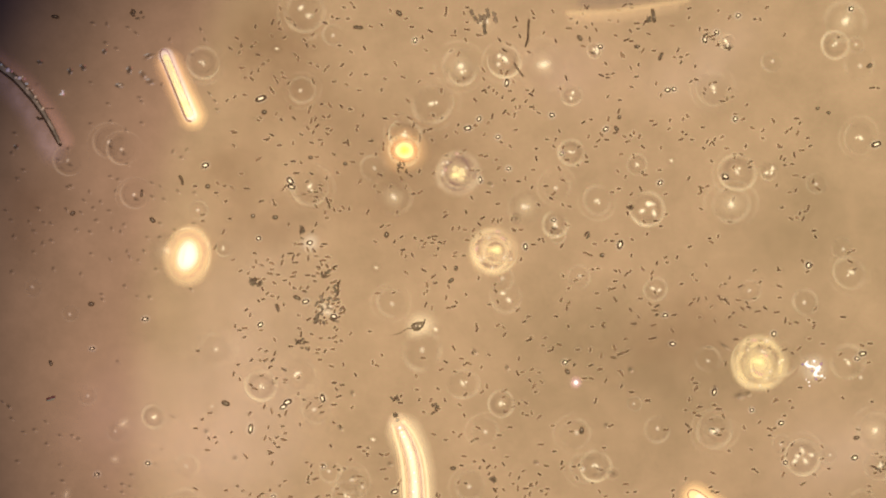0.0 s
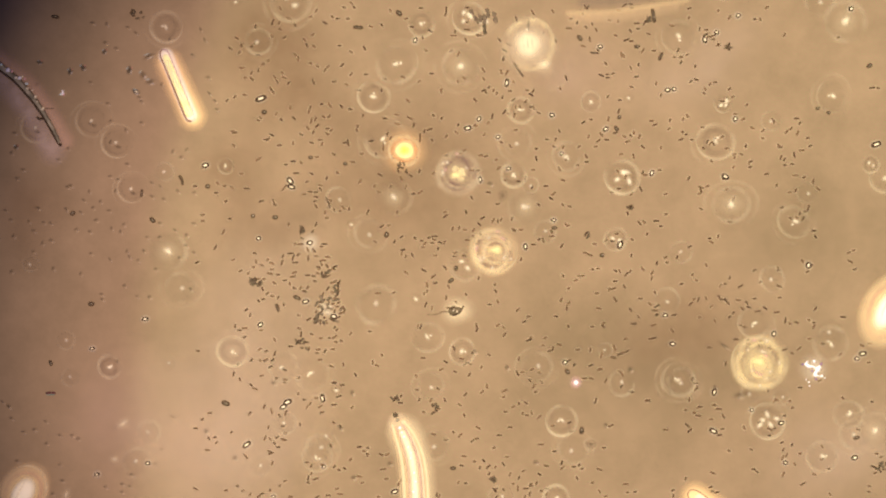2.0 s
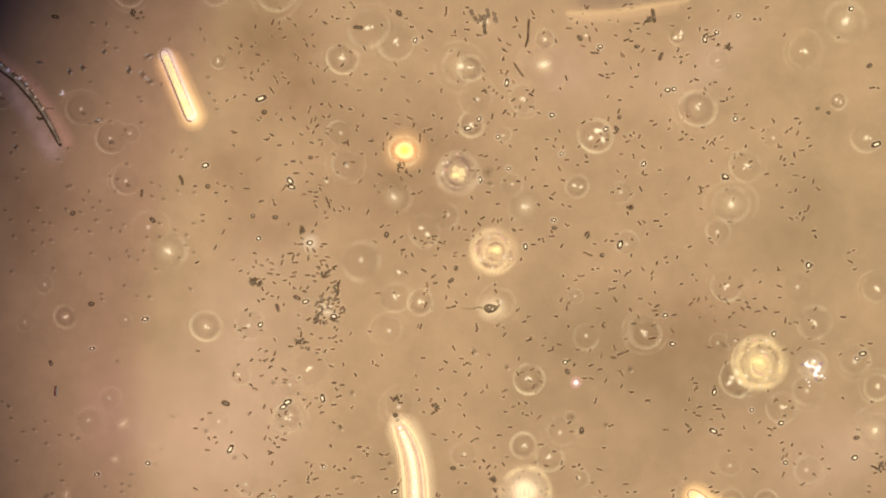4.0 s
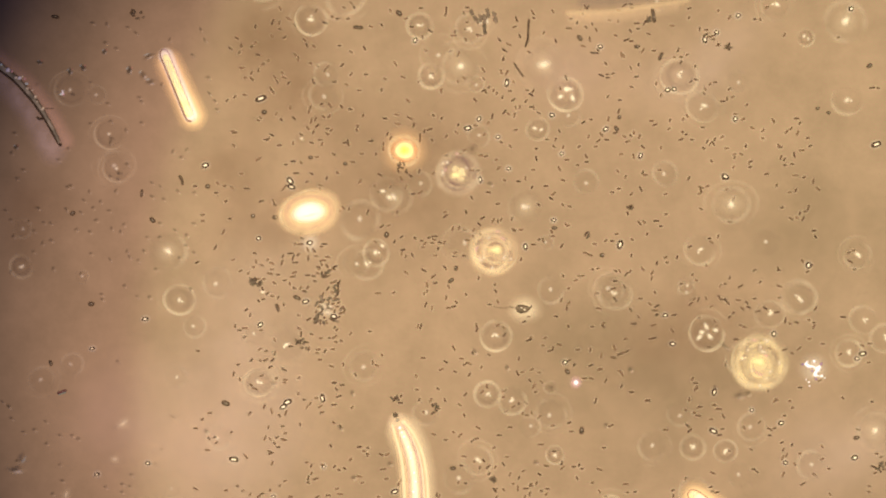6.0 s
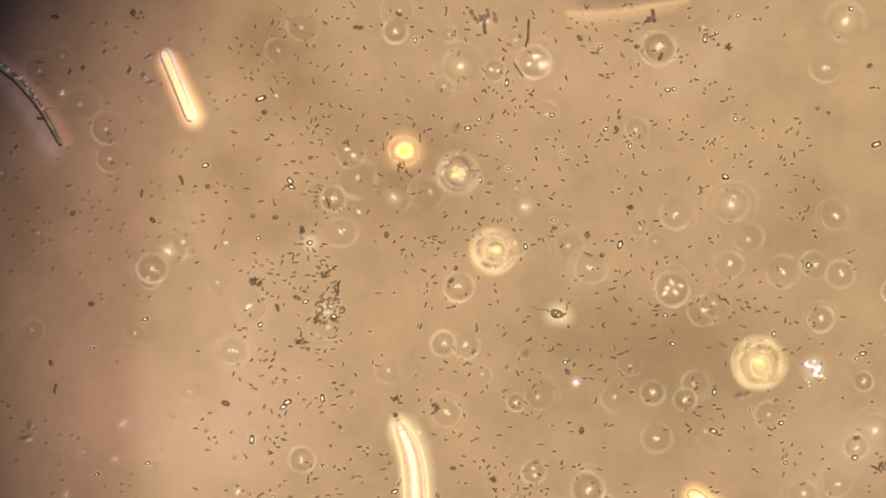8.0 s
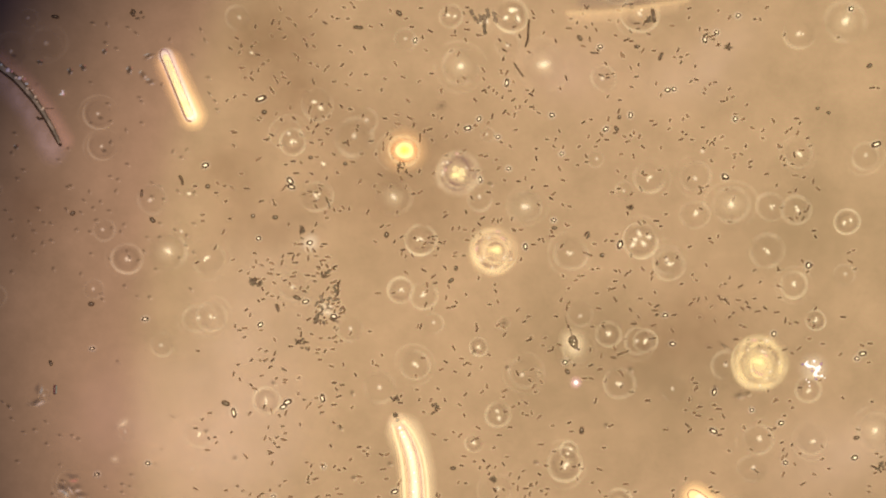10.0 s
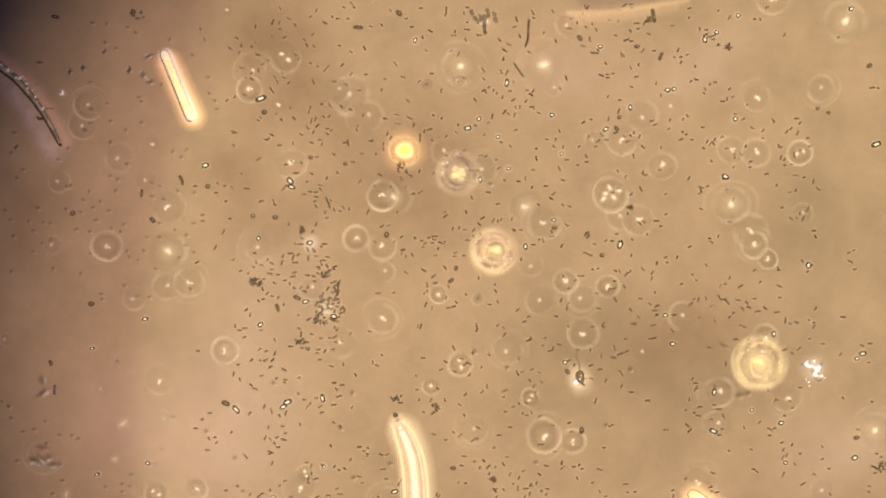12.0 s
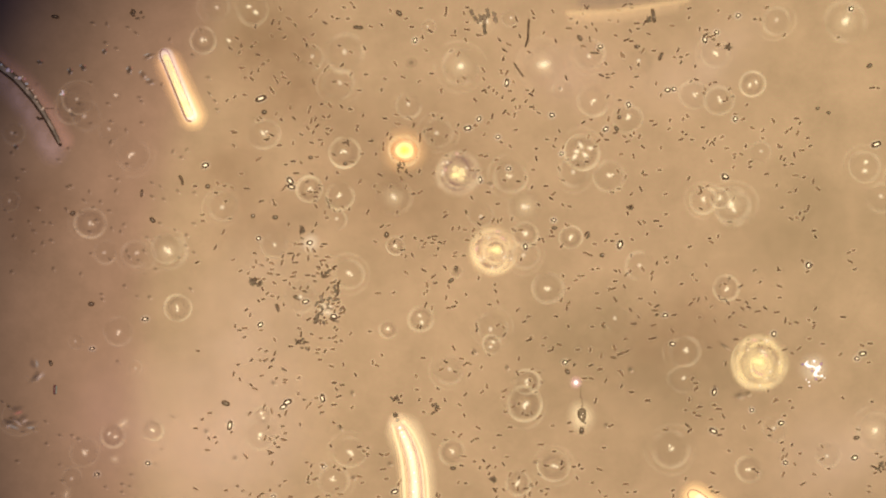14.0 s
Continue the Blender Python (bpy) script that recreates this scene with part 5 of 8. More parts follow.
def build_blurred_cells():
    for x, y, turn in ((-137.2, 63.3, -10), (-106.8, 75.2, -10), (-104.1, 73.3, -30), (-119.4, 56.6, 0),
                       (-113.6, 49.4, 0), (-112.7, 43.4, 20), (-107.5, 40.4, 80), (-102.2, 42.9, 0), (-84.9, 65.8, 0), (-79.6, 58.2, -10), (-80.7, 71.0, -70), (-82.1, 74.4, -60), (-77.3, 50.3, -30), (-79.2, 52.8, -30), (-76.7, 47.4, -10),
                       (-92.6, 71.0, 60), (-95.3, 55.9, 50), (-86.9, 33.7, 30), (-88.8, 31.2, 10)):
        blurred_cell(x, y, 1.72, 0.86, turn)
    for x, y, turn in ((-91.6, 33.1, 60), (-107.0, 28.9, -10), (-112.7, 36.2, 60), (-127.0, 34.2, 20), (-130.3, 30.4, 0), (-145.2, 39.4, 0), (-146.2, 32.7, 60), (-118.8, 76.7, 0), (-114.0, 76.3, 80), (-114.4, 70.0, 10), (-110.8, 68.1, 0),
                       (-102.9, 51.5, 0), (-102.2, 50.1, -10), (-137.6, 55.7, 30), (-142.3, 27.0, 10), (-144.3, 24.1, 0), (-146.2, -7.5, 40), (-135.7, 2.1, 60), (-132.8, 3.1, 0), (-138.5, -61.0, 10), (-146.2, -57.2, -20), (-144.3, -71.6, 10), (-129.0, -78.3, 0), (-147.1, -53.4, -20)):
        blurred_cell(x, y, 1.91, 0.96, turn)
    for x, y, turn in ((15.9, 22.2, 10), (-30.8, -48.6, 70), (-57.4, -45.3, 0), (-70.6, -70.6, 0), (-80.2, -61.6, 30), (-34.8, -60.5, -30), (-30.4, -77.3, 20), (55.1, -59.5, 10), (31.4, -72.1, 0), (10.7, -34.6, -50), (21.6, -40.0, 80), (-18.0, -72.5, 0)):
        blurred_cell(x, y, 2.10, 1.53, turn)
    dim_rods(((-119.5, 42.6, 0), (-127.3, 21.1, 0), (-126.2, 21.6, 0), (-121.7, 16.6, -30), (-119.9, 19.6, 70), (-116.1, 16.2, 60), (-112.8, 24.7, 10), (-110.9, 19.8, 60), (-110.2, 23.7, 20), (-102.0, 19.2, 80), (-98.7, 22.5, -30), (-98.7, 17.9, -30), (-95.8, 21.3, -50), (-94.7, 17.0, -30), (-89.9, 19.7, -50), (-89.0, 23.7, -60), (-84.3, 19.2, 20), (-148.3, 13.2, 0), (-146.4, 10.0, 0), (-145.5, 4.5, 60), (-140.3, 9.5, 50), (-138.8, -0.7, 0), (-138.7, 6.3, 0), (-137.2, 14.0, -5), (-135.3, 9.1, 0), (-133.0, 8.9, -10), (-127.7, 13.6, -70), (-124.3, 6.8, 30), (-122.8, 12.6, -10), (-119.7, 6.0, 0)))
    dim_rods(((-119.3, -1.4, 10), (-118.6, 14.1, 20), (-117.6, 9.9, 20), (-113.2, 13.1, 0), (-112.3, 7.1, 85), (-109.3, 6.0, 70), (-108.2, 8.4, 30), (-107.1, -0.7, 60), (-101.4, -0.5, -50), (-100.3, 4.1, 0), (-96.0, 4.1, 10), (-96.0, 8.9, 0), (-90.8, 6.5, -30), (-87.1, 1.2, 10), (-86.9, 4.8, 50), (-84.5, 8.8, 0), (-84.4, -1.1, -20), (-132.1, -6.5, 60), (-122.8, -8.3, 60), (-115.8, -15.2, 0), (-115.5, -16.9, -10), (-112.9, -3.4, -70), (-108.0, -12.3, 30), (-106.3, -2.5, -70), (-103.7, -15.9, 0), (-103.3, -3.7, 20), (-99.4, -16.1, 20), (-97.3, -6.7, 10), (-89.4, -2.9, 10), (-85.5, -13.4, -30)))
    dim_rods(((-149.3, -51.6, -30), (-147.2, -52.9, -20), (-110.3, -37.9, 30), (-142.2, -61.8, 0), (-134.6, -58.3, -20), (-134.4, -65.7, 40), (-129.8, -62.9, 0), (-125.7, -63.0, 10), (-123.6, -64.1, 20), (-95.3, -67.7, 20), (-91.6, -56.8, -20), (-132.3, -82.8, 20), (-129.9, -72.9, 30), (-114.3, -80.4, 40), (-108.7, -79.5, 10), (-108.7, -82.1, 20), (-106.1, -80.2, 10), (-105.5, -76.3, 0), (-97.5, -72.6, 30)))
    for x, y, a, b, turn in ((100.3, -49.4, 22, 13, 5), (103.1, -48.8, 13, 10, 30), (95.3, -32.7, 24, 6, -32), (63.3, -40.6, 9, 12, 0), (92.0, -46.7, 8, 7, 0)):
        blurred_cell(x, y, a * 0.19, b * 0.19, turn)


def island_material():
    """Dark cells of one sheet, each with its own tone."""
    m, n, l, p = material("dark_cells")
    geo = n.new("ShaderNodeNewGeometry")
    l.new(two_tone(n, l, geo.outputs["Random Per Island"], (0.062, 0.036, 0.018), (0.17, 0.104, 0.053)), p.inputs["Base Color"])
    p.inputs["Roughness"].default_value = 0.6
    p.inputs["Specular IOR Level"].default_value = 0.1
    return m


def object_material():
    m, n, l, p = material("dark_cell_single")
    info = n.new("ShaderNodeObjectInfo")
    l.new(two_tone(n, l, info.outputs["Random"], (0.062, 0.036, 0.018), (0.17, 0.104, 0.053)), p.inputs["Base Color"])
    p.inputs["Roughness"].default_value = 0.6
    p.inputs["Specular IOR Level"].default_value = 0.1
    return m


DARK_ISLAND = island_material()
DARK_SINGLE = object_material()
ROD_RNG = random.Random(7)
OUTER_ROWS = []
ROD_MESHES = [mesh_of("rod_bacterium", finish(moved(capsule(le, ra, 8, 0.85), 0, 0, ra * 0.8)), DARK_SINGLE)
              for le, ra in ((1.35, 0.29), (1.55, 0.30), (1.8, 0.31), (1.5, 0.27), (2.1, 0.30), (1.2, 0.32))]


# Each rod's halo light is painted as a thin pale skin.
FRINGE = veil("painted_fringe", (0.88, 0.74, 0.50), 0.15, [(0.0, 1.0), (0.5, 0.8), (1.0, 0.0)], (0.3, 1.0), 20)
FRINGE_MESH = mesh_of("fringe", finish(shell(oval(1.7, 1.15, 0.08, 1), 0.06, 0, 5, seg=12)), FRINGE)


def single_rods(rows):
    for x, y, turn in rows:
        rod = new("rod_bacterium", ROD_RNG.choice(ROD_MESHES))
        part("fringe", FRINGE_MESH, FRINGE, rod, "thin painted halo fringe")
        ob = tagged(rod, "small dark rod bacterium lying on the slide", "bacterium", "single rod bacteria")
        ob.matrix_basis = place(x, y, 0, turn + ROD_RNG.uniform(-8, 8))


def outer_fringes(bm, lay, rows):
    """The halo light painted round each outer rod, as a low dome."""
    for x, y, turn in rows:
        c, s = math.cos(radians(turn)), math.sin(radians(turn))
        rings = []
        for u in (0.1, 0.55, 1.0):
            ring = []
            for i in range(10):
                a = 2 * math.pi * i / 10
                px, py = 1.7 * u * math.cos(a), 1.15 * u * math.sin(a)
                ring.append(bm.verts.new((x + px * c - py * s, y + px * s + py * c, 0.07 * (1 - u * u) + 0.01)))
            rings.append(ring)
        for (a, ua), (b, ub) in (((rings[0], 0.0), (rings[1], 0.5)), ((rings[1], 0.5), (rings[2], 1.0))):
            for i in range(10):
                f = bm.faces.new((a[i], a[i - 1], b[i - 1], b[i]))
                for lo, u in zip(f.loops, (ua, ua, ub, ub)):
                    lo[lay].uv = (u, 0.5)


def outer_rods(bm, rows):
    OUTER_ROWS.extend(rows)
    for x, y, turn in rows:
        le, ra = ROD_RNG.choice(((1.35, 0.29), (1.55, 0.30), (1.8, 0.31), (1.5, 0.27), (2.1, 0.30), (1.2, 0.32)))
        h, c, s = le / 2 - ra, math.cos(radians(turn)), math.sin(radians(turn))
        rings = []
        for along, k in ((-h - ra, 0.2), (-h - ra * 0.7, 0.7), (-h, 1.0), (h, 1.0), (h + ra * 0.7, 0.7), (h + ra, 0.2)):
            ring = []
            for i in range(6):
                a = 2 * math.pi * i / 6
                u, v = k * ra * math.cos(a), k * ra * math.sin(a) * 0.85 + ra * 0.8
                ring.append(bm.verts.new((x + along * c - u * s, y + along * s + u * c, v)))
            rings.append(ring)
        for p, q in zip(rings, rings[1:]):
            for i in range(6):
                bm.faces.new((p[i], p[i - 1], q[i - 1], q[i]))
        bm.faces.new(rings[0])
        bm.faces.new(rings[-1][::-1])


def build_shining_cells():
    for x, y, length, width, turn in ((-62.4, 3.6, 1.53, 1.53, 0), (36.9, 45.3, 1.72, 1.53, 0), (12.2, 44.0, 1.91, 1.34, 50), (8.4, 40.9, 2.68, 1.53, 10), (18.6, 37.9, 1.53, 1.34, 0), (21.6, 56.2, 2.87, 1.34, 80),
                                      (55.1, 40.6, 2.30, 1.34, 40), (98.9, 44.0, 1.91, 1.53, 70), (88.6, 70.8, 2.30, 1.53, -80), (92.6, 73.3, 1.72, 1.53, 0), (99.9, 79.0, 1.72, 1.53, 0), (138.1, 81.3, 1.91, 1.53, 40),
                                      (146.6, 35.4, 3.44, 1.72, 20), (76.0, 53.8, 2.10, 1.53, 10), (78.1, 54.1, 1.53, 1.53, 0), (53.2, 68.5, 1.72, 1.53, 0)):
        refractile(x, y, length, width, turn)
    for x, y, length, width, turn in ((40.2, 32.3, 1.53, 1.15, 40), (22.2, 27.2, 1.53, 1.34, 0), (12.6, 23.5, 2.10, 1.15, -85), (-80.4, 28.3, 2.49, 1.72, 20), (-51.7, 23.0, 2.87, 1.72, -50), (-61.6, 50.9, 3.83, 1.72, 20),
                                      (-61.8, -25.6, 2.10, 1.53, 40), (-36.9, -22.8, 2.30, 1.53, -20), (-46.5, -17.8, 2.49, 1.34, 10), (-52.6, -51.8, 3.06, 1.72, 25), (-40.8, -50.5, 2.87, 1.53, -80),
                                      (-40.4, -73.7, 1.34, 1.15, 0), (-57.4, -83.8, 1.53, 1.15, 30), (-16.3, -82.1, 2.68, 1.53, 20), (59.9, 1.5, 3.06, 1.72, 70), (37.5, 9.8, 1.72, 1.15, 0), (27.9, 0.8, 2.30, 1.34, -80)):
        refractile(x, y, length, width, turn)
    for x, y, length, width, turn in ((77.7, -32.1, 2.10, 1.53, 0), (111.9, -28.7, 1.91, 1.72, 70), (140.1, -37.1, 1.72, 1.34, 0), (142.0, -35.4, 2.68, 1.53, 10), (114.4, -58.9, 2.10, 1.53, 10), (115.9, -72.3, 1.53, 1.53, 0),
                                      (139.3, -70.6, 2.30, 1.72, 20), (91.5, -61.6, 3.06, 1.53, -25), (91.8, -48.4, 2.49, 1.53, 75), (123.6, -5.5, 2.30, 1.72, 80), (95.5, 24.5, 2.68, 1.72, -30), (41.3, -38.3, 1.72, 1.53, 20),
                                      (75.2, -22.4, 1.91, 1.34, 0), (-100.8, -23.7, 2.30, 1.34, 10), (-118.8, -33.7, 1.91, 0.96, 10), (-99.9, -72.5, 1.72, 1.34, 10), (-117.1, -76.3, 1.91, 1.15, 20), (-9.4, 70.6, 1.91, 1.53, 50)):
        refractile(x, y, length, width, turn)
    refractile(-54.0, -53.4, 2.68, 1.53, 30)
    refractile(104.5, -54.5, 1.34, 1.34)
    refractile(-45.0, 2.1, 1.91, 1.53, 30, 3.0)
    refractile(-51.3, 21.0, 2.87, 1.34, -20)
    pink = thing("pink_granule", "tiny white granule in a pink halo", "granule", place(45.0, -45.2))
    # Pink glow painted round the granule.
    part("halo", shell(oval(2.49, 2.49), 0.3), PINK_SPARK, pink, "pink halo")
    part("ring", moved(shell(oval(1.63, 1.53, 0.08, 2), 0.3, 0.55, 7, True), 0, 0, 0.4), ARC_DARK, pink, "thin dark ring")
    part("body", moved(ball(0.88, 0.88, 0.77, 12), 0, 0, 0.77), CRYSTAL, pink)


PINK_SPARK = veil("pink_spark", (0.97, 0.66, 0.62), 0.7, FADE, (0.8, 1.0))
TEAL = solid("teal_fringe", (0.13, 0.21, 0.16), (0.28, 0.34, 0.26), 20)
RED_DARK = solid("red_dark_cell", (0.045, 0.05, 0.045), (0.17, 0.045, 0.04), 14)


def build_dark_cells():
    for x, y, length, width, turn in ((-60.5, 46.3, 2.0, 1.75, 0), (-14.9, 79.8, 2.49, 1.72, -40), (-28.7, 75.0, 3.64, 1.34, -5), (-79.6, 21.2, 1.91, 1.72, 0), (-98.3, 9.8, 2.49, 1.53, -40), (-125.3, 12.1, 2.10, 1.53, 30), (-119.0, -18.6, 2.30, 1.72, 0),
                                      (-132.8, -38.6, 2.10, 1.34, -70), (-64.3, 11.1, 1.72, 1.53, 30), (-56.8, 10.7, 2.10, 1.53, 10), (-19.1, 4.8, 2.30, 1.72, 80), (-33.1, 28.9, 1.53, 1.53, 0), (-44.8, 31.0, 1.72, 1.34, 0),
                                      (2.7, -10.7, 2.49, 1.34, 40), (4.4, -6.5, 1.91, 1.34, 80), (53.8, -2.1, 1.72, 1.72, 0), (3.4, -74.2, 2.10, 1.34, 0), (46.9, -61.4, 2.68, 1.72, 85), (144.3, 62.0, 2.30, 1.53, 40)):
        dark_cell(x, y, length, width, turn)
    for x, y, length, width, turn in ((126.8, 47.6, 1.53, 1.15, 30), (130.5, 46.1, 1.53, 1.15, -20), (139.9, -63.9, 2.30, 1.34, 15), (65.6, 68.5, 1.91, 1.53, 0), (46.3, 71.4, 2.49, 1.53, -50), (71.2, 79.0, 5.17, 1.34, -80),
                                      (73.7, 65.2, 3.25, 1.15, 65), (51.3, 66.4, 3.06, 0.77, -5), (-49.4, -16.5, 2.87, 1.34, -25), (-56.1, -19.9, 3.06, 0.96, -70), (-102.0, 18.9, 2.87, 0.96, 85), (-131.2, 78.6, 2.87, 1.34, -10),
                                      (-73.5, -52.2, 3.06, 1.91, -20), (42.1, -41.5, 2.10, 1.53, -50), (59.7, 44.6, 1.72, 1.34, 60), (58.7, 40.8, 2.10, 1.34, -50), (37.7, 7.1, 2.10, 1.34, 0), (91.1, -82.1, 1.34, 0.77, 0)):
        dark_cell(x, y, length, width, turn)
    thread = thing("thread_bacterium", "long thin curved dark thread bacterium", "bacterium", place(28.5, 71.9))
    part("strand", moved(tube([(0.57, 6.12), (0.38, 2.68), (0.19, -0.77), (-0.77, -3.83)], 0.38, 8), 0, 0, 0.5), DARK, thread)
    thread = thing("thread_bacterium", "long thin straight dark thread bacterium", "bacterium", place(25.6, 60.7))
    part("strand", moved(tube([(-1.72, 2.49), (0.00, -0.19), (1.72, -2.49)], 0.31, 8), 0, 0, 0.5), DARK, thread)
    thread = thing("thread_bacterium", "short bent dark thread bacterium", "bacterium", place(-88.4, 23.2))
    part("strand", moved(tube([(-0.96, 1.72), (0.00, 0.38), (0.38, -1.72)], 0.42, 8), 0, 0, 0.5), DARK, thread)


def matted_clump(x, y, label, strokes, gaps):
    """A clump of strands: ends, half width and tone of each, and pale patches painting the glow between them."""
    ob = thing("bacteria_clump", label, "bacteria", place(x, y), "clumps")
    for i, (x0, y0, x1, y1, r, soft) in enumerate(strokes):
        mid = ((x0 + x1) / 2 + (0.9 if i % 2 else -0.9), (y0 + y1) / 2)
        line = [(q[0] * 0.19, q[1] * 0.19) for q in ((x0, y0), mid, (x1, y1))]
        part("strand", moved(tube(line, lambda s, r=r, i=i: r * 0.16 * (1 + 0.22 * math.sin(9 * s + i)), 8, 0.5, 6, 0.25), 0, 0, 0.5), MASS if soft else DARK_SOFT, ob)
    for gx, gy, a, b in gaps:
        # Glow between the strands, put into pale patches.
        part("gap", moved(shell(oval(a * 0.29, b * 0.29, 0.2, gx), 0.2), gx * 0.19, gy * 0.19, 0.35), GAP, ob, "pale glow painted in the gap")
    part("halo", shell(oval(6.51, 6.51, 0.1, 2), 0.12), GAP_HALO, ob, "faint cream halo")


GAP = veil("gap_glow", (0.92, 0.84, 0.62), 0.5, FADE, (0.5, 1.0))
GAP_HALO = veil("clump_halo", (0.85, 0.70, 0.46), 0.2, FADE, (0.5, 1.0))


def build_clumps():
    matted_clump(14.2, 77.1, "grey-brown matted clump with hanging strands", (
        (-25, 21, -21, 10, 3.6, 1), (-20, 9, -15, 0, 4, 1), (-13, 3, -10, -4, 3.2, 1), (-12, 13, -10, 8, 2, 1), (-6, 11, -7, -2, 3.2, 1), (-2, 13, -1, -6, 4.6, 1), (-1, -4, 1, -24, 3.6, 0),
        (3, 23, 6, 8, 3.4, 1), (6, 12, 8, 6, 2.6, 1), (13, 17, 18, 8, 3.8, 1), (18, 9, 21, -4, 4.2, 1)), ((-9, -2, 4, 3), (4, 0, 3, 5)))
    matted_clump(-39.8, -19.9, "dense branched dark clump of rods with pale gaps", (
        (-8, 23, -4, 10, 4.2, 1), (-3, 16, -7, 10, 3, 0), (2, 13, 12, 19, 2.6, 0), (11, 12, 26, 16, 2.4, 0), (6, 10, 4, 0, 2.4, 1), (-14, 12, -19, 2, 2.4, 1), (-6, 2, -4, -5, 3.2, 1), (4, 0, 14, -3, 2.2, 1),
        (-13, -10, -15, -21, 3.8, 0), (-14, -19, -22, -27, 3.4, 0), (-13, -8, -4, -13, 2.6, 1), (-5, -23, -1, -31, 2.8, 0), (11, -12, 18, -22, 4, 0), (16, -23, 24, -25, 2.2, 1), (24, -6, 31, -2, 2.2, 1),
        (-12, 5, -6, 0, 2.6, 1)), ((-3, 4, 6, 4), (9, 2, 4, 3), (4, -8, 9, 5), (-6, -3, 4, 3)))
    clump(-63.9, -11.1, 2.87, 1.15, 12, 3, "flat dark clump of rods", -10, 2)
    clump(-47.6, -32.1, 2.87, 1.34, 12, 4, "loose chain of dark rods", -40)
    clump(-39.4, -8.6, 1.72, 1.53, 8, 5, "small clump of dark rods")
    clump(-36.0, -12.4, 1.15, 2.68, 10, 6, "small upright clump of dark rods")
    clump(-48.0, 5.5, 1.15, 2.30, 9, 7, "small upright clump of dark rods")
    clump(-2.9, -54.1, 1.53, 1.72, 8, 8, "small clump of dark rods")
    clump(16.8, -77.9, 1.15, 1.15, 9, 9, "star-shaped clump of dark rods")
    clump(63.3, 14.2, 1.15, 0.77, 6, 10, "small clump of dark rods")
    clump(96.8, 68.1, 1.15, 0.96, 7, 11, "small clump of dark rods")
    clump(-103.7, 79.4, 2.49, 1.53, 10, 12, "blurred dark clump of rods", -20)
    clump(48.8, 4.8, 0.77, 0.77, 6, 13, "star-shaped clump of dark rods")
    clump(69.1, 77.5, 1.15, 1.34, 6, 14, "small clump of dark rods beside a long rod")
    clump(148.5, -73.5, 1.72, 1.72, 10, 15, "small clump of dark rods")
    clump(-13.8, 27.7, 1.34, 2.30, 9, 16, "dark chain of rods below the yellow cell", 30)
    clump(-16.1, -50.5, 1.34, 0.77, 5, 17, "small clump at the tip of the bent filament")


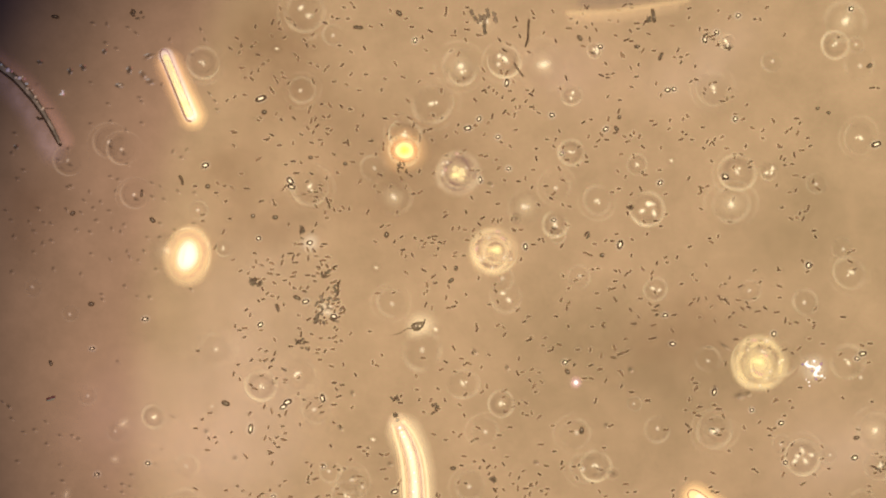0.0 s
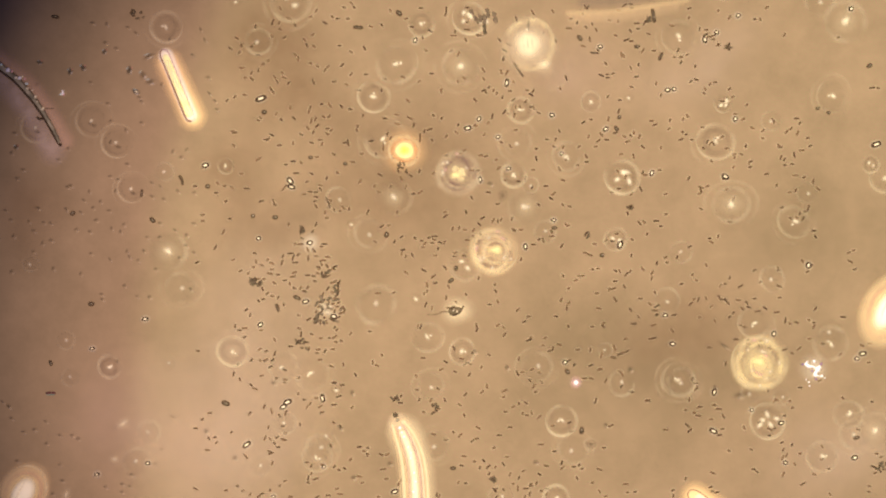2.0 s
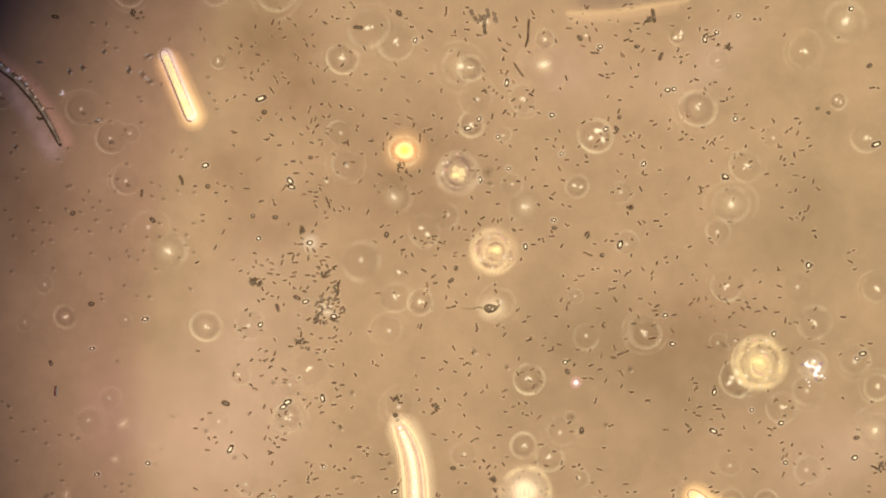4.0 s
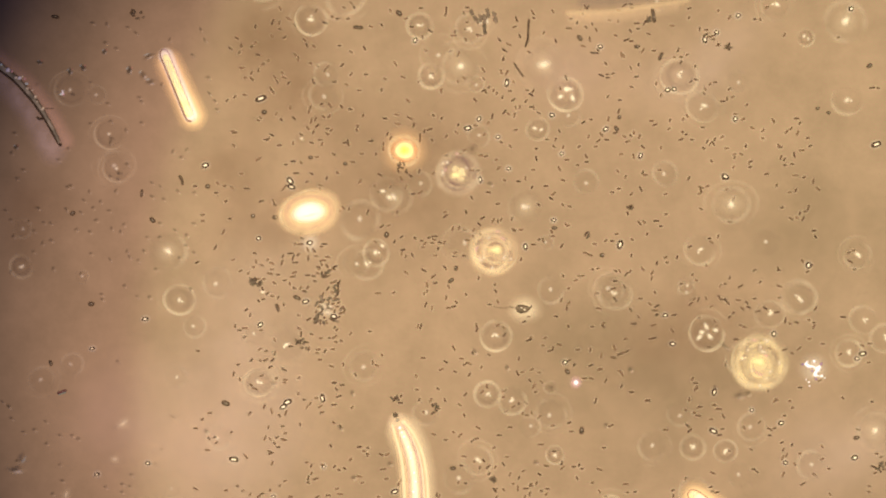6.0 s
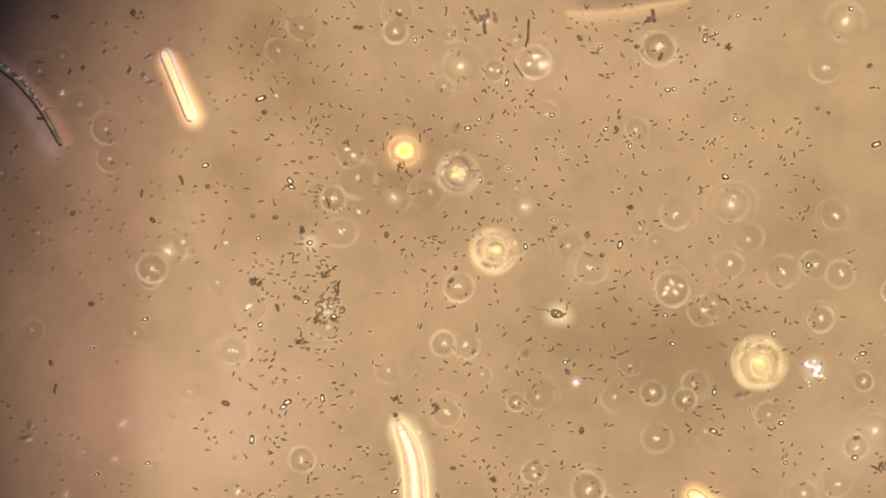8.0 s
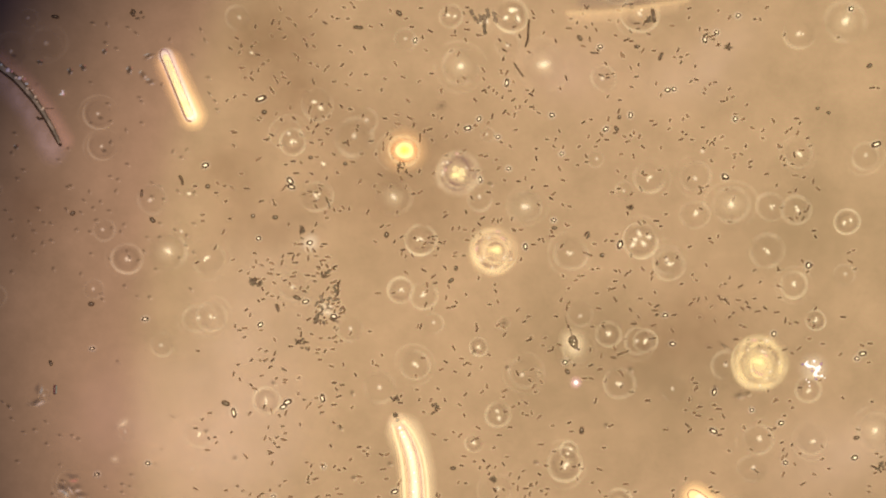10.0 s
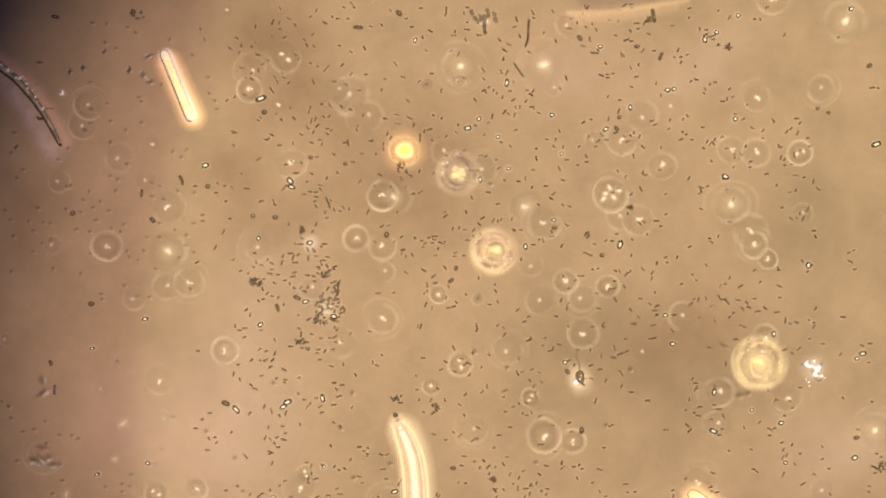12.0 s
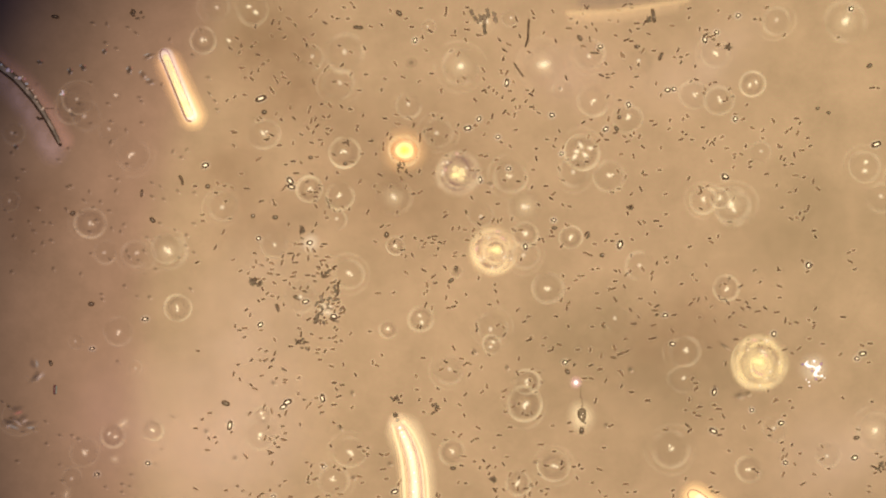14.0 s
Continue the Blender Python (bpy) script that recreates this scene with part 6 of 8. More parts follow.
def build_single_rods():
    single_rods(((-26.6, 68.0, -70), (-24.4, 75.3, -20), (-20.7, 75.8, -70), (-17.8, 80.7, -70), (-12.5, 78.0, 0), (-10.6, 75.2, 5), (-7.5, 81.6, 0), (-6.9, 71.7, -70), (-5.8, 67.3, -30), (-4.3, 73.8, -20), (0.9, 79.5, 60), (1.1, 81.0, 80), (3.6, 72.3, 0), (4.1, 73.6, 70), (7.1, 79.8, -70), (7.7, 70.8, -60), (8.2, 81.8, 0), (8.2, 74.3, 0), (8.2, 76.8, 0), (12.3, 72.3, 0), (19.2, 70.8, -40), (20.8, 67.3, -40), (22.3, 69.3, -20), (24.2, 75.2, 20), (24.9, 77.8, -70), (26.0, 72.1, -70), (-28.3, 53.7, 0), (-26.1, 59.1, 0), (-20.8, 53.9, 80), (-19.6, 57.6, -20),))
    single_rods(((-16.2, 62.8, -60), (-13.5, 58.2, -30), (-11.9, 50.3, -40), (-8.0, 56.8, 40), (-3.9, 59.4, 0), (-0.6, 53.5, -70), (2.8, 67.1, 30), (5.1, 56.8, -50), (5.2, 66.0, 60), (7.1, 58.0, -30), (10.8, 50.5, -45), (13.6, 60.7, -60), (13.8, 57.6, -60), (13.8, 53.7, 30), (14.5, 53.1, -50), (15.6, 54.8, 70), (17.1, 53.7, 70), (18.2, 52.7, 60), (19.7, 60.0, -70), (20.1, 51.4, 80), (20.5, 64.4, -70), (21.6, 59.7, 70), (22.7, 53.5, 0), (23.8, 50.5, 40), (28.1, 50.1, 60), (28.4, 53.7, 0), (-27.1, 45.2, 70), (-24.4, 36.6, 0), (-20.2, 35.6, 85), (-20.2, 34.0, 85),))
    single_rods(((-19.6, 44.2, -10), (-18.8, 39.0, 60), (-17.7, 37.5, 70), (-15.7, 45.5, 0), (-15.5, 42.3, -20), (-11.2, 44.3, -20), (-9.9, 42.0, 80), (-7.8, 38.5, 80), (-7.8, 37.0, 80), (-6.3, 39.9, 60), (-4.5, 40.5, 10), (-3.7, 36.9, -60), (-3.2, 45.3, -45), (-0.4, 44.3, 40), (1.1, 38.2, 60), (4.6, 39.5, -30), (5.1, 42.0, 60), (7.4, 33.5, 40), (11.0, 41.7, 0), (14.1, 38.8, 40), (15.3, 42.7, 60), (16.7, 44.9, 85), (19.7, 36.2, -40), (20.8, 46.4, 60), (22.2, 45.7, -40), (22.7, 34.9, -60), (24.2, 45.3, 80), (24.6, 47.9, -70), (24.6, 40.3, 0), (26.0, 48.1, 80),))
    single_rods(((-28.1, 22.9, 60), (-27.4, 32.3, 5), (-23.1, 21.4, 40), (-22.7, 32.1, 85), (-21.6, 19.3, -20), (-21.3, 25.1, -25), (-17.7, 21.1, 70), (-15.1, 26.3, -60), (-14.1, 23.9, -70), (-12.6, 21.1, 70), (-11.0, 24.8, -30), (-10.1, 18.7, 0), (-8.0, 26.3, 70), (-7.7, 19.2, 40), (-3.2, 25.7, 40), (1.1, 31.7, 0), (6.1, 32.3, 0), (9.7, 26.6, 0), (9.8, 17.3, -50), (11.9, 26.6, 0), (12.8, 31.7, 0), (14.5, 31.4, 20), (15.4, 19.2, 0), (18.1, 30.2, 10), (18.8, 27.4, 50), (20.8, 23.3, -20), (25.5, 22.9, 0), (27.9, 24.0, 85), (-25.5, 12.5, 60), (-22.9, 2.5, -40),))
    single_rods(((-20.7, 7.7, 30), (-18.4, 8.0, 10), (-16.4, 2.5, 60), (-15.5, 12.5, 80), (-14.0, 4.1, 30), (-14.0, -1.6, 80), (-13.6, -0.3, 20), (-9.5, 3.7, -50), (-7.1, 2.8, 0), (-6.8, 0.6, 0), (-6.2, 1.9, 40), (-4.7, 3.9, 20), (-3.6, 2.1, 0), (-3.0, 3.2, -30), (-2.8, 4.3, -10), (-1.7, 0.2, 80), (-1.0, 2.2, -20), (0.4, 2.2, 60), (0.7, 12.5, 10), (0.9, 11.2, 30), (3.3, 6.9, 70), (4.1, -1.3, 20), (5.4, 7.1, 80), (7.4, 6.5, 0), (7.8, 12.5, -80), (8.2, 3.0, 0), (10.3, 6.3, 50), (10.3, 4.3, -50), (12.3, 8.4, -50), (12.7, 5.1, -50),))
    single_rods(((13.4, 10.5, 30), (17.0, 9.7, 70), (18.6, 15.3, 10), (18.6, 9.5, 85), (19.7, 9.9, 60), (23.4, 10.3, 80), (23.8, 6.7, -30), (24.2, 6.2, 0), (26.4, 6.5, 0), (-22.0, -15.0, 0), (-16.7, -14.8, 20), (-12.6, -2.5, 70), (-12.5, -8.0, -30), (-10.4, -2.0, -60), (-6.5, -7.2, -20), (-6.4, -15.2, 70), (-5.9, -18.9, 60), (-5.4, -12.1, -80), (-5.4, -14.3, 60), (-3.3, -9.3, 40), (-2.7, -2.2, 0), (-2.6, -11.5, 10), (0.7, -6.3, -60), (1.1, -16.5, 70), (1.9, -12.7, -70), (3.9, -2.5, 0), (4.5, -18.0, -50), (7.1, -2.2, 0), (7.8, -15.4, -80), (12.1, -9.8, 60),))
    single_rods(((15.8, -18.8, -10), (17.6, -12.1, 60), (17.9, -14.3, -60), (18.6, -17.8, -70), (21.2, -2.5, 60), (26.4, -3.5, 80), (-24.8, -27.9, 0), (-20.7, -35.9, -70), (-8.5, -26.2, 70), (-7.5, -26.2, 70), (-3.7, -19.9, 85), (1.9, -19.9, 10), (3.6, -19.5, 20), (3.6, -33.5, -60), (10.0, -35.2, -45), (11.3, -25.8, -80), (11.5, -27.3, 60), (15.6, -35.8, -30), (18.6, -25.8, 30), (20.5, -26.6, -40), (20.8, -29.0, 60), (25.3, -20.6, 50), (27.5, -24.6, 20), (-23.7, -38.5, 80), (-22.4, -39.4, -20), (-16.4, -50.8, 60), (-15.7, -50.5, -20), (-14.4, -52.1, 0), (-14.2, -49.7, 50), (-9.1, -43.0, -70),))
    single_rods(((-8.8, -47.6, 0), (-8.0, -51.0, 60), (-6.7, -36.9, 0), (-4.1, -51.2, 60), (-1.7, -47.3, -30), (-0.6, -40.8, 20), (0.6, -51.2, -80), (0.9, -38.2, -30), (4.1, -41.5, -20), (5.6, -52.7, -40), (6.3, -37.1, 0), (7.4, -39.1, 40), (7.6, -49.2, 50), (8.8, -38.7, -30), (8.9, -42.6, 60), (13.0, -40.0, 80), (13.2, -48.4, 40), (14.9, -46.4, -70), (20.5, -50.1, 10), (20.8, -48.0, 20), (25.3, -42.1, -60), (25.7, -37.1, 80), (25.7, -52.3, 60), (26.9, -41.7, 0), (28.1, -52.1, -40), (-28.3, -67.0, 10), (-26.6, -68.5, 10), (-25.5, -67.3, 0), (-25.5, -69.6, 70), (-21.0, -69.6, -30),))
    single_rods(((-18.7, -69.6, 40), (-6.5, -55.3, -20), (-3.2, -62.7, -30), (-1.5, -54.2, 20), (0.9, -64.6, 0), (3.6, -62.0, -30), (5.8, -63.1, 50), (7.1, -70.2, 0), (7.2, -56.4, -70), (9.9, -65.0, 50), (11.3, -64.2, 0), (11.9, -60.5, -30), (17.3, -67.3, 10), (19.0, -63.1, 0), (21.2, -55.1, 5), (21.6, -70.4, 0), (22.7, -60.3, 0), (23.8, -53.4, 30), (27.0, -55.7, -80), (28.5, -56.3, 0), (-28.3, -77.0, 0), (-27.4, -79.1, 10), (-21.8, -83.9, 0), (-20.3, -74.6, 0), (-19.2, -77.8, 0), (-15.1, -79.6, 70), (-14.4, -78.7, 60), (-2.1, -83.2, 80), (-1.3, -83.6, 60), (5.2, -79.0, 60),))
    single_rods(((6.3, -73.3, 0), (7.7, -79.3, -20), (10.6, -72.0, 60), (12.5, -74.0, 60), (13.8, -71.7, -60), (15.3, -73.7, 40), (15.6, -76.1, 60), (17.5, -81.7, -60), (17.7, -73.9, 60), (18.1, -81.3, 60), (18.2, -83.9, 60), (20.5, -72.9, -50), (20.5, -81.5, -50), (22.7, -76.3, 60), (23.8, -79.5, 0), (25.3, -81.0, 85), (25.7, -77.5, 60), (27.2, -75.2, 30), (27.7, -83.8, 70), (28.1, -81.1, 10),))


def build_clump_rods():
    """Rods crowding round the dense clump."""
    single_rods(((-40.7, -15.6, 80), (-40.2, -17.2, 75), (-38.3, -16.5, 5), (-36.6, -16.7, 0), (-37.3, -18.6, 20), (-38.9, -18.9, 60), (-39.6, -20.5, 50), (-35.9, -19.5, 10), (-42.1, -19.5, 55), (-42.9, -21.2, 60), (-43.4, -23.5, 45), (-42.7, -24.7, 40), (-41.5, -24.7, 80), (-40.2, -23.3, 10), (-37.7, -23.9, -30), (-34.4, -19.9, 50), (-33.4, -21.1, 60), (-34.8, -21.8, 20), (-36.4, -10.9, 75), (-35.8, -12.0, 60), (-35.5, -13.3, 80)))
    single_rods(((-35.3, -14.4, 70), (-37.2, -11.3, 20), (-40.2, -3.8, -30), (-41.1, -5.2, -60), (-41.9, -6.7, 10), (-38.3, -7.1, -20), (-39.6, -8.4, 20), (-40.6, -9.1, -40), (-38.7, -9.0, 30), (-36.7, -6.1, 30), (-39.1, -2.7, 10), (-41.0, -21.1, 30), (-38.7, -17.6, -50), (-41.5, -18.0, -20), (-39.4, -24.7, -70), (-42.3, -22.6, -60), (-36.7, -21.1, 70), (-35.4, -18.2, 40), (-36.0, -15.7, 30), (-37.5, -14.7, -40), (-39.0, -13.4, 60)))


def build_stray_rods():
    """Rods lying singly between the others."""
    single_rods(((-42.3, -34.0, 0), (-37.4, -34.0, -15), (-40.0, -34.6, 60), (-48.8, -43.6, 45), (-36.9, -45.3, 0), (-23.8, -38.4, 80), (-36.9, -52.7, 10), (-37.8, -39.7, -20), (-26.7, -68.4, -15), (-25.6, -69.4, -30), (-18.9, -69.5, 25), (-40.8, -73.0, 10), (-53.8, -64.7, 0), (20.4, 64.4, 80), (13.5, 60.8, -60), (19.7, 60.0, 70), (23.9, 56.6, -60), (-0.5, 53.6, 80), (-3.3, 45.3, -40), (-31.4, 47.3, 5), (-15.4, 42.4, -15), (10.8, 41.9, 10), (24.3, 45.5, 80), (12.1, 72.4, 0), (64.6, 39.5, 70), (66.5, 38.0, 70)))
    single_rods(((73.8, 34.4, 80), (102.5, 34.9, 70), (101.7, 44.0, -20), (94.4, 37.8, 20), (111.9, 43.5, -30), (98.4, 27.8, 60), (59.6, 20.4, 10), (98.4, 17.1, 60), (45.7, -34.1, 5), (50.0, -34.0, 80), (58.0, -33.4, -70), (53.2, -40.7, 0), (51.7, -51.4, 80), (69.3, -51.2, 5), (48.0, -43.8, 0), (85.6, -45.4, 0), (85.7, -47.3, 10), (83.4, -51.1, 70), (87.0, -53.4, 0), (85.0, -55.5, -45), (86.4, -56.4, -15), (91.7, -52.8, 0), (83.5, -61.4, 40), (101.9, -60.4, -60), (95.8, -38.7, 80), (110.7, -33.6, -60)))


def build_outer_rods():
    bm = bmesh.new()
    outer_rods(bm, ((-72.0, 68.0, -40), (-69.8, 71.4, -30), (-68.3, 68.9, -85), (-64.8, 68.6, 50), (-63.5, 69.9, 30), (-63.5, 75.3, 80), (-57.9, 72.1, -50), (-57.7, 76.8, 70), (-55.5, 76.6, 70), (-55.1, 81.5, -60), (-55.1, 74.5, -20), (-53.6, 71.7, 40), (-52.1, 78.0, -30), (-50.1, 75.8, -50), (-46.9, 70.8, -60), (-46.1, 69.1, -70), (-44.9, 78.6, 10), (-44.1, 72.6, 40), (-43.7, 68.6, -50), (-42.9, 80.7, 60), (-40.0, 76.6, -20), (-37.4, 78.6, -50), (-35.7, 78.0, 0), (-35.0, 68.9, 0), (-33.5, 81.8, -20), (-32.2, 78.0, 0), (-31.1, 83.3, -50), (-30.1, 81.9, -50), (30.4, 80.1, -60), (30.7, 78.2, -30),))
    outer_rods(bm, ((34.1, 73.2, 60), (37.2, 80.5, -60), (38.2, 70.5, -75), (42.6, 74.7, 0), (43.3, 78.0, 0), (45.4, 76.6, 70), (47.3, 79.7, 80), (47.5, 68.7, -20), (48.2, 82.1, -70), (48.4, 75.1, -40), (49.0, 81.8, 60), (49.7, 71.0, -80), (50.5, 76.2, -80), (51.9, 74.2, -60), (52.5, 67.3, -50), (56.4, 77.5, -20), (58.4, 72.3, -30), (59.3, 77.2, 80), (59.5, 80.8, -10), (61.4, 82.5, 40), (62.1, 70.8, 20), (63.5, 73.8, -60), (63.6, 82.9, 0), (63.8, 70.4, 0), (64.0, 81.5, 0), (65.6, 76.4, 0), (66.1, 74.6, 0), (66.2, 68.4, 40), (68.3, 76.6, 60), (69.2, 78.0, 80),))
    outer_rods(bm, ((69.6, 72.8, -20), (77.6, 75.6, -10), (79.6, 67.3, 60), (83.3, 78.3, 60), (83.4, 81.5, 20), (86.9, 74.5, 80), (88.9, 72.6, 30), (89.1, 74.2, 0), (90.3, 71.9, 0), (91.5, 71.0, 0), (91.7, 72.3, 20), (92.9, 69.1, 60), (93.2, 80.7, 80), (93.5, 69.1, 60), (97.0, 78.4, 60), (105.5, 77.8, 0), (107.4, 77.7, -70), (109.6, 81.8, 30), (115.6, 72.5, 60), (133.8, 71.6, 30), (-73.1, 50.3, 40), (-70.4, 51.6, 40), (-69.0, 66.5, 60), (-68.1, 61.4, 0), (-67.2, 52.2, -10), (-67.0, 58.0, 0), (-64.8, 59.7, 60), (-64.7, 57.6, -40), (-62.7, 65.8, -5), (-62.5, 60.6, 70),))
    outer_rods(bm, ((-61.0, 62.6, 20), (-59.2, 63.8, 20), (-58.3, 54.2, -60), (-57.5, 53.0, -50), (-57.1, 58.3, -50), (-56.2, 56.8, -60), (-54.5, 59.7, -40), (-53.8, 58.0, -30), (-52.3, 56.2, 50), (-50.1, 65.8, -40), (-49.0, 64.4, 80), (-44.9, 62.9, -20), (-43.9, 56.7, -70), (-42.5, 61.9, -30), (-39.9, 60.6, 60), (-38.9, 61.7, 50), (-36.8, 56.7, 10), (-34.2, 62.3, 40), (-32.6, 55.7, -40), (-31.1, 66.7, -30), (-31.1, 59.2, 40), (29.2, 66.7, -30), (29.8, 52.2, -30), (30.5, 53.5, 60), (39.7, 54.4, -80), (41.7, 58.0, -70), (51.2, 66.3, -10), (53.6, 58.8, -20), (55.1, 62.8, -50), (55.7, 59.1, 0),))
    outer_rods(bm, ((55.8, 58.0, 0), (55.8, 51.6, 60), (57.5, 59.4, 20), (59.8, 50.4, 0), (60.4, 65.8, -80), (61.2, 65.4, -80), (63.6, 61.3, -60), (63.8, 54.8, 0), (65.5, 58.3, 0), (66.2, 62.4, 80), (67.6, 67.1, 60), (71.3, 67.1, 0), (72.2, 56.1, 80), (73.8, 52.0, 80), (78.3, 64.9, 0), (80.6, 65.0, 0), (80.6, 63.2, 60), (82.7, 65.8, 30), (83.9, 56.7, 40), (85.4, 61.9, 70), (85.8, 57.3, -15), (88.4, 52.7, -50), (88.8, 54.2, -60), (90.4, 55.9, 60), (92.1, 56.5, 0), (94.6, 50.0, 0), (96.2, 50.9, 80), (97.0, 54.2, 40), (98.1, 51.5, 10), (145.3, 54.6, 10),))
    outer_rods(bm, ((147.3, 54.5, -10), (-71.3, 39.9, 0), (-70.8, 35.1, -50), (-70.5, 39.3, 10), (-62.6, 43.6, -20), (-61.8, 44.4, -40), (-60.1, 37.1, 10), (-59.1, 37.3, 60), (-57.9, 38.6, -30), (-56.4, 45.8, 60), (-55.4, 35.1, 5), (-54.8, 43.8, -40), (-51.7, 47.9, 80), (-50.7, 35.9, 80), (-50.4, 44.2, -50), (-48.0, 38.8, -30), (-45.8, 41.0, -50), (-45.4, 46.6, 80), (-44.9, 47.9, 80), (-44.6, 43.4, 80), (-44.5, 36.0, -20), (-43.9, 39.5, 70), (-43.2, 44.0, 70), (-42.6, 41.7, 45), (-41.5, 37.0, 0), (-41.1, 49.0, 10), (-41.0, 35.6, 60), (-40.4, 44.8, -50), (-39.1, 40.8, 10),))
    outer_rods(bm, ((-39.1, 39.0, -30), (-38.5, 44.9, 50), (-38.3, 48.7, -60), (-37.8, 40.2, 45), (-34.4, 48.3, -50), (-33.2, 36.0, 10), (-32.2, 36.2, -80), (-32.1, 35.3, -50), (-31.3, 47.2, 0), (-29.2, 40.3, -60), (-28.9, 41.6, 80), (29.9, 48.1, 0), (30.7, 47.9, -80), (31.6, 34.0, 0), (32.4, 46.1, -30), (35.2, 37.1, -10), (37.6, 34.7, -40), (38.1, 37.1, 70), (39.4, 39.9, -70), (40.7, 34.5, 70), (46.1, 34.7, 40), (47.6, 42.9, 30), (49.3, 38.1, 80), (50.1, 43.8, 0), (51.7, 34.7, 20), (52.5, 36.6, 40), (53.6, 38.8, -50), (55.4, 37.0, 0), (56.0, 44.0, 80), (58.4, 39.4, 20),))
    outer_rods(bm, ((59.5, 46.6, 70), (61.4, 38.1, -40), (62.5, 36.4, 20), (63.5, 38.4, -60), (64.7, 39.4, -80), (66.5, 38.2, 80), (67.7, 34.5, -40), (70.7, 43.4, 0), (71.8, 42.1, 20), (76.5, 40.7, 40), (76.9, 43.6, 70), (80.6, 37.1, 20), (81.1, 39.6, -30), (81.3, 44.0, 50), (82.4, 38.8, 0), (82.7, 45.1, -60), (84.3, 37.0, 0), (88.0, 41.2, 0), (88.2, 34.1, -50), (89.5, 36.4, 60), (90.5, 35.6, 60), (91.5, 35.8, -60), (92.0, 37.1, 70), (94.3, 37.9, 40), (96.1, 34.1, 0), (99.0, 45.7, 0), (101.6, 44.0, 40), (102.5, 34.7, 75), (102.9, 48.8, 50), (104.8, 41.0, -20),))
    outer_rods(bm, ((108.3, 37.5, -20), (108.3, 40.1, 50), (111.8, 43.4, -60), (113.7, 35.1, -50), (114.1, 34.5, 0), (116.3, 39.7, 50), (117.8, 40.8, 40), (119.7, 44.2, 0), (120.0, 39.2, 70), (120.8, 42.6, 60), (121.5, 33.4, 0), (123.5, 37.6, 20), (124.3, 34.9, 20), (-83.9, 21.3, 0),))
    outer_rods(bm, ((-76.8, 19.0, 0), (-76.3, 22.2, -50), (-73.9, 21.4, 0), (-73.5, 16.2, 30), (-71.4, 20.8, -40), (-68.2, 25.5, 0), (-66.4, 20.5, 0), (-62.6, 30.4, 30), (-61.5, 16.2, 20), (-57.4, 16.2, -70), (-54.2, 20.2, 60), (-53.3, 21.3, 60), (-53.2, 28.6, 0), (-50.8, 29.7, 0), (-49.7, 25.7, 0), (-48.0, 29.2, -50), (-47.1, 18.5, 10), (-46.0, 22.8, 30), (-45.0, 19.4, 0), (-44.5, 25.5, -30), (-43.4, 16.2, 20), (-43.0, 19.2, 0), (-42.9, 17.7, -10), (-42.6, 31.2, 0), (-41.5, 21.6, -20), (-41.5, 20.3, -60), (-39.3, 24.0, 70), (-39.3, 16.6, -70), (-38.0, 16.4, -50), (-37.0, 32.1, -20),))
    outer_rods(bm, ((-35.7, 25.9, -50), (-30.7, 29.5, -10), (30.1, 20.9, 60), (30.5, 26.8, 0), (31.6, 30.6, -80), (34.8, 21.3, 0), (36.6, 17.1, -30), (37.4, 18.7, 40), (39.4, 27.2, -60), (40.6, 23.3, -20), (42.0, 30.2, 0), (45.6, 28.4, 0), (48.5, 31.4, -60), (48.7, 29.5, 0), (57.3, 19.2, 0), (59.2, 26.3, -60), (59.5, 20.5, 0), (60.3, 32.1, 0), (61.8, 24.4, 70), (63.8, 18.6, 40), (64.5, 31.4, -80), (67.0, 20.3, -60), (67.6, 25.9, 60), (68.5, 25.1, 0), (73.3, 26.8, 0), (75.4, 18.6, 20), (83.2, 23.9, 60), (86.9, 18.8, 20), (87.3, 20.9, -20), (87.3, 19.9, -70),))
    outer_rods(bm, ((89.5, 21.3, 20), (90.9, 29.8, -50), (95.1, 23.7, 0), (96.1, 20.2, 30), (98.4, 17.0, 60), (98.7, 32.1, 0), (98.7, 31.0, 80), (101.0, 32.1, -30), (103.7, 29.2, 60), (104.0, 27.8, 20), (104.2, 29.7, 10), (109.6, 25.4, 10), (113.0, 21.6, 60), (114.4, 31.0, 70), (115.6, 30.4, 50), (115.8, 28.4, 0), (117.4, 19.2, 0), (118.2, 28.8, 0), (118.9, 31.9, -80), (119.3, 24.9, 0), (119.4, 19.8, 60), (122.3, 24.3, 20), (125.4, 22.9, 80), (126.9, 20.4, -40),))
    outer_rods(bm, ((-81.4, 11.6, 10), (-81.3, 9.5, 10), (-77.1, 0.6, 60), (-74.3, 5.8, 60), (-72.2, 10.3, 0), (-63.7, -1.4, 0),))
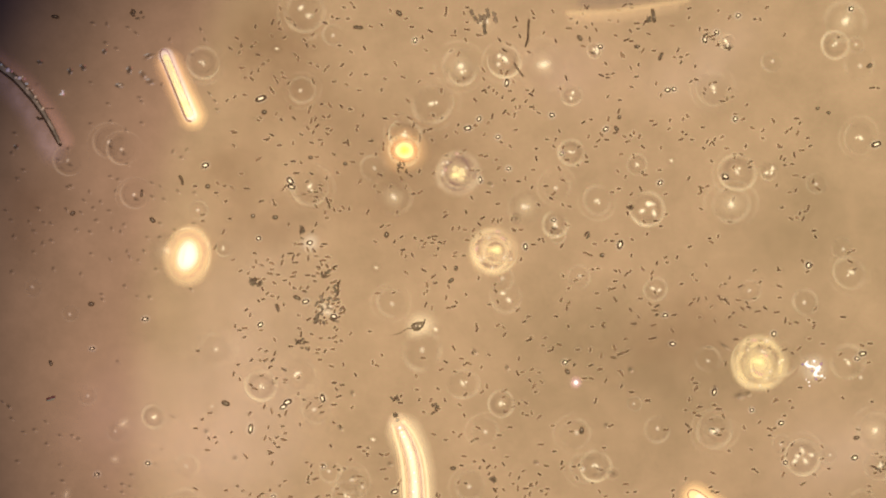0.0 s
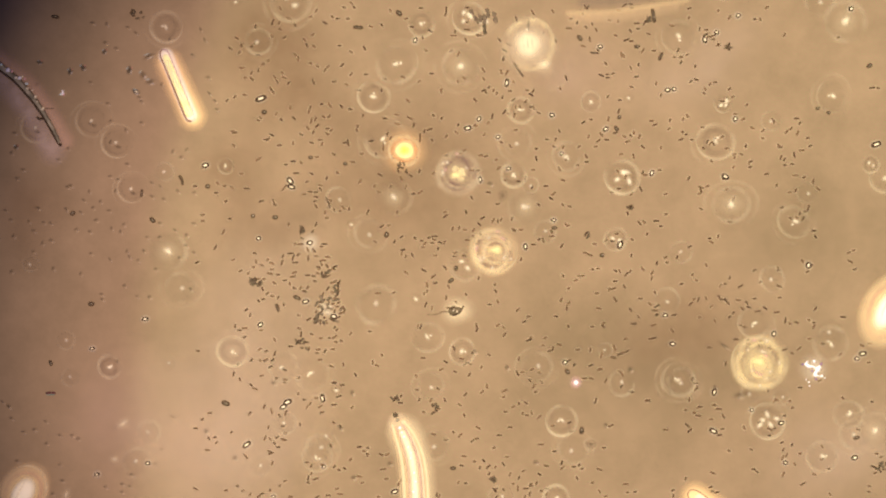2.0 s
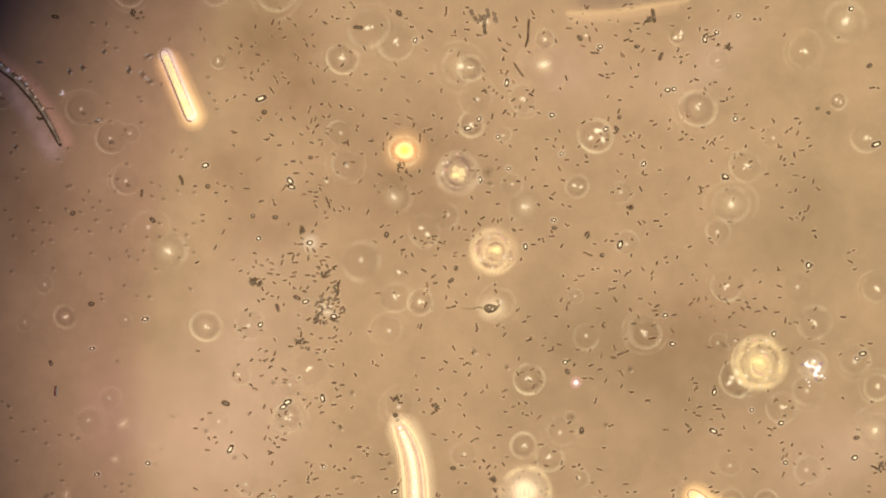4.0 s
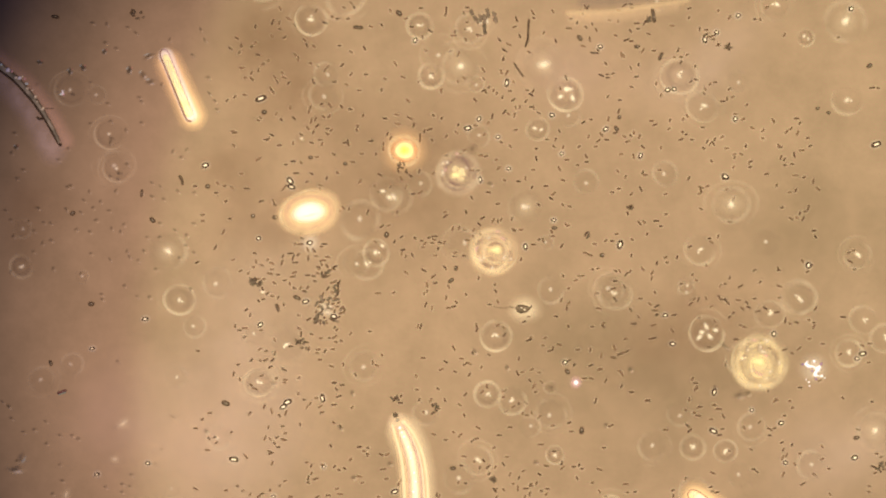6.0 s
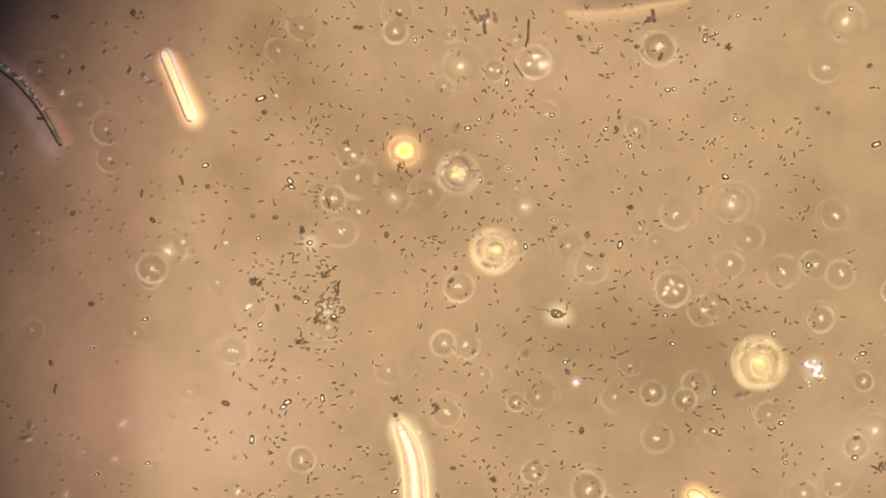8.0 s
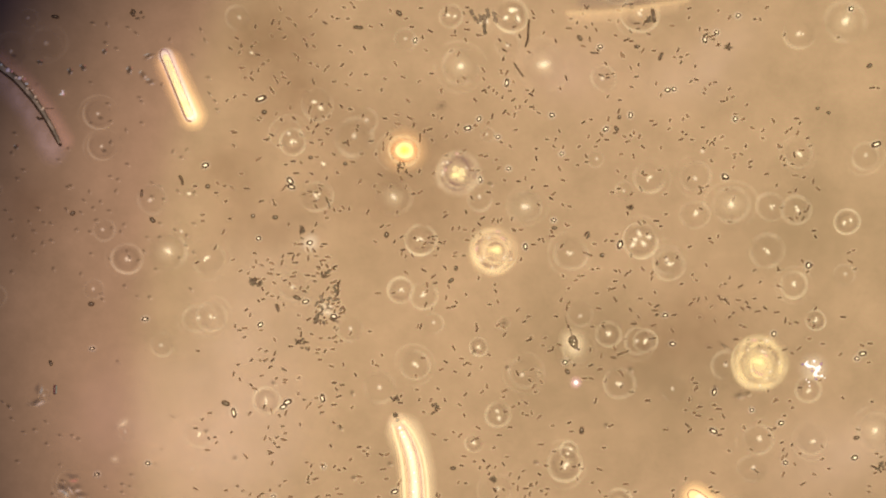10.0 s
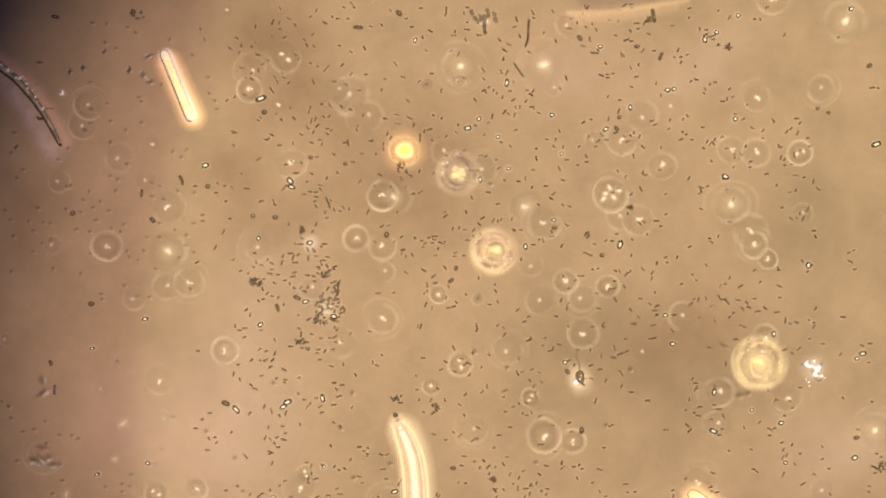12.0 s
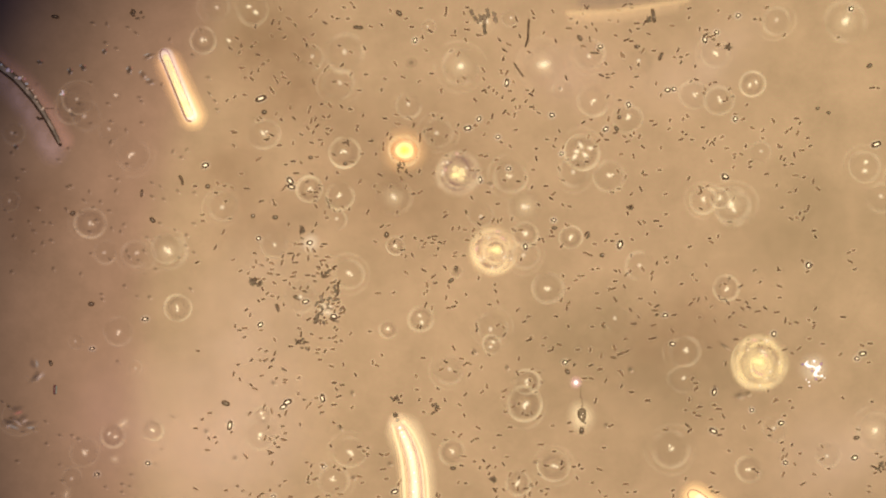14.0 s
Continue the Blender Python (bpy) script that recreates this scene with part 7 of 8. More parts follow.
    outer_rods(bm, ((-56.9, 15.0, -30), (-52.3, 8.4, 85), (-51.6, -1.5, 0), (-50.1, 1.7, 50), (-48.4, 1.6, 0), (-45.8, -0.2, -70), (-45.8, 2.3, 60), (-44.1, 6.0, 60), (-43.7, -0.5, -60), (-43.0, 14.5, -60), (-43.0, 8.3, 60), (-41.1, 0.8, 0), (-40.0, 12.5, 75), (-40.0, 1.7, 0), (-39.3, 10.5, 0), (-38.5, 14.7, -80), (-36.9, 13.2, -60), (-34.8, 12.9, 20), (-33.8, 14.0, -50), (-31.8, 13.6, 80), (30.7, 1.5, 0), (32.4, 15.0, -40), (32.5, 3.2, 20), (33.9, 3.0, -70), (36.8, 5.8, -60), (36.8, 4.3, 0), (40.2, 1.0, 60), (40.6, 14.9, -50), (41.7, 8.2, -60), (42.4, 8.0, 0),))
    outer_rods(bm, ((42.9, 14.4, -20), (48.4, -1.4, -20), (51.3, 1.7, 0), (55.1, 2.8, 45), (57.3, 2.7, 0), (58.8, 5.1, 0), (62.5, 12.1, -80), (64.0, 3.2, -30), (66.5, 8.8, -50), (68.1, 9.1, -40), (69.1, 5.1, 60), (72.2, 9.5, 0), (73.7, 7.7, 0), (75.5, 11.8, 0), (83.6, 0.8, 20), (87.3, 13.6, -30), (90.3, 3.6, 0), (90.9, 2.3, -30), (93.2, 4.3, 70), (97.1, 9.2, 0), (114.8, 14.0, 20), (117.8, 10.3, -30), (119.8, 10.6, -50), (120.8, 12.1, 70), (121.9, 10.3, 60), (122.6, 12.7, 0), (123.7, 14.0, 70), (125.6, 6.2, 0), (126.1, 4.2, -60), (137.4, -1.3, 20),))
    outer_rods(bm, ((139.0, -0.5, 20), (-83.2, -4.5, 20), (-71.1, -3.7, 10), (-68.5, -7.4, 20), (-65.9, -8.2, 40), (-64.2, -6.1, 0), (-63.3, -4.2, -80), (-62.6, -10.1, 0), (-62.5, -17.6, -50), (-61.4, -5.4, -30), (-61.1, -13.5, -70), (-60.9, -17.0, 10), (-60.6, -10.2, 0), (-59.4, -3.7, 60), (-59.4, -15.0, 40), (-58.6, -8.3, -10), (-58.0, -4.8, -20),))
    outer_rods(bm, ((-57.9, -6.9, 0), (-57.9, -15.9, 0), (-57.1, -11.5, -30), (-55.9, -8.7, 0), (-55.8, -16.5, 70), (-54.5, -4.6, 70), (-54.2, -2.4, 60), (-53.9, -18.8, 80), (-53.6, -10.6, 10), (-51.9, -11.8, -70), (-50.8, -9.3, 10), (-50.7, -2.8, 70), (-50.4, -8.0, 20), (-50.4, -13.2, -30), (-50.1, -4.6, 0), (-49.0, -1.9, 30), (-48.2, -13.2, 60), (-46.9, -14.3, -20), (-45.8, -8.9, 0), (-45.8, -13.0, 60), (-45.6, -3.1, 85), (-43.9, -9.2, -10), (-43.4, -10.9, -20), (-42.9, -2.4, 0), (-42.4, -8.2, -30), (-42.3, -6.0, 0), (-41.1, -3.9, 20), (-39.3, -5.7, -60), (-38.8, -2.8, 0), (-37.0, -6.9, 0),))
    outer_rods(bm, ((-36.9, -6.0, 30), (40.0, -17.3, 70), (40.6, -9.1, -60), (42.4, -18.6, 50), (42.6, -13.3, 50), (44.9, -10.6, 10), (46.1, -9.2, -20), (47.3, -9.1, 20), (49.7, -2.0, -20), (50.6, -6.9, 0), (52.1, -15.0, 0), (52.5, -6.6, 10), (56.3, -13.7, 70), (57.7, -13.4, 20), (58.3, -10.9, 0), (58.3, -17.1, -60), (58.4, -7.4, -30), (59.8, -7.4, -60), (61.4, -12.7, -60), (62.1, -8.5, 50), (63.3, -7.6, 50), (63.8, -2.2, 80), (66.8, -16.8, 0), (67.6, -6.7, -60), (70.1, -18.6, -40), (70.7, -9.8, 80), (70.8, -8.1, 60), (71.8, -14.7, -60), (72.4, -4.8, 80), (75.4, -2.8, 30),))
    outer_rods(bm, ((75.9, -4.6, 0), (79.3, -2.8, 70), (80.8, -11.8, 10), (83.9, -18.6, 40), (84.5, -8.7, 60), (85.0, -17.0, 40), (85.8, -10.6, -10), (86.5, -17.1, 70), (89.1, -5.4, -70), (89.1, -16.7, -70), (93.6, -16.5, -60), (94.0, -12.3, 60), (94.7, -17.1, 0), (95.5, -11.8, -20), (95.8, -17.3, -50), (96.6, -18.4, -30), (97.1, -9.8, 80), (99.9, -17.3, 0), (100.7, -12.6, 30), (102.9, -18.2, -50), (105.5, -7.2, 20), (105.5, -16.8, 10), (107.4, -11.2, 50), (113.5, -6.6, -70), (113.7, -7.2, 0), (113.9, -12.6, -20), (113.9, -16.4, 0), (121.7, -4.0, -70), (123.4, -7.7, 30), (124.7, -5.7, 50),))
    outer_rods(bm, ((137.9, -4.2, -30), (139.4, -6.9, 10), (-83.0, -34.5, 0), (-70.4, -26.1, 80), (-68.9, -27.5, 0), (-67.2, -26.8, 0), (-67.2, -29.8, 20), (-66.6, -20.6, 40), (-65.3, -22.3, 80), (-62.0, -33.9, 30), (-61.6, -27.5, 0), (-59.9, -34.6, 20), (-57.1, -30.7, -60), (-57.0, -35.4, 70), (-55.7, -19.5, -70), (-51.6, -33.0, 0), (-48.8, -22.5, 0), (-48.7, -26.9, -20), (-48.1, -28.9, 85), (-45.4, -23.7, 30), (-45.4, -33.6, -80), (-44.5, -28.9, -30), (-42.6, -35.2, 0), (-42.3, -34.1, 0), (-41.3, -30.2, 0), (-39.8, -34.5, 60), (-38.5, -30.1, 0), (-37.3, -33.9, 10), (-36.7, -26.6, 60), (-36.7, -29.8, 30),))
    outer_rods(bm, ((-36.3, -31.5, 0), (-35.9, -27.3, 50), (-35.6, -23.2, 30), (-34.4, -21.7, 30), (-34.4, -31.1, -20), (-33.7, -19.9, -60), (-31.3, -28.7, 60), (29.0, -22.9, 0), (29.0, -30.9, 20), (29.8, -30.0, 10), (33.9, -32.6, -20), (34.6, -30.1, 20), (36.1, -34.5, 20), (37.2, -33.7, 80), (38.2, -22.8, -10), (39.4, -32.4, -15), (41.9, -20.2, 80), (42.4, -26.2, -60), (45.8, -34.1, 10), (49.9, -34.1, 80), (50.6, -26.3, 0), (52.8, -20.1, -10), (53.6, -36.1, 80), (54.3, -25.3, 30), (54.3, -26.2, -30), (58.0, -33.3, -60), (59.9, -35.6, 20), (61.2, -35.0, 10), (61.8, -30.4, 20), (62.4, -34.6, 30),))
    outer_rods(bm, ((63.5, -20.6, -60), (64.6, -25.3, 0), (66.2, -22.9, -60), (70.3, -30.4, 0), (71.3, -25.8, 20), (71.4, -30.1, 10), (71.8, -20.8, 0), (72.4, -19.3, 30), (72.4, -22.3, 20), (77.6, -27.7, -50), (78.2, -22.3, 10), (86.9, -23.1, 0), (90.1, -33.3, 0), (90.9, -19.4, 40), (92.1, -24.5, -60), (97.1, -23.0, 30), (98.4, -21.6, 40), (99.2, -30.6, 0), (100.7, -25.8, -20), (101.4, -20.2, -40), (102.2, -26.4, -20), (103.3, -32.0, -20), (103.5, -19.7, -20), (103.5, -30.6, 20), (106.5, -21.1, 10), (107.0, -32.6, -50), (107.7, -31.0, 0), (109.1, -20.0, -40), (111.1, -33.7, -40), (113.0, -21.4, 10),))
    outer_rods(bm, ((115.6, -34.1, 20), (115.9, -24.2, 80), (117.4, -25.2, -60), (118.2, -35.3, -30), (119.7, -24.9, -10), (120.6, -33.7, 40), (123.9, -24.0, -20), (124.1, -30.4, 10), (125.6, -24.9, 0), (125.6, -26.2, 60), (126.1, -20.2, 60), (128.6, -32.1, 0), (134.5, -35.7, 40), (135.5, -23.0, 0), (141.8, -32.6, -30), (144.6, -32.0, 0), (-70.9, -42.3, 80), (-69.3, -39.1, 15), (-68.8, -44.1, -70), (-65.0, -46.0, -45), (-64.8, -37.6, 50), (-63.7, -47.3, -20), (-61.8, -37.8, -45), (-61.4, -42.9, 10), (-60.5, -53.3, 70), (-60.1, -37.6, 30), (-58.5, -40.0, 30),))
    outer_rods(bm, ((-57.7, -37.6, 45), (-56.4, -43.8, 40), (-53.9, -40.8, -30), (-53.6, -45.2, 0), (-53.4, -44.3, 0), (-49.0, -49.0, 80), (-48.8, -43.6, 40), (-47.1, -51.0, 0), (-45.0, -52.3, 60), (-42.9, -50.5, 0), (-41.7, -37.5, 0), (-41.5, -53.3, 30), (-37.8, -39.7, -20), (-36.9, -52.8, 0), (-36.7, -45.1, 0), (-36.1, -47.5, -50), (-35.3, -49.9, 20), (-34.1, -46.0, -5), (-33.7, -39.1, -80), (-29.6, -42.6, -60), (29.4, -44.5, -60), (30.1, -40.8, 20), (30.7, -46.5, 60), (31.4, -48.4, 10), (32.6, -41.8, 0), (33.3, -45.0, -40), (42.8, -37.7, 30), (44.4, -39.3, 60), (47.9, -43.8, 0), (50.0, -39.4, 30),))
    outer_rods(bm, ((50.2, -43.8, -20), (51.7, -51.4, 80), (53.2, -40.8, 20), (55.1, -44.5, 60), (57.7, -36.8, -10), (59.9, -41.5, -20), (60.5, -46.4, 60), (60.6, -42.3, -60), (63.8, -48.4, 0), (69.2, -51.4, 0), (83.4, -51.0, 80), (84.5, -43.9, 60), (85.6, -45.4, 0), (85.6, -47.3, 60), (91.9, -52.9, 0), (95.7, -38.9, 80), (110.0, -47.6, -80), (112.2, -51.6, 40), (113.0, -51.0, -30), (117.4, -51.4, 0), (120.9, -46.9, 0), (127.6, -44.5, 20), (135.4, -50.5, -50), (144.2, -38.4, 0), (145.3, -51.7, 0),))
    outer_rods(bm, ((-83.8, -60.7, 10), (-81.5, -57.7, 20), (-79.8, -68.1, 0), (-79.3, -64.2, -50), (-78.9, -55.5, 0), (-77.2, -63.8, 10), (-76.7, -65.6, 40), (-71.7, -62.0, 50), (-66.8, -70.2, -50), (-65.5, -55.7, 45), (-60.3, -64.1, 70), (-59.1, -60.3, 80), (-58.6, -68.7, -30), (-58.5, -64.4, -60), (-58.3, -69.2, 20), (-58.0, -54.9, -80), (-57.1, -65.7, -60), (-56.2, -63.8, 30), (-55.8, -67.1, 0), (-55.4, -56.4, -60), (-54.3, -60.0, 0), (-54.3, -64.4, 0), (-53.4, -62.4, 20), (-53.2, -55.5, 70), (-48.4, -59.4, -80), (-46.0, -53.4, 60), (-41.0, -55.3, 20),))
    outer_rods(bm, ((-38.0, -66.6, -70), (-37.0, -58.8, -40), (-34.8, -60.0, -60), (-30.7, -53.6, 50), (30.0, -55.5, -80), (32.7, -56.8, 40), (33.1, -66.2, 0), (37.1, -59.8, 10), (37.8, -68.5, 0), (42.8, -58.8, 20), (43.5, -61.8, 0), (54.5, -67.3, 0), (56.9, -59.8, 20), (75.4, -61.2, 0), (82.2, -54.5, 0), (82.8, -59.8, -40), (83.7, -61.4, 30), (85.2, -55.4, 30), (86.4, -56.4, 0), (86.9, -53.6, 10), (90.8, -57.7, 0), (93.4, -54.2, 0), (93.6, -63.0, 10), (94.6, -60.9, 0), (94.9, -56.6, -60), (96.8, -68.3, -20), (102.0, -60.6, -50), (104.4, -67.9, -30), (107.2, -58.6, 50), (110.6, -63.1, 0),))
    outer_rods(bm, ((110.7, -61.0, -30), (112.2, -60.7, 20), (114.7, -65.5, 20), (115.2, -67.9, 60), (115.6, -56.4, 0), (116.3, -69.8, 70), (118.2, -66.3, 70), (118.4, -53.8, 0), (120.9, -69.3, 10), (128.4, -66.8, -50), (140.6, -61.1, -20), (146.8, -69.3, 0), (148.3, -70.4, 20), (-83.8, -81.2, -30), (-73.5, -81.7, 20), (-69.6, -80.2, 30), (-67.8, -81.9, 30), (-65.3, -83.0, 60), (-62.3, -83.6, 40), (-61.1, -82.8, 0), (-58.5, -81.7, 80), (-57.9, -72.6, 70),))
    outer_rods(bm, ((-55.3, -80.1, 50), (-53.4, -78.5, 15), (-51.6, -83.9, 0), (-46.1, -72.2, 0), (-45.6, -77.6, 80), (-45.6, -79.1, -20), (-44.6, -73.4, 70), (-44.5, -76.0, 70), (-43.1, -77.8, 20), (-42.5, -83.9, 20), (-38.9, -83.4, 0), (-36.8, -73.7, 50), (-35.9, -81.2, 20), (-35.2, -74.8, -30), (-34.8, -83.0, 0), (-33.3, -74.3, -40), (-31.3, -71.3, 40), (29.4, -82.8, 70), (29.8, -80.2, 0), (29.8, -79.5, 20), (31.6, -79.3, 70), (32.7, -76.3, -30), (33.3, -81.9, 0), (35.0, -73.4, -10), (35.0, -83.0, 40), (35.3, -81.2, 0), (40.2, -72.4, 80), (40.4, -74.1, 50), (44.3, -73.7, 0), (45.4, -77.6, -60),))
    outer_rods(bm, ((46.1, -73.1, 60), (47.0, -74.4, 0), (50.6, -79.1, 20), (53.0, -74.6, -20), (53.0, -82.1, -60), (55.1, -83.7, 10), (61.8, -79.6, 0), (62.4, -82.4, 10), (65.0, -82.2, 10), (77.8, -81.7, 30), (78.0, -83.6, 80), (82.1, -77.8, 60), (90.6, -80.6, 20), (91.4, -75.8, -20), (92.6, -82.4, 10), (105.1, -74.6, 0), (106.3, -75.4, -30), (115.0, -70.7, 60), (115.2, -76.3, 70), (119.1, -72.8, -40), (121.9, -79.5, 30), (125.6, -76.3, -20), (128.4, -71.1, 20), (130.7, -74.4, 0), (131.0, -83.0, -60), (144.2, -82.2, -10), (144.4, -80.2, -20), (145.7, -73.7, -20), (146.4, -75.8, 20), (147.2, -74.4, 10),))
    outer_rods(bm, ((147.9, -73.5, 70),))
    ob = part("bacteria", bm, DARK_ISLAND)
    tagged(ob, "many small dark rod bacteria lying on the slide", "bacteria", kind="stuff")
    bm = bmesh.new()
    outer_fringes(bm, bm.loops.layers.uv.new("across"), OUTER_ROWS)
    part("fringe", bm, FRINGE, ob, "thin painted halo fringes round the rods")


build_shining_cells()
build_dark_cells()
build_clumps()
build_blurred_cells()
DRIFTING_GRAIN = refractile(73.5, 22.4, 2.10, 1.34, 45)
WANDERER = refractile(-65.1, -60.8, 3.25, 1.53, 80, 1.5)
TURNER = dark_cell(-131.4, -47.6, 3.64, 1.15, 88, "dark red-edged rod cell turning on the spot", RED_DARK)
part("fringe", moved(capsule(2.9, 0.30, 8, 0.6), 0, -0.42, 0.5), TEAL, TURNER, "thin teal fringe")
build_single_rods()
build_clump_rods()
build_stray_rods()
build_outer_rods()



# ---- everything that moves ----
def motions():
    for ob, rows in DRIFT:
        turn = math.degrees(ob.matrix_basis.to_euler().z)
        walk(ob, [(t, place(x, y, 0.1, turn + 0.6 * t)) for t, x, y in rows])
    walk(DIM_ROUND, [(t, place(x, y, 0.1, 6 * t)) for t, x, y in (
        (0, 57.6, -76.0), (3, 46.7, -61.4), (5.5, 38.5, -49.6), (8, 27.9, -35.2), (10.5, 18.4, -22.8), (11.5, 13.6, -18.6), (12.5, 10.3, -14.7), (14, 4.6, -7.5))])
    walk(DIM_OVAL, [(t, place(x, y, 0.1, 70 - 4 * t)) for t, x, y in (
        (0, 24.7, 10.3), (3, 17.8, 22.0), (5.5, 11.3, 32.0), (8, 4.6, 41.1), (10.5, -1.7, 50.3), (14, -10.7, 63.0))])
    walk(SCRAP, [(t, place(x, y, 0.1, 5 * t)) for t, x, y in (
        (0, -132.8, -108.9), (3, -135.7, -90.7), (5.5, -138.6, -76.7), (6, -144.3, -72.5), (6.5, -144.7, -68.3), (7, -144.7, -66.8), (7.5, -145.1, -63.3), (8, -141.1, -61.8), (10.5, -137.6, -47.7), (11.5, -136.7, -46.9), (12.5, -135.9, -45.7), (13.2, -136.3, -42.7), (14, -138.6, -41.3))])
    walk(TORN_SCRAP, [(t, place(x, y, 0.1, 4 * t - 50)) for t, x, y in (
        (0, -86.9, -141.4), (5.5, -108.9, -106.0), (8, -118.5, -90.7), (10.5, -127.8, -77.3), (11, -130.1, -75.0), (11.5, -132.6, -72.3), (12.5, -139.7, -66.8), (13.2, -144.7, -61.1), (14, -144.1, -56.8))])
    walk(FLAKE, [(t, place(x, y, 0.2, a)) for t, x, y, a in (
        (0, -109.5, 55.3, 10), (0.4, -107.2, 54.4, -10), (0.8, -106.4, 53.4, 30), (1.2, -106.2, 53.2, 15), (1.6, -105.8, 53.4, 10), (2, -103.9, 53.2, -20), (2.4, -103.7, 51.9, 70), (2.8, -103.0, 52.2, 60), (3, -102.2, 50.7, -20), (3.2, -99.1, 50.0, -10), (4.2, -125.2, 40.4, 20), (5.2, -161.5, 27.0, 20), (14, -167.3, 23.2, 20))])
    walk(DRIFTING_GRAIN, [(t, place(x, y, 0, 45 + 4 * t)) for t, x, y in (
        (0.0, 73.5, 22.4), (1.5, 71.6, 24.7), (3.0, 68.9, 27.6), (5.5, 67.2, 30.6), (6.5, 66.2, 32.5), (7.5, 64.1, 33.9), (8.0, 63.3, 34.8), (10.5, 63.5, 46.9), (12.5, 63.3, 48.0), (14.0, 62.8, 48.8))])
    walk(WANDERER, [(t, place(x, y, 0, a)) for t, x, y, a in (
        (0.0, -65.1, -60.8, 80), (0.5, -64.7, -59.5, 82), (1.0, -65.1, -62.2, 70), (1.5, -65.6, -65.6, 84), (2.0, -66.4, -66.2, 40), (2.5, -69.1, -65.1, 100), (3.0, -68.7, -66.4, 80), (4.2, -72.5, -67.7, 60),
        (5.5, -73.3, -69.1, 60), (6.0, -70.8, -71.2, -10), (6.5, -68.3, -70.4, 10), (7.0, -64.7, -68.1, -5), (7.5, -61.2, -67.7, 20), (8.0, -64.7, -64.5, 80), (9.4, -68.7, -58.2, 90),
        (10.5, -71.9, -53.8, 110), (11.5, -71.7, -53.2, 120), (12.0, -70.0, -54.3, 130), (12.5, -70.0, -54.9, 110), (13.0, -72.9, -56.8, 90), (13.5, -72.1, -60.1, 85), (14.0, -72.1, -59.7, 80))])
    walk(TURNER, [(t, place(x, y, 0, a)) for t, x, y, a in (
        (0.0, -132.8, -50.5, 20), (0.4, -130.9, -48.4, 85), (0.8, -130.7, -47.6, 75), (1.2, -131.2, -47.4, 80), (1.6, -133.0, -49.7, 20), (2.0, -132.8, -48.8, 0), (2.4, -132.2, -49.0, -30), (2.6, -131.6, -48.4, 40), (2.8, -131.2, -48.0, 88), (3.2, -131.2, -47.6, 88),
        (5.3, -129.9, -49.0, 75), (5.6, -129.1, -49.0, 30), (6.0, -129.0, -48.4, 20), (6.4, -128.2, -48.6, 30), (6.8, -129.5, -49.0, 20), (7.2, -130.3, -48.4, 30), (7.6, -132.4, -48.6, 110), (8.0, -131.2, -47.3, 78), (10.4, -131.4, -47.6, 88), (14.0, -131.4, -47.6, 88))])
    walk(ROUND, [(t, place(x, y, z, a, tilt)) for t, x, y, z, tilt, a in (
        (0.0, -86.1, -2.3, 2, 0, 78), (0.2, -84.6, 12.1, 4, 14, 74), (0.4, -82.8, 18.0, 8, 44, 80), (0.5, -82.8, 19.9, 9, 50, 80), (0.6, -82.5, 19.5, 8, 46, 80), (0.8, -81.7, 11.7, 4, 14, 74), (1.0, -80.9, -1.1, 2, 0, 72),
        (1.2, -86.7, -20.1, 2, 0, 74), (1.3, -90.3, -28.7, 2, 0, 72), (1.4, -95.3, -39.2, 2, 0, 70), (1.5, -100.1, -48.8, 2, 0, 64), (1.6, -109.6, -53.4, 2, 0, 40), (1.7, -120.2, -58.9, 2, 0, 42),
        (1.8, -129.0, -66.2, 2, 0, 50), (1.9, -135.7, -74.2, 2, 0, 56), (2.0, -141.4, -82.1, 2, 0, 60), (2.2, -153.8, -99.3, 2, 0, 60), (3.0, -207.4, -164.3, 2, 0, 60), (14.0, -215.1, -172.0, 2, 0, 60))])
    walk(LONG, [(t, place(x, y, 1.6, a)) for t, x, y, a in (
        (0.0, 98.7, -202.6, 76), (1.2, 117.5, -94.9, 76), (1.3, 120.5, -85.9, 76), (1.4, 124.0, -77.3, 74), (1.5, 127.8, -67.2, 68), (1.6, 130.9, -57.2, 66), (1.7, 134.3, -45.3, 60),
        (1.8, 138.9, -36.9, 52), (1.9, 144.3, -28.9, 56), (2.0, 149.6, -20.7, 66), (2.2, 162.6, -2.5, 66), (3.0, 213.5, 55.7, 66), (14.0, 221.2, 63.3, 66))])
    walk(PALE_ONE, [(t, place(x, y, 1.6, a)) for t, x, y, a in (
        (0.0, 39.4, 218.3, 0), (1.8, 32.9, 84.0, 0), (1.9, 31.0, 76.3, 4), (2.0, 28.7, 69.1, 6), (2.2, 27.2, 53.8, 2), (2.4, 26.2, 38.5, 0), (2.5, 26.0, 31.0, 0), (2.6, 26.0, 23.5, -2),
        (2.8, 26.8, 7.5, 0), (3.0, 29.3, -8.2, 3), (3.2, 28.7, -23.7, 0), (4.2, 27.6, -98.3, 0), (5.2, 27.6, -164.3, 0), (14.0, 27.6, -172.0, 0))])
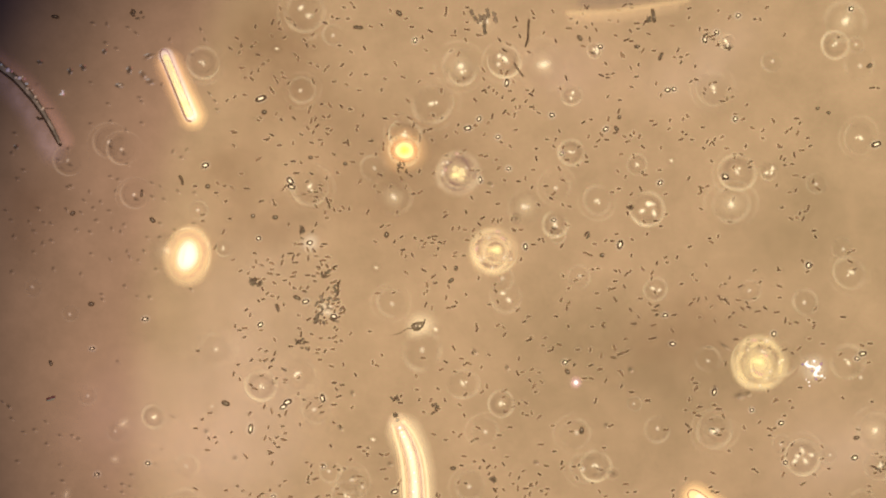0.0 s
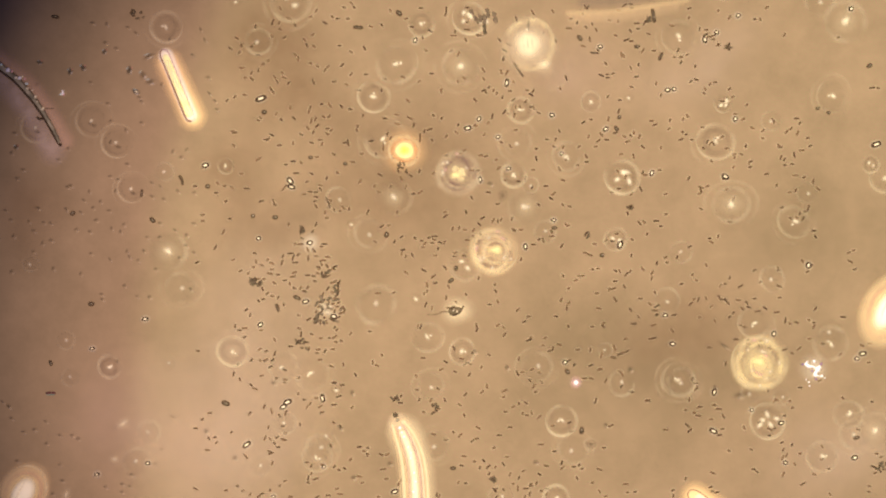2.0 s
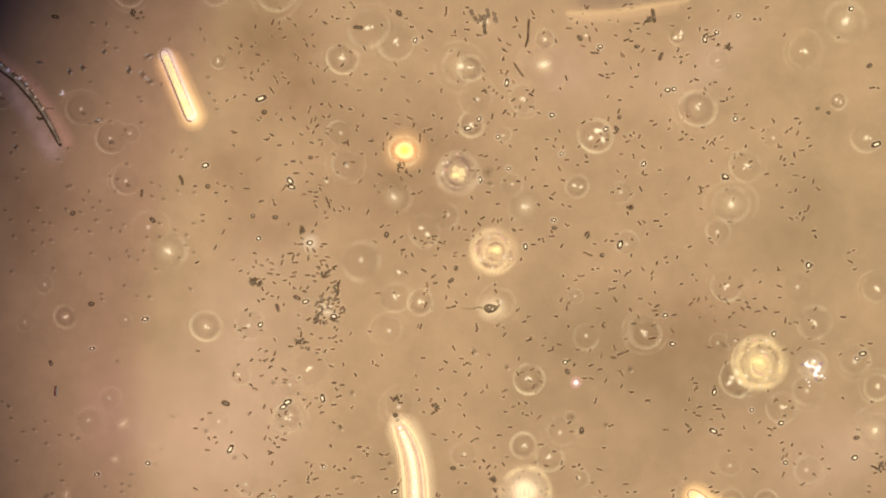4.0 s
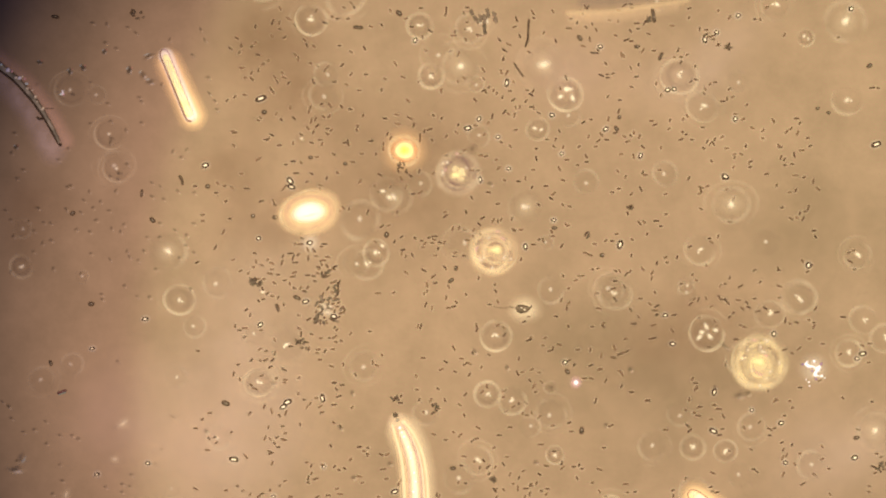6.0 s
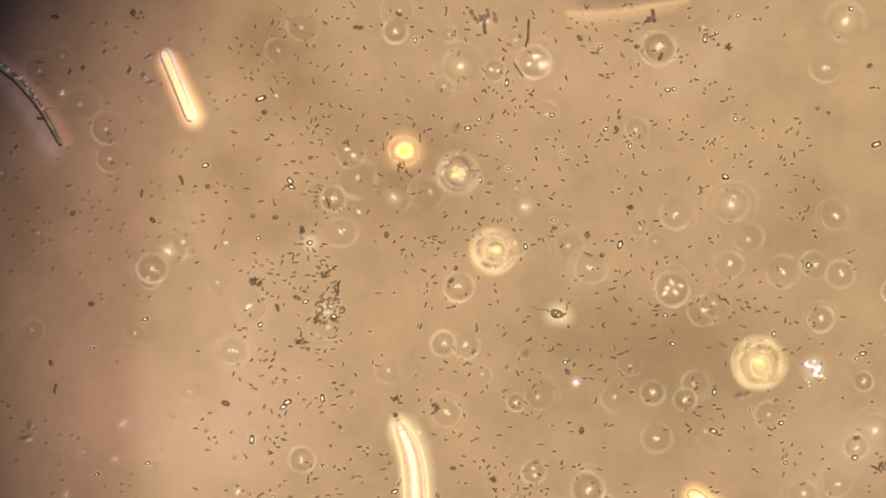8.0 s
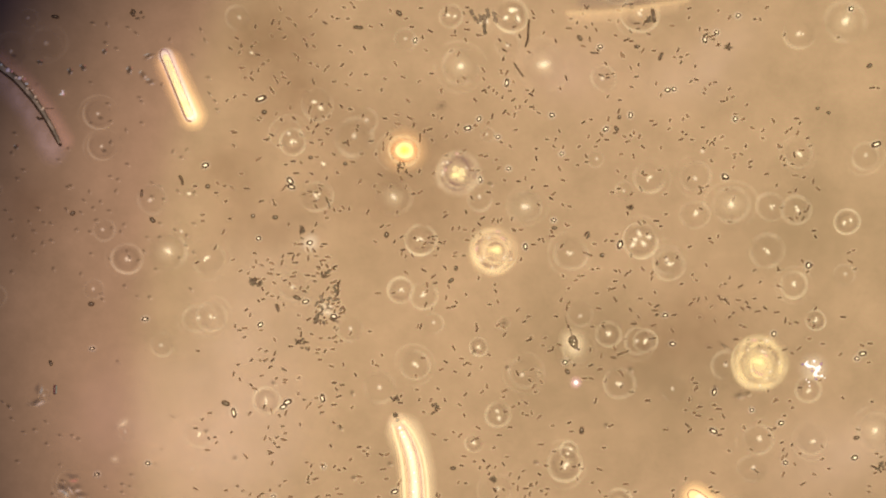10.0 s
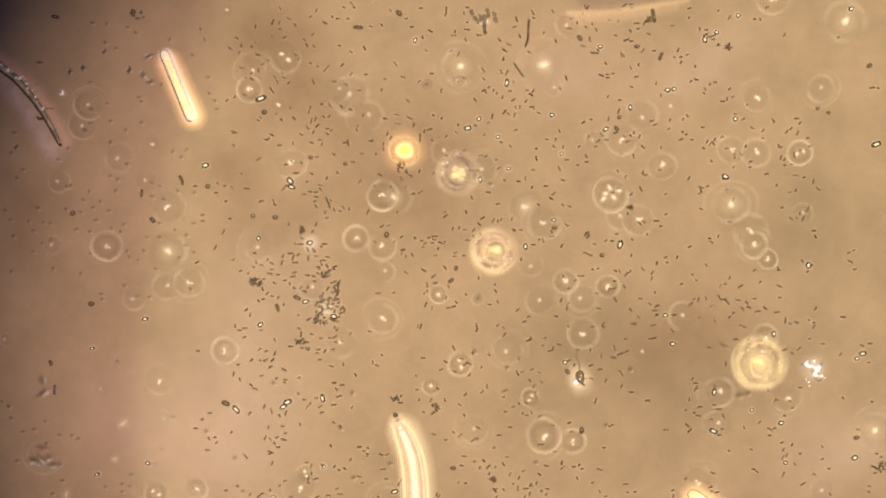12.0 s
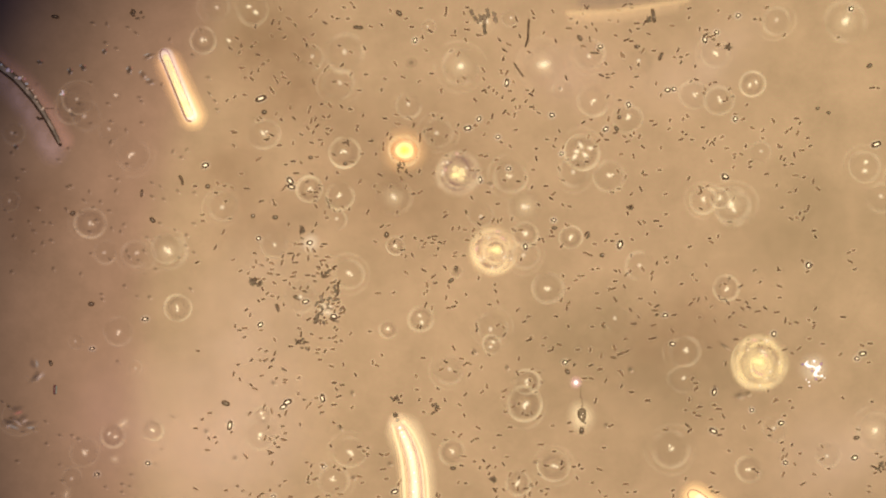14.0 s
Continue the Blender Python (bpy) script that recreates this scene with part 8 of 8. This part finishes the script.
    walk(WIDE, [(t, place(x, y, 1.6, a)) for t, x, y, a in (
        (0.0, 270.9, -87.8, 150), (3.8, 192.5, -57.2, 150), (4.4, 125.5, -28.5, 150), (5.0, 62.8, -1.3, 152), (5.3, 32.1, 13.2, 162), (5.4, 21.4, 17.6, 166), (5.5, 10.7, 19.3, 178), (5.6, -0.8, 19.3, 176),
        (5.7, -12.2, 17.8, 184), (5.8, -23.7, 15.5, 192), (6.0, -45.2, 12.4, 192), (6.2, -67.3, 10.1, 190), (6.4, -89.9, 7.5, 192), (6.5, -101.8, 6.1, 194), (6.6, -112.5, 2.5, 196), (6.8, -133.9, -5.2, 208),
        (6.9, -145.0, -9.8, 214), (7.0, -155.0, -13.6, 214), (7.6, -203.6, -38.1, 214), (14.0, -211.2, -41.9, 214))])
    walk(BRIEF, [(t, place(x, y, 1.6, a)) for t, x, y, a in (
        (0.0, 98.7, -183.5, 50), (5.2, 108.3, -118.4, 50), (5.5, 124.7, -89.7, 50), (5.6, 130.9, -79.4, 52), (5.7, 137.8, -69.1, 56), (5.8, 146.9, -61.8, 56), (6.0, 163.8, -45.7, 56), (7.0, 213.5, -11.3, 56), (14.0, 221.2, -7.5, 56))])
    walk(FLAGELLATE, [(t, place(x, y, 0.2, a)) for t, x, y, a in (
        (0.0, -8.4, -26.0, 20), (0.5, -5.0, -25.1, 22), (1.0, -2.1, -23.5, 20), (1.5, 1.1, -21.8, 17), (2.0, 4.2, -21.0, 8), (2.5, 7.5, -20.9, 0), (3.0, 10.7, -20.3, 0), (4.2, 17.2, -20.1, 0),
        (5.5, 23.9, -20.7, 0), (6.0, 27.0, -20.3, -4), (6.5, 29.8, -21.2, -10), (7.0, 33.1, -22.2, -8), (7.5, 36.2, -21.4, -6), (8.0, 38.6, -22.0, -16), (9.2, 42.5, -27.6, -50), (10.5, 44.6, -33.9, -82),
        (11.0, 44.8, -36.4, -86), (11.5, 45.2, -39.6, -88), (12.0, 46.3, -43.4, -82), (12.5, 47.1, -46.5, -88), (13.0, 47.1, -49.9, -90), (13.5, 46.9, -53.0, -92), (14.0, 46.9, -56.1, -88))])


motions()
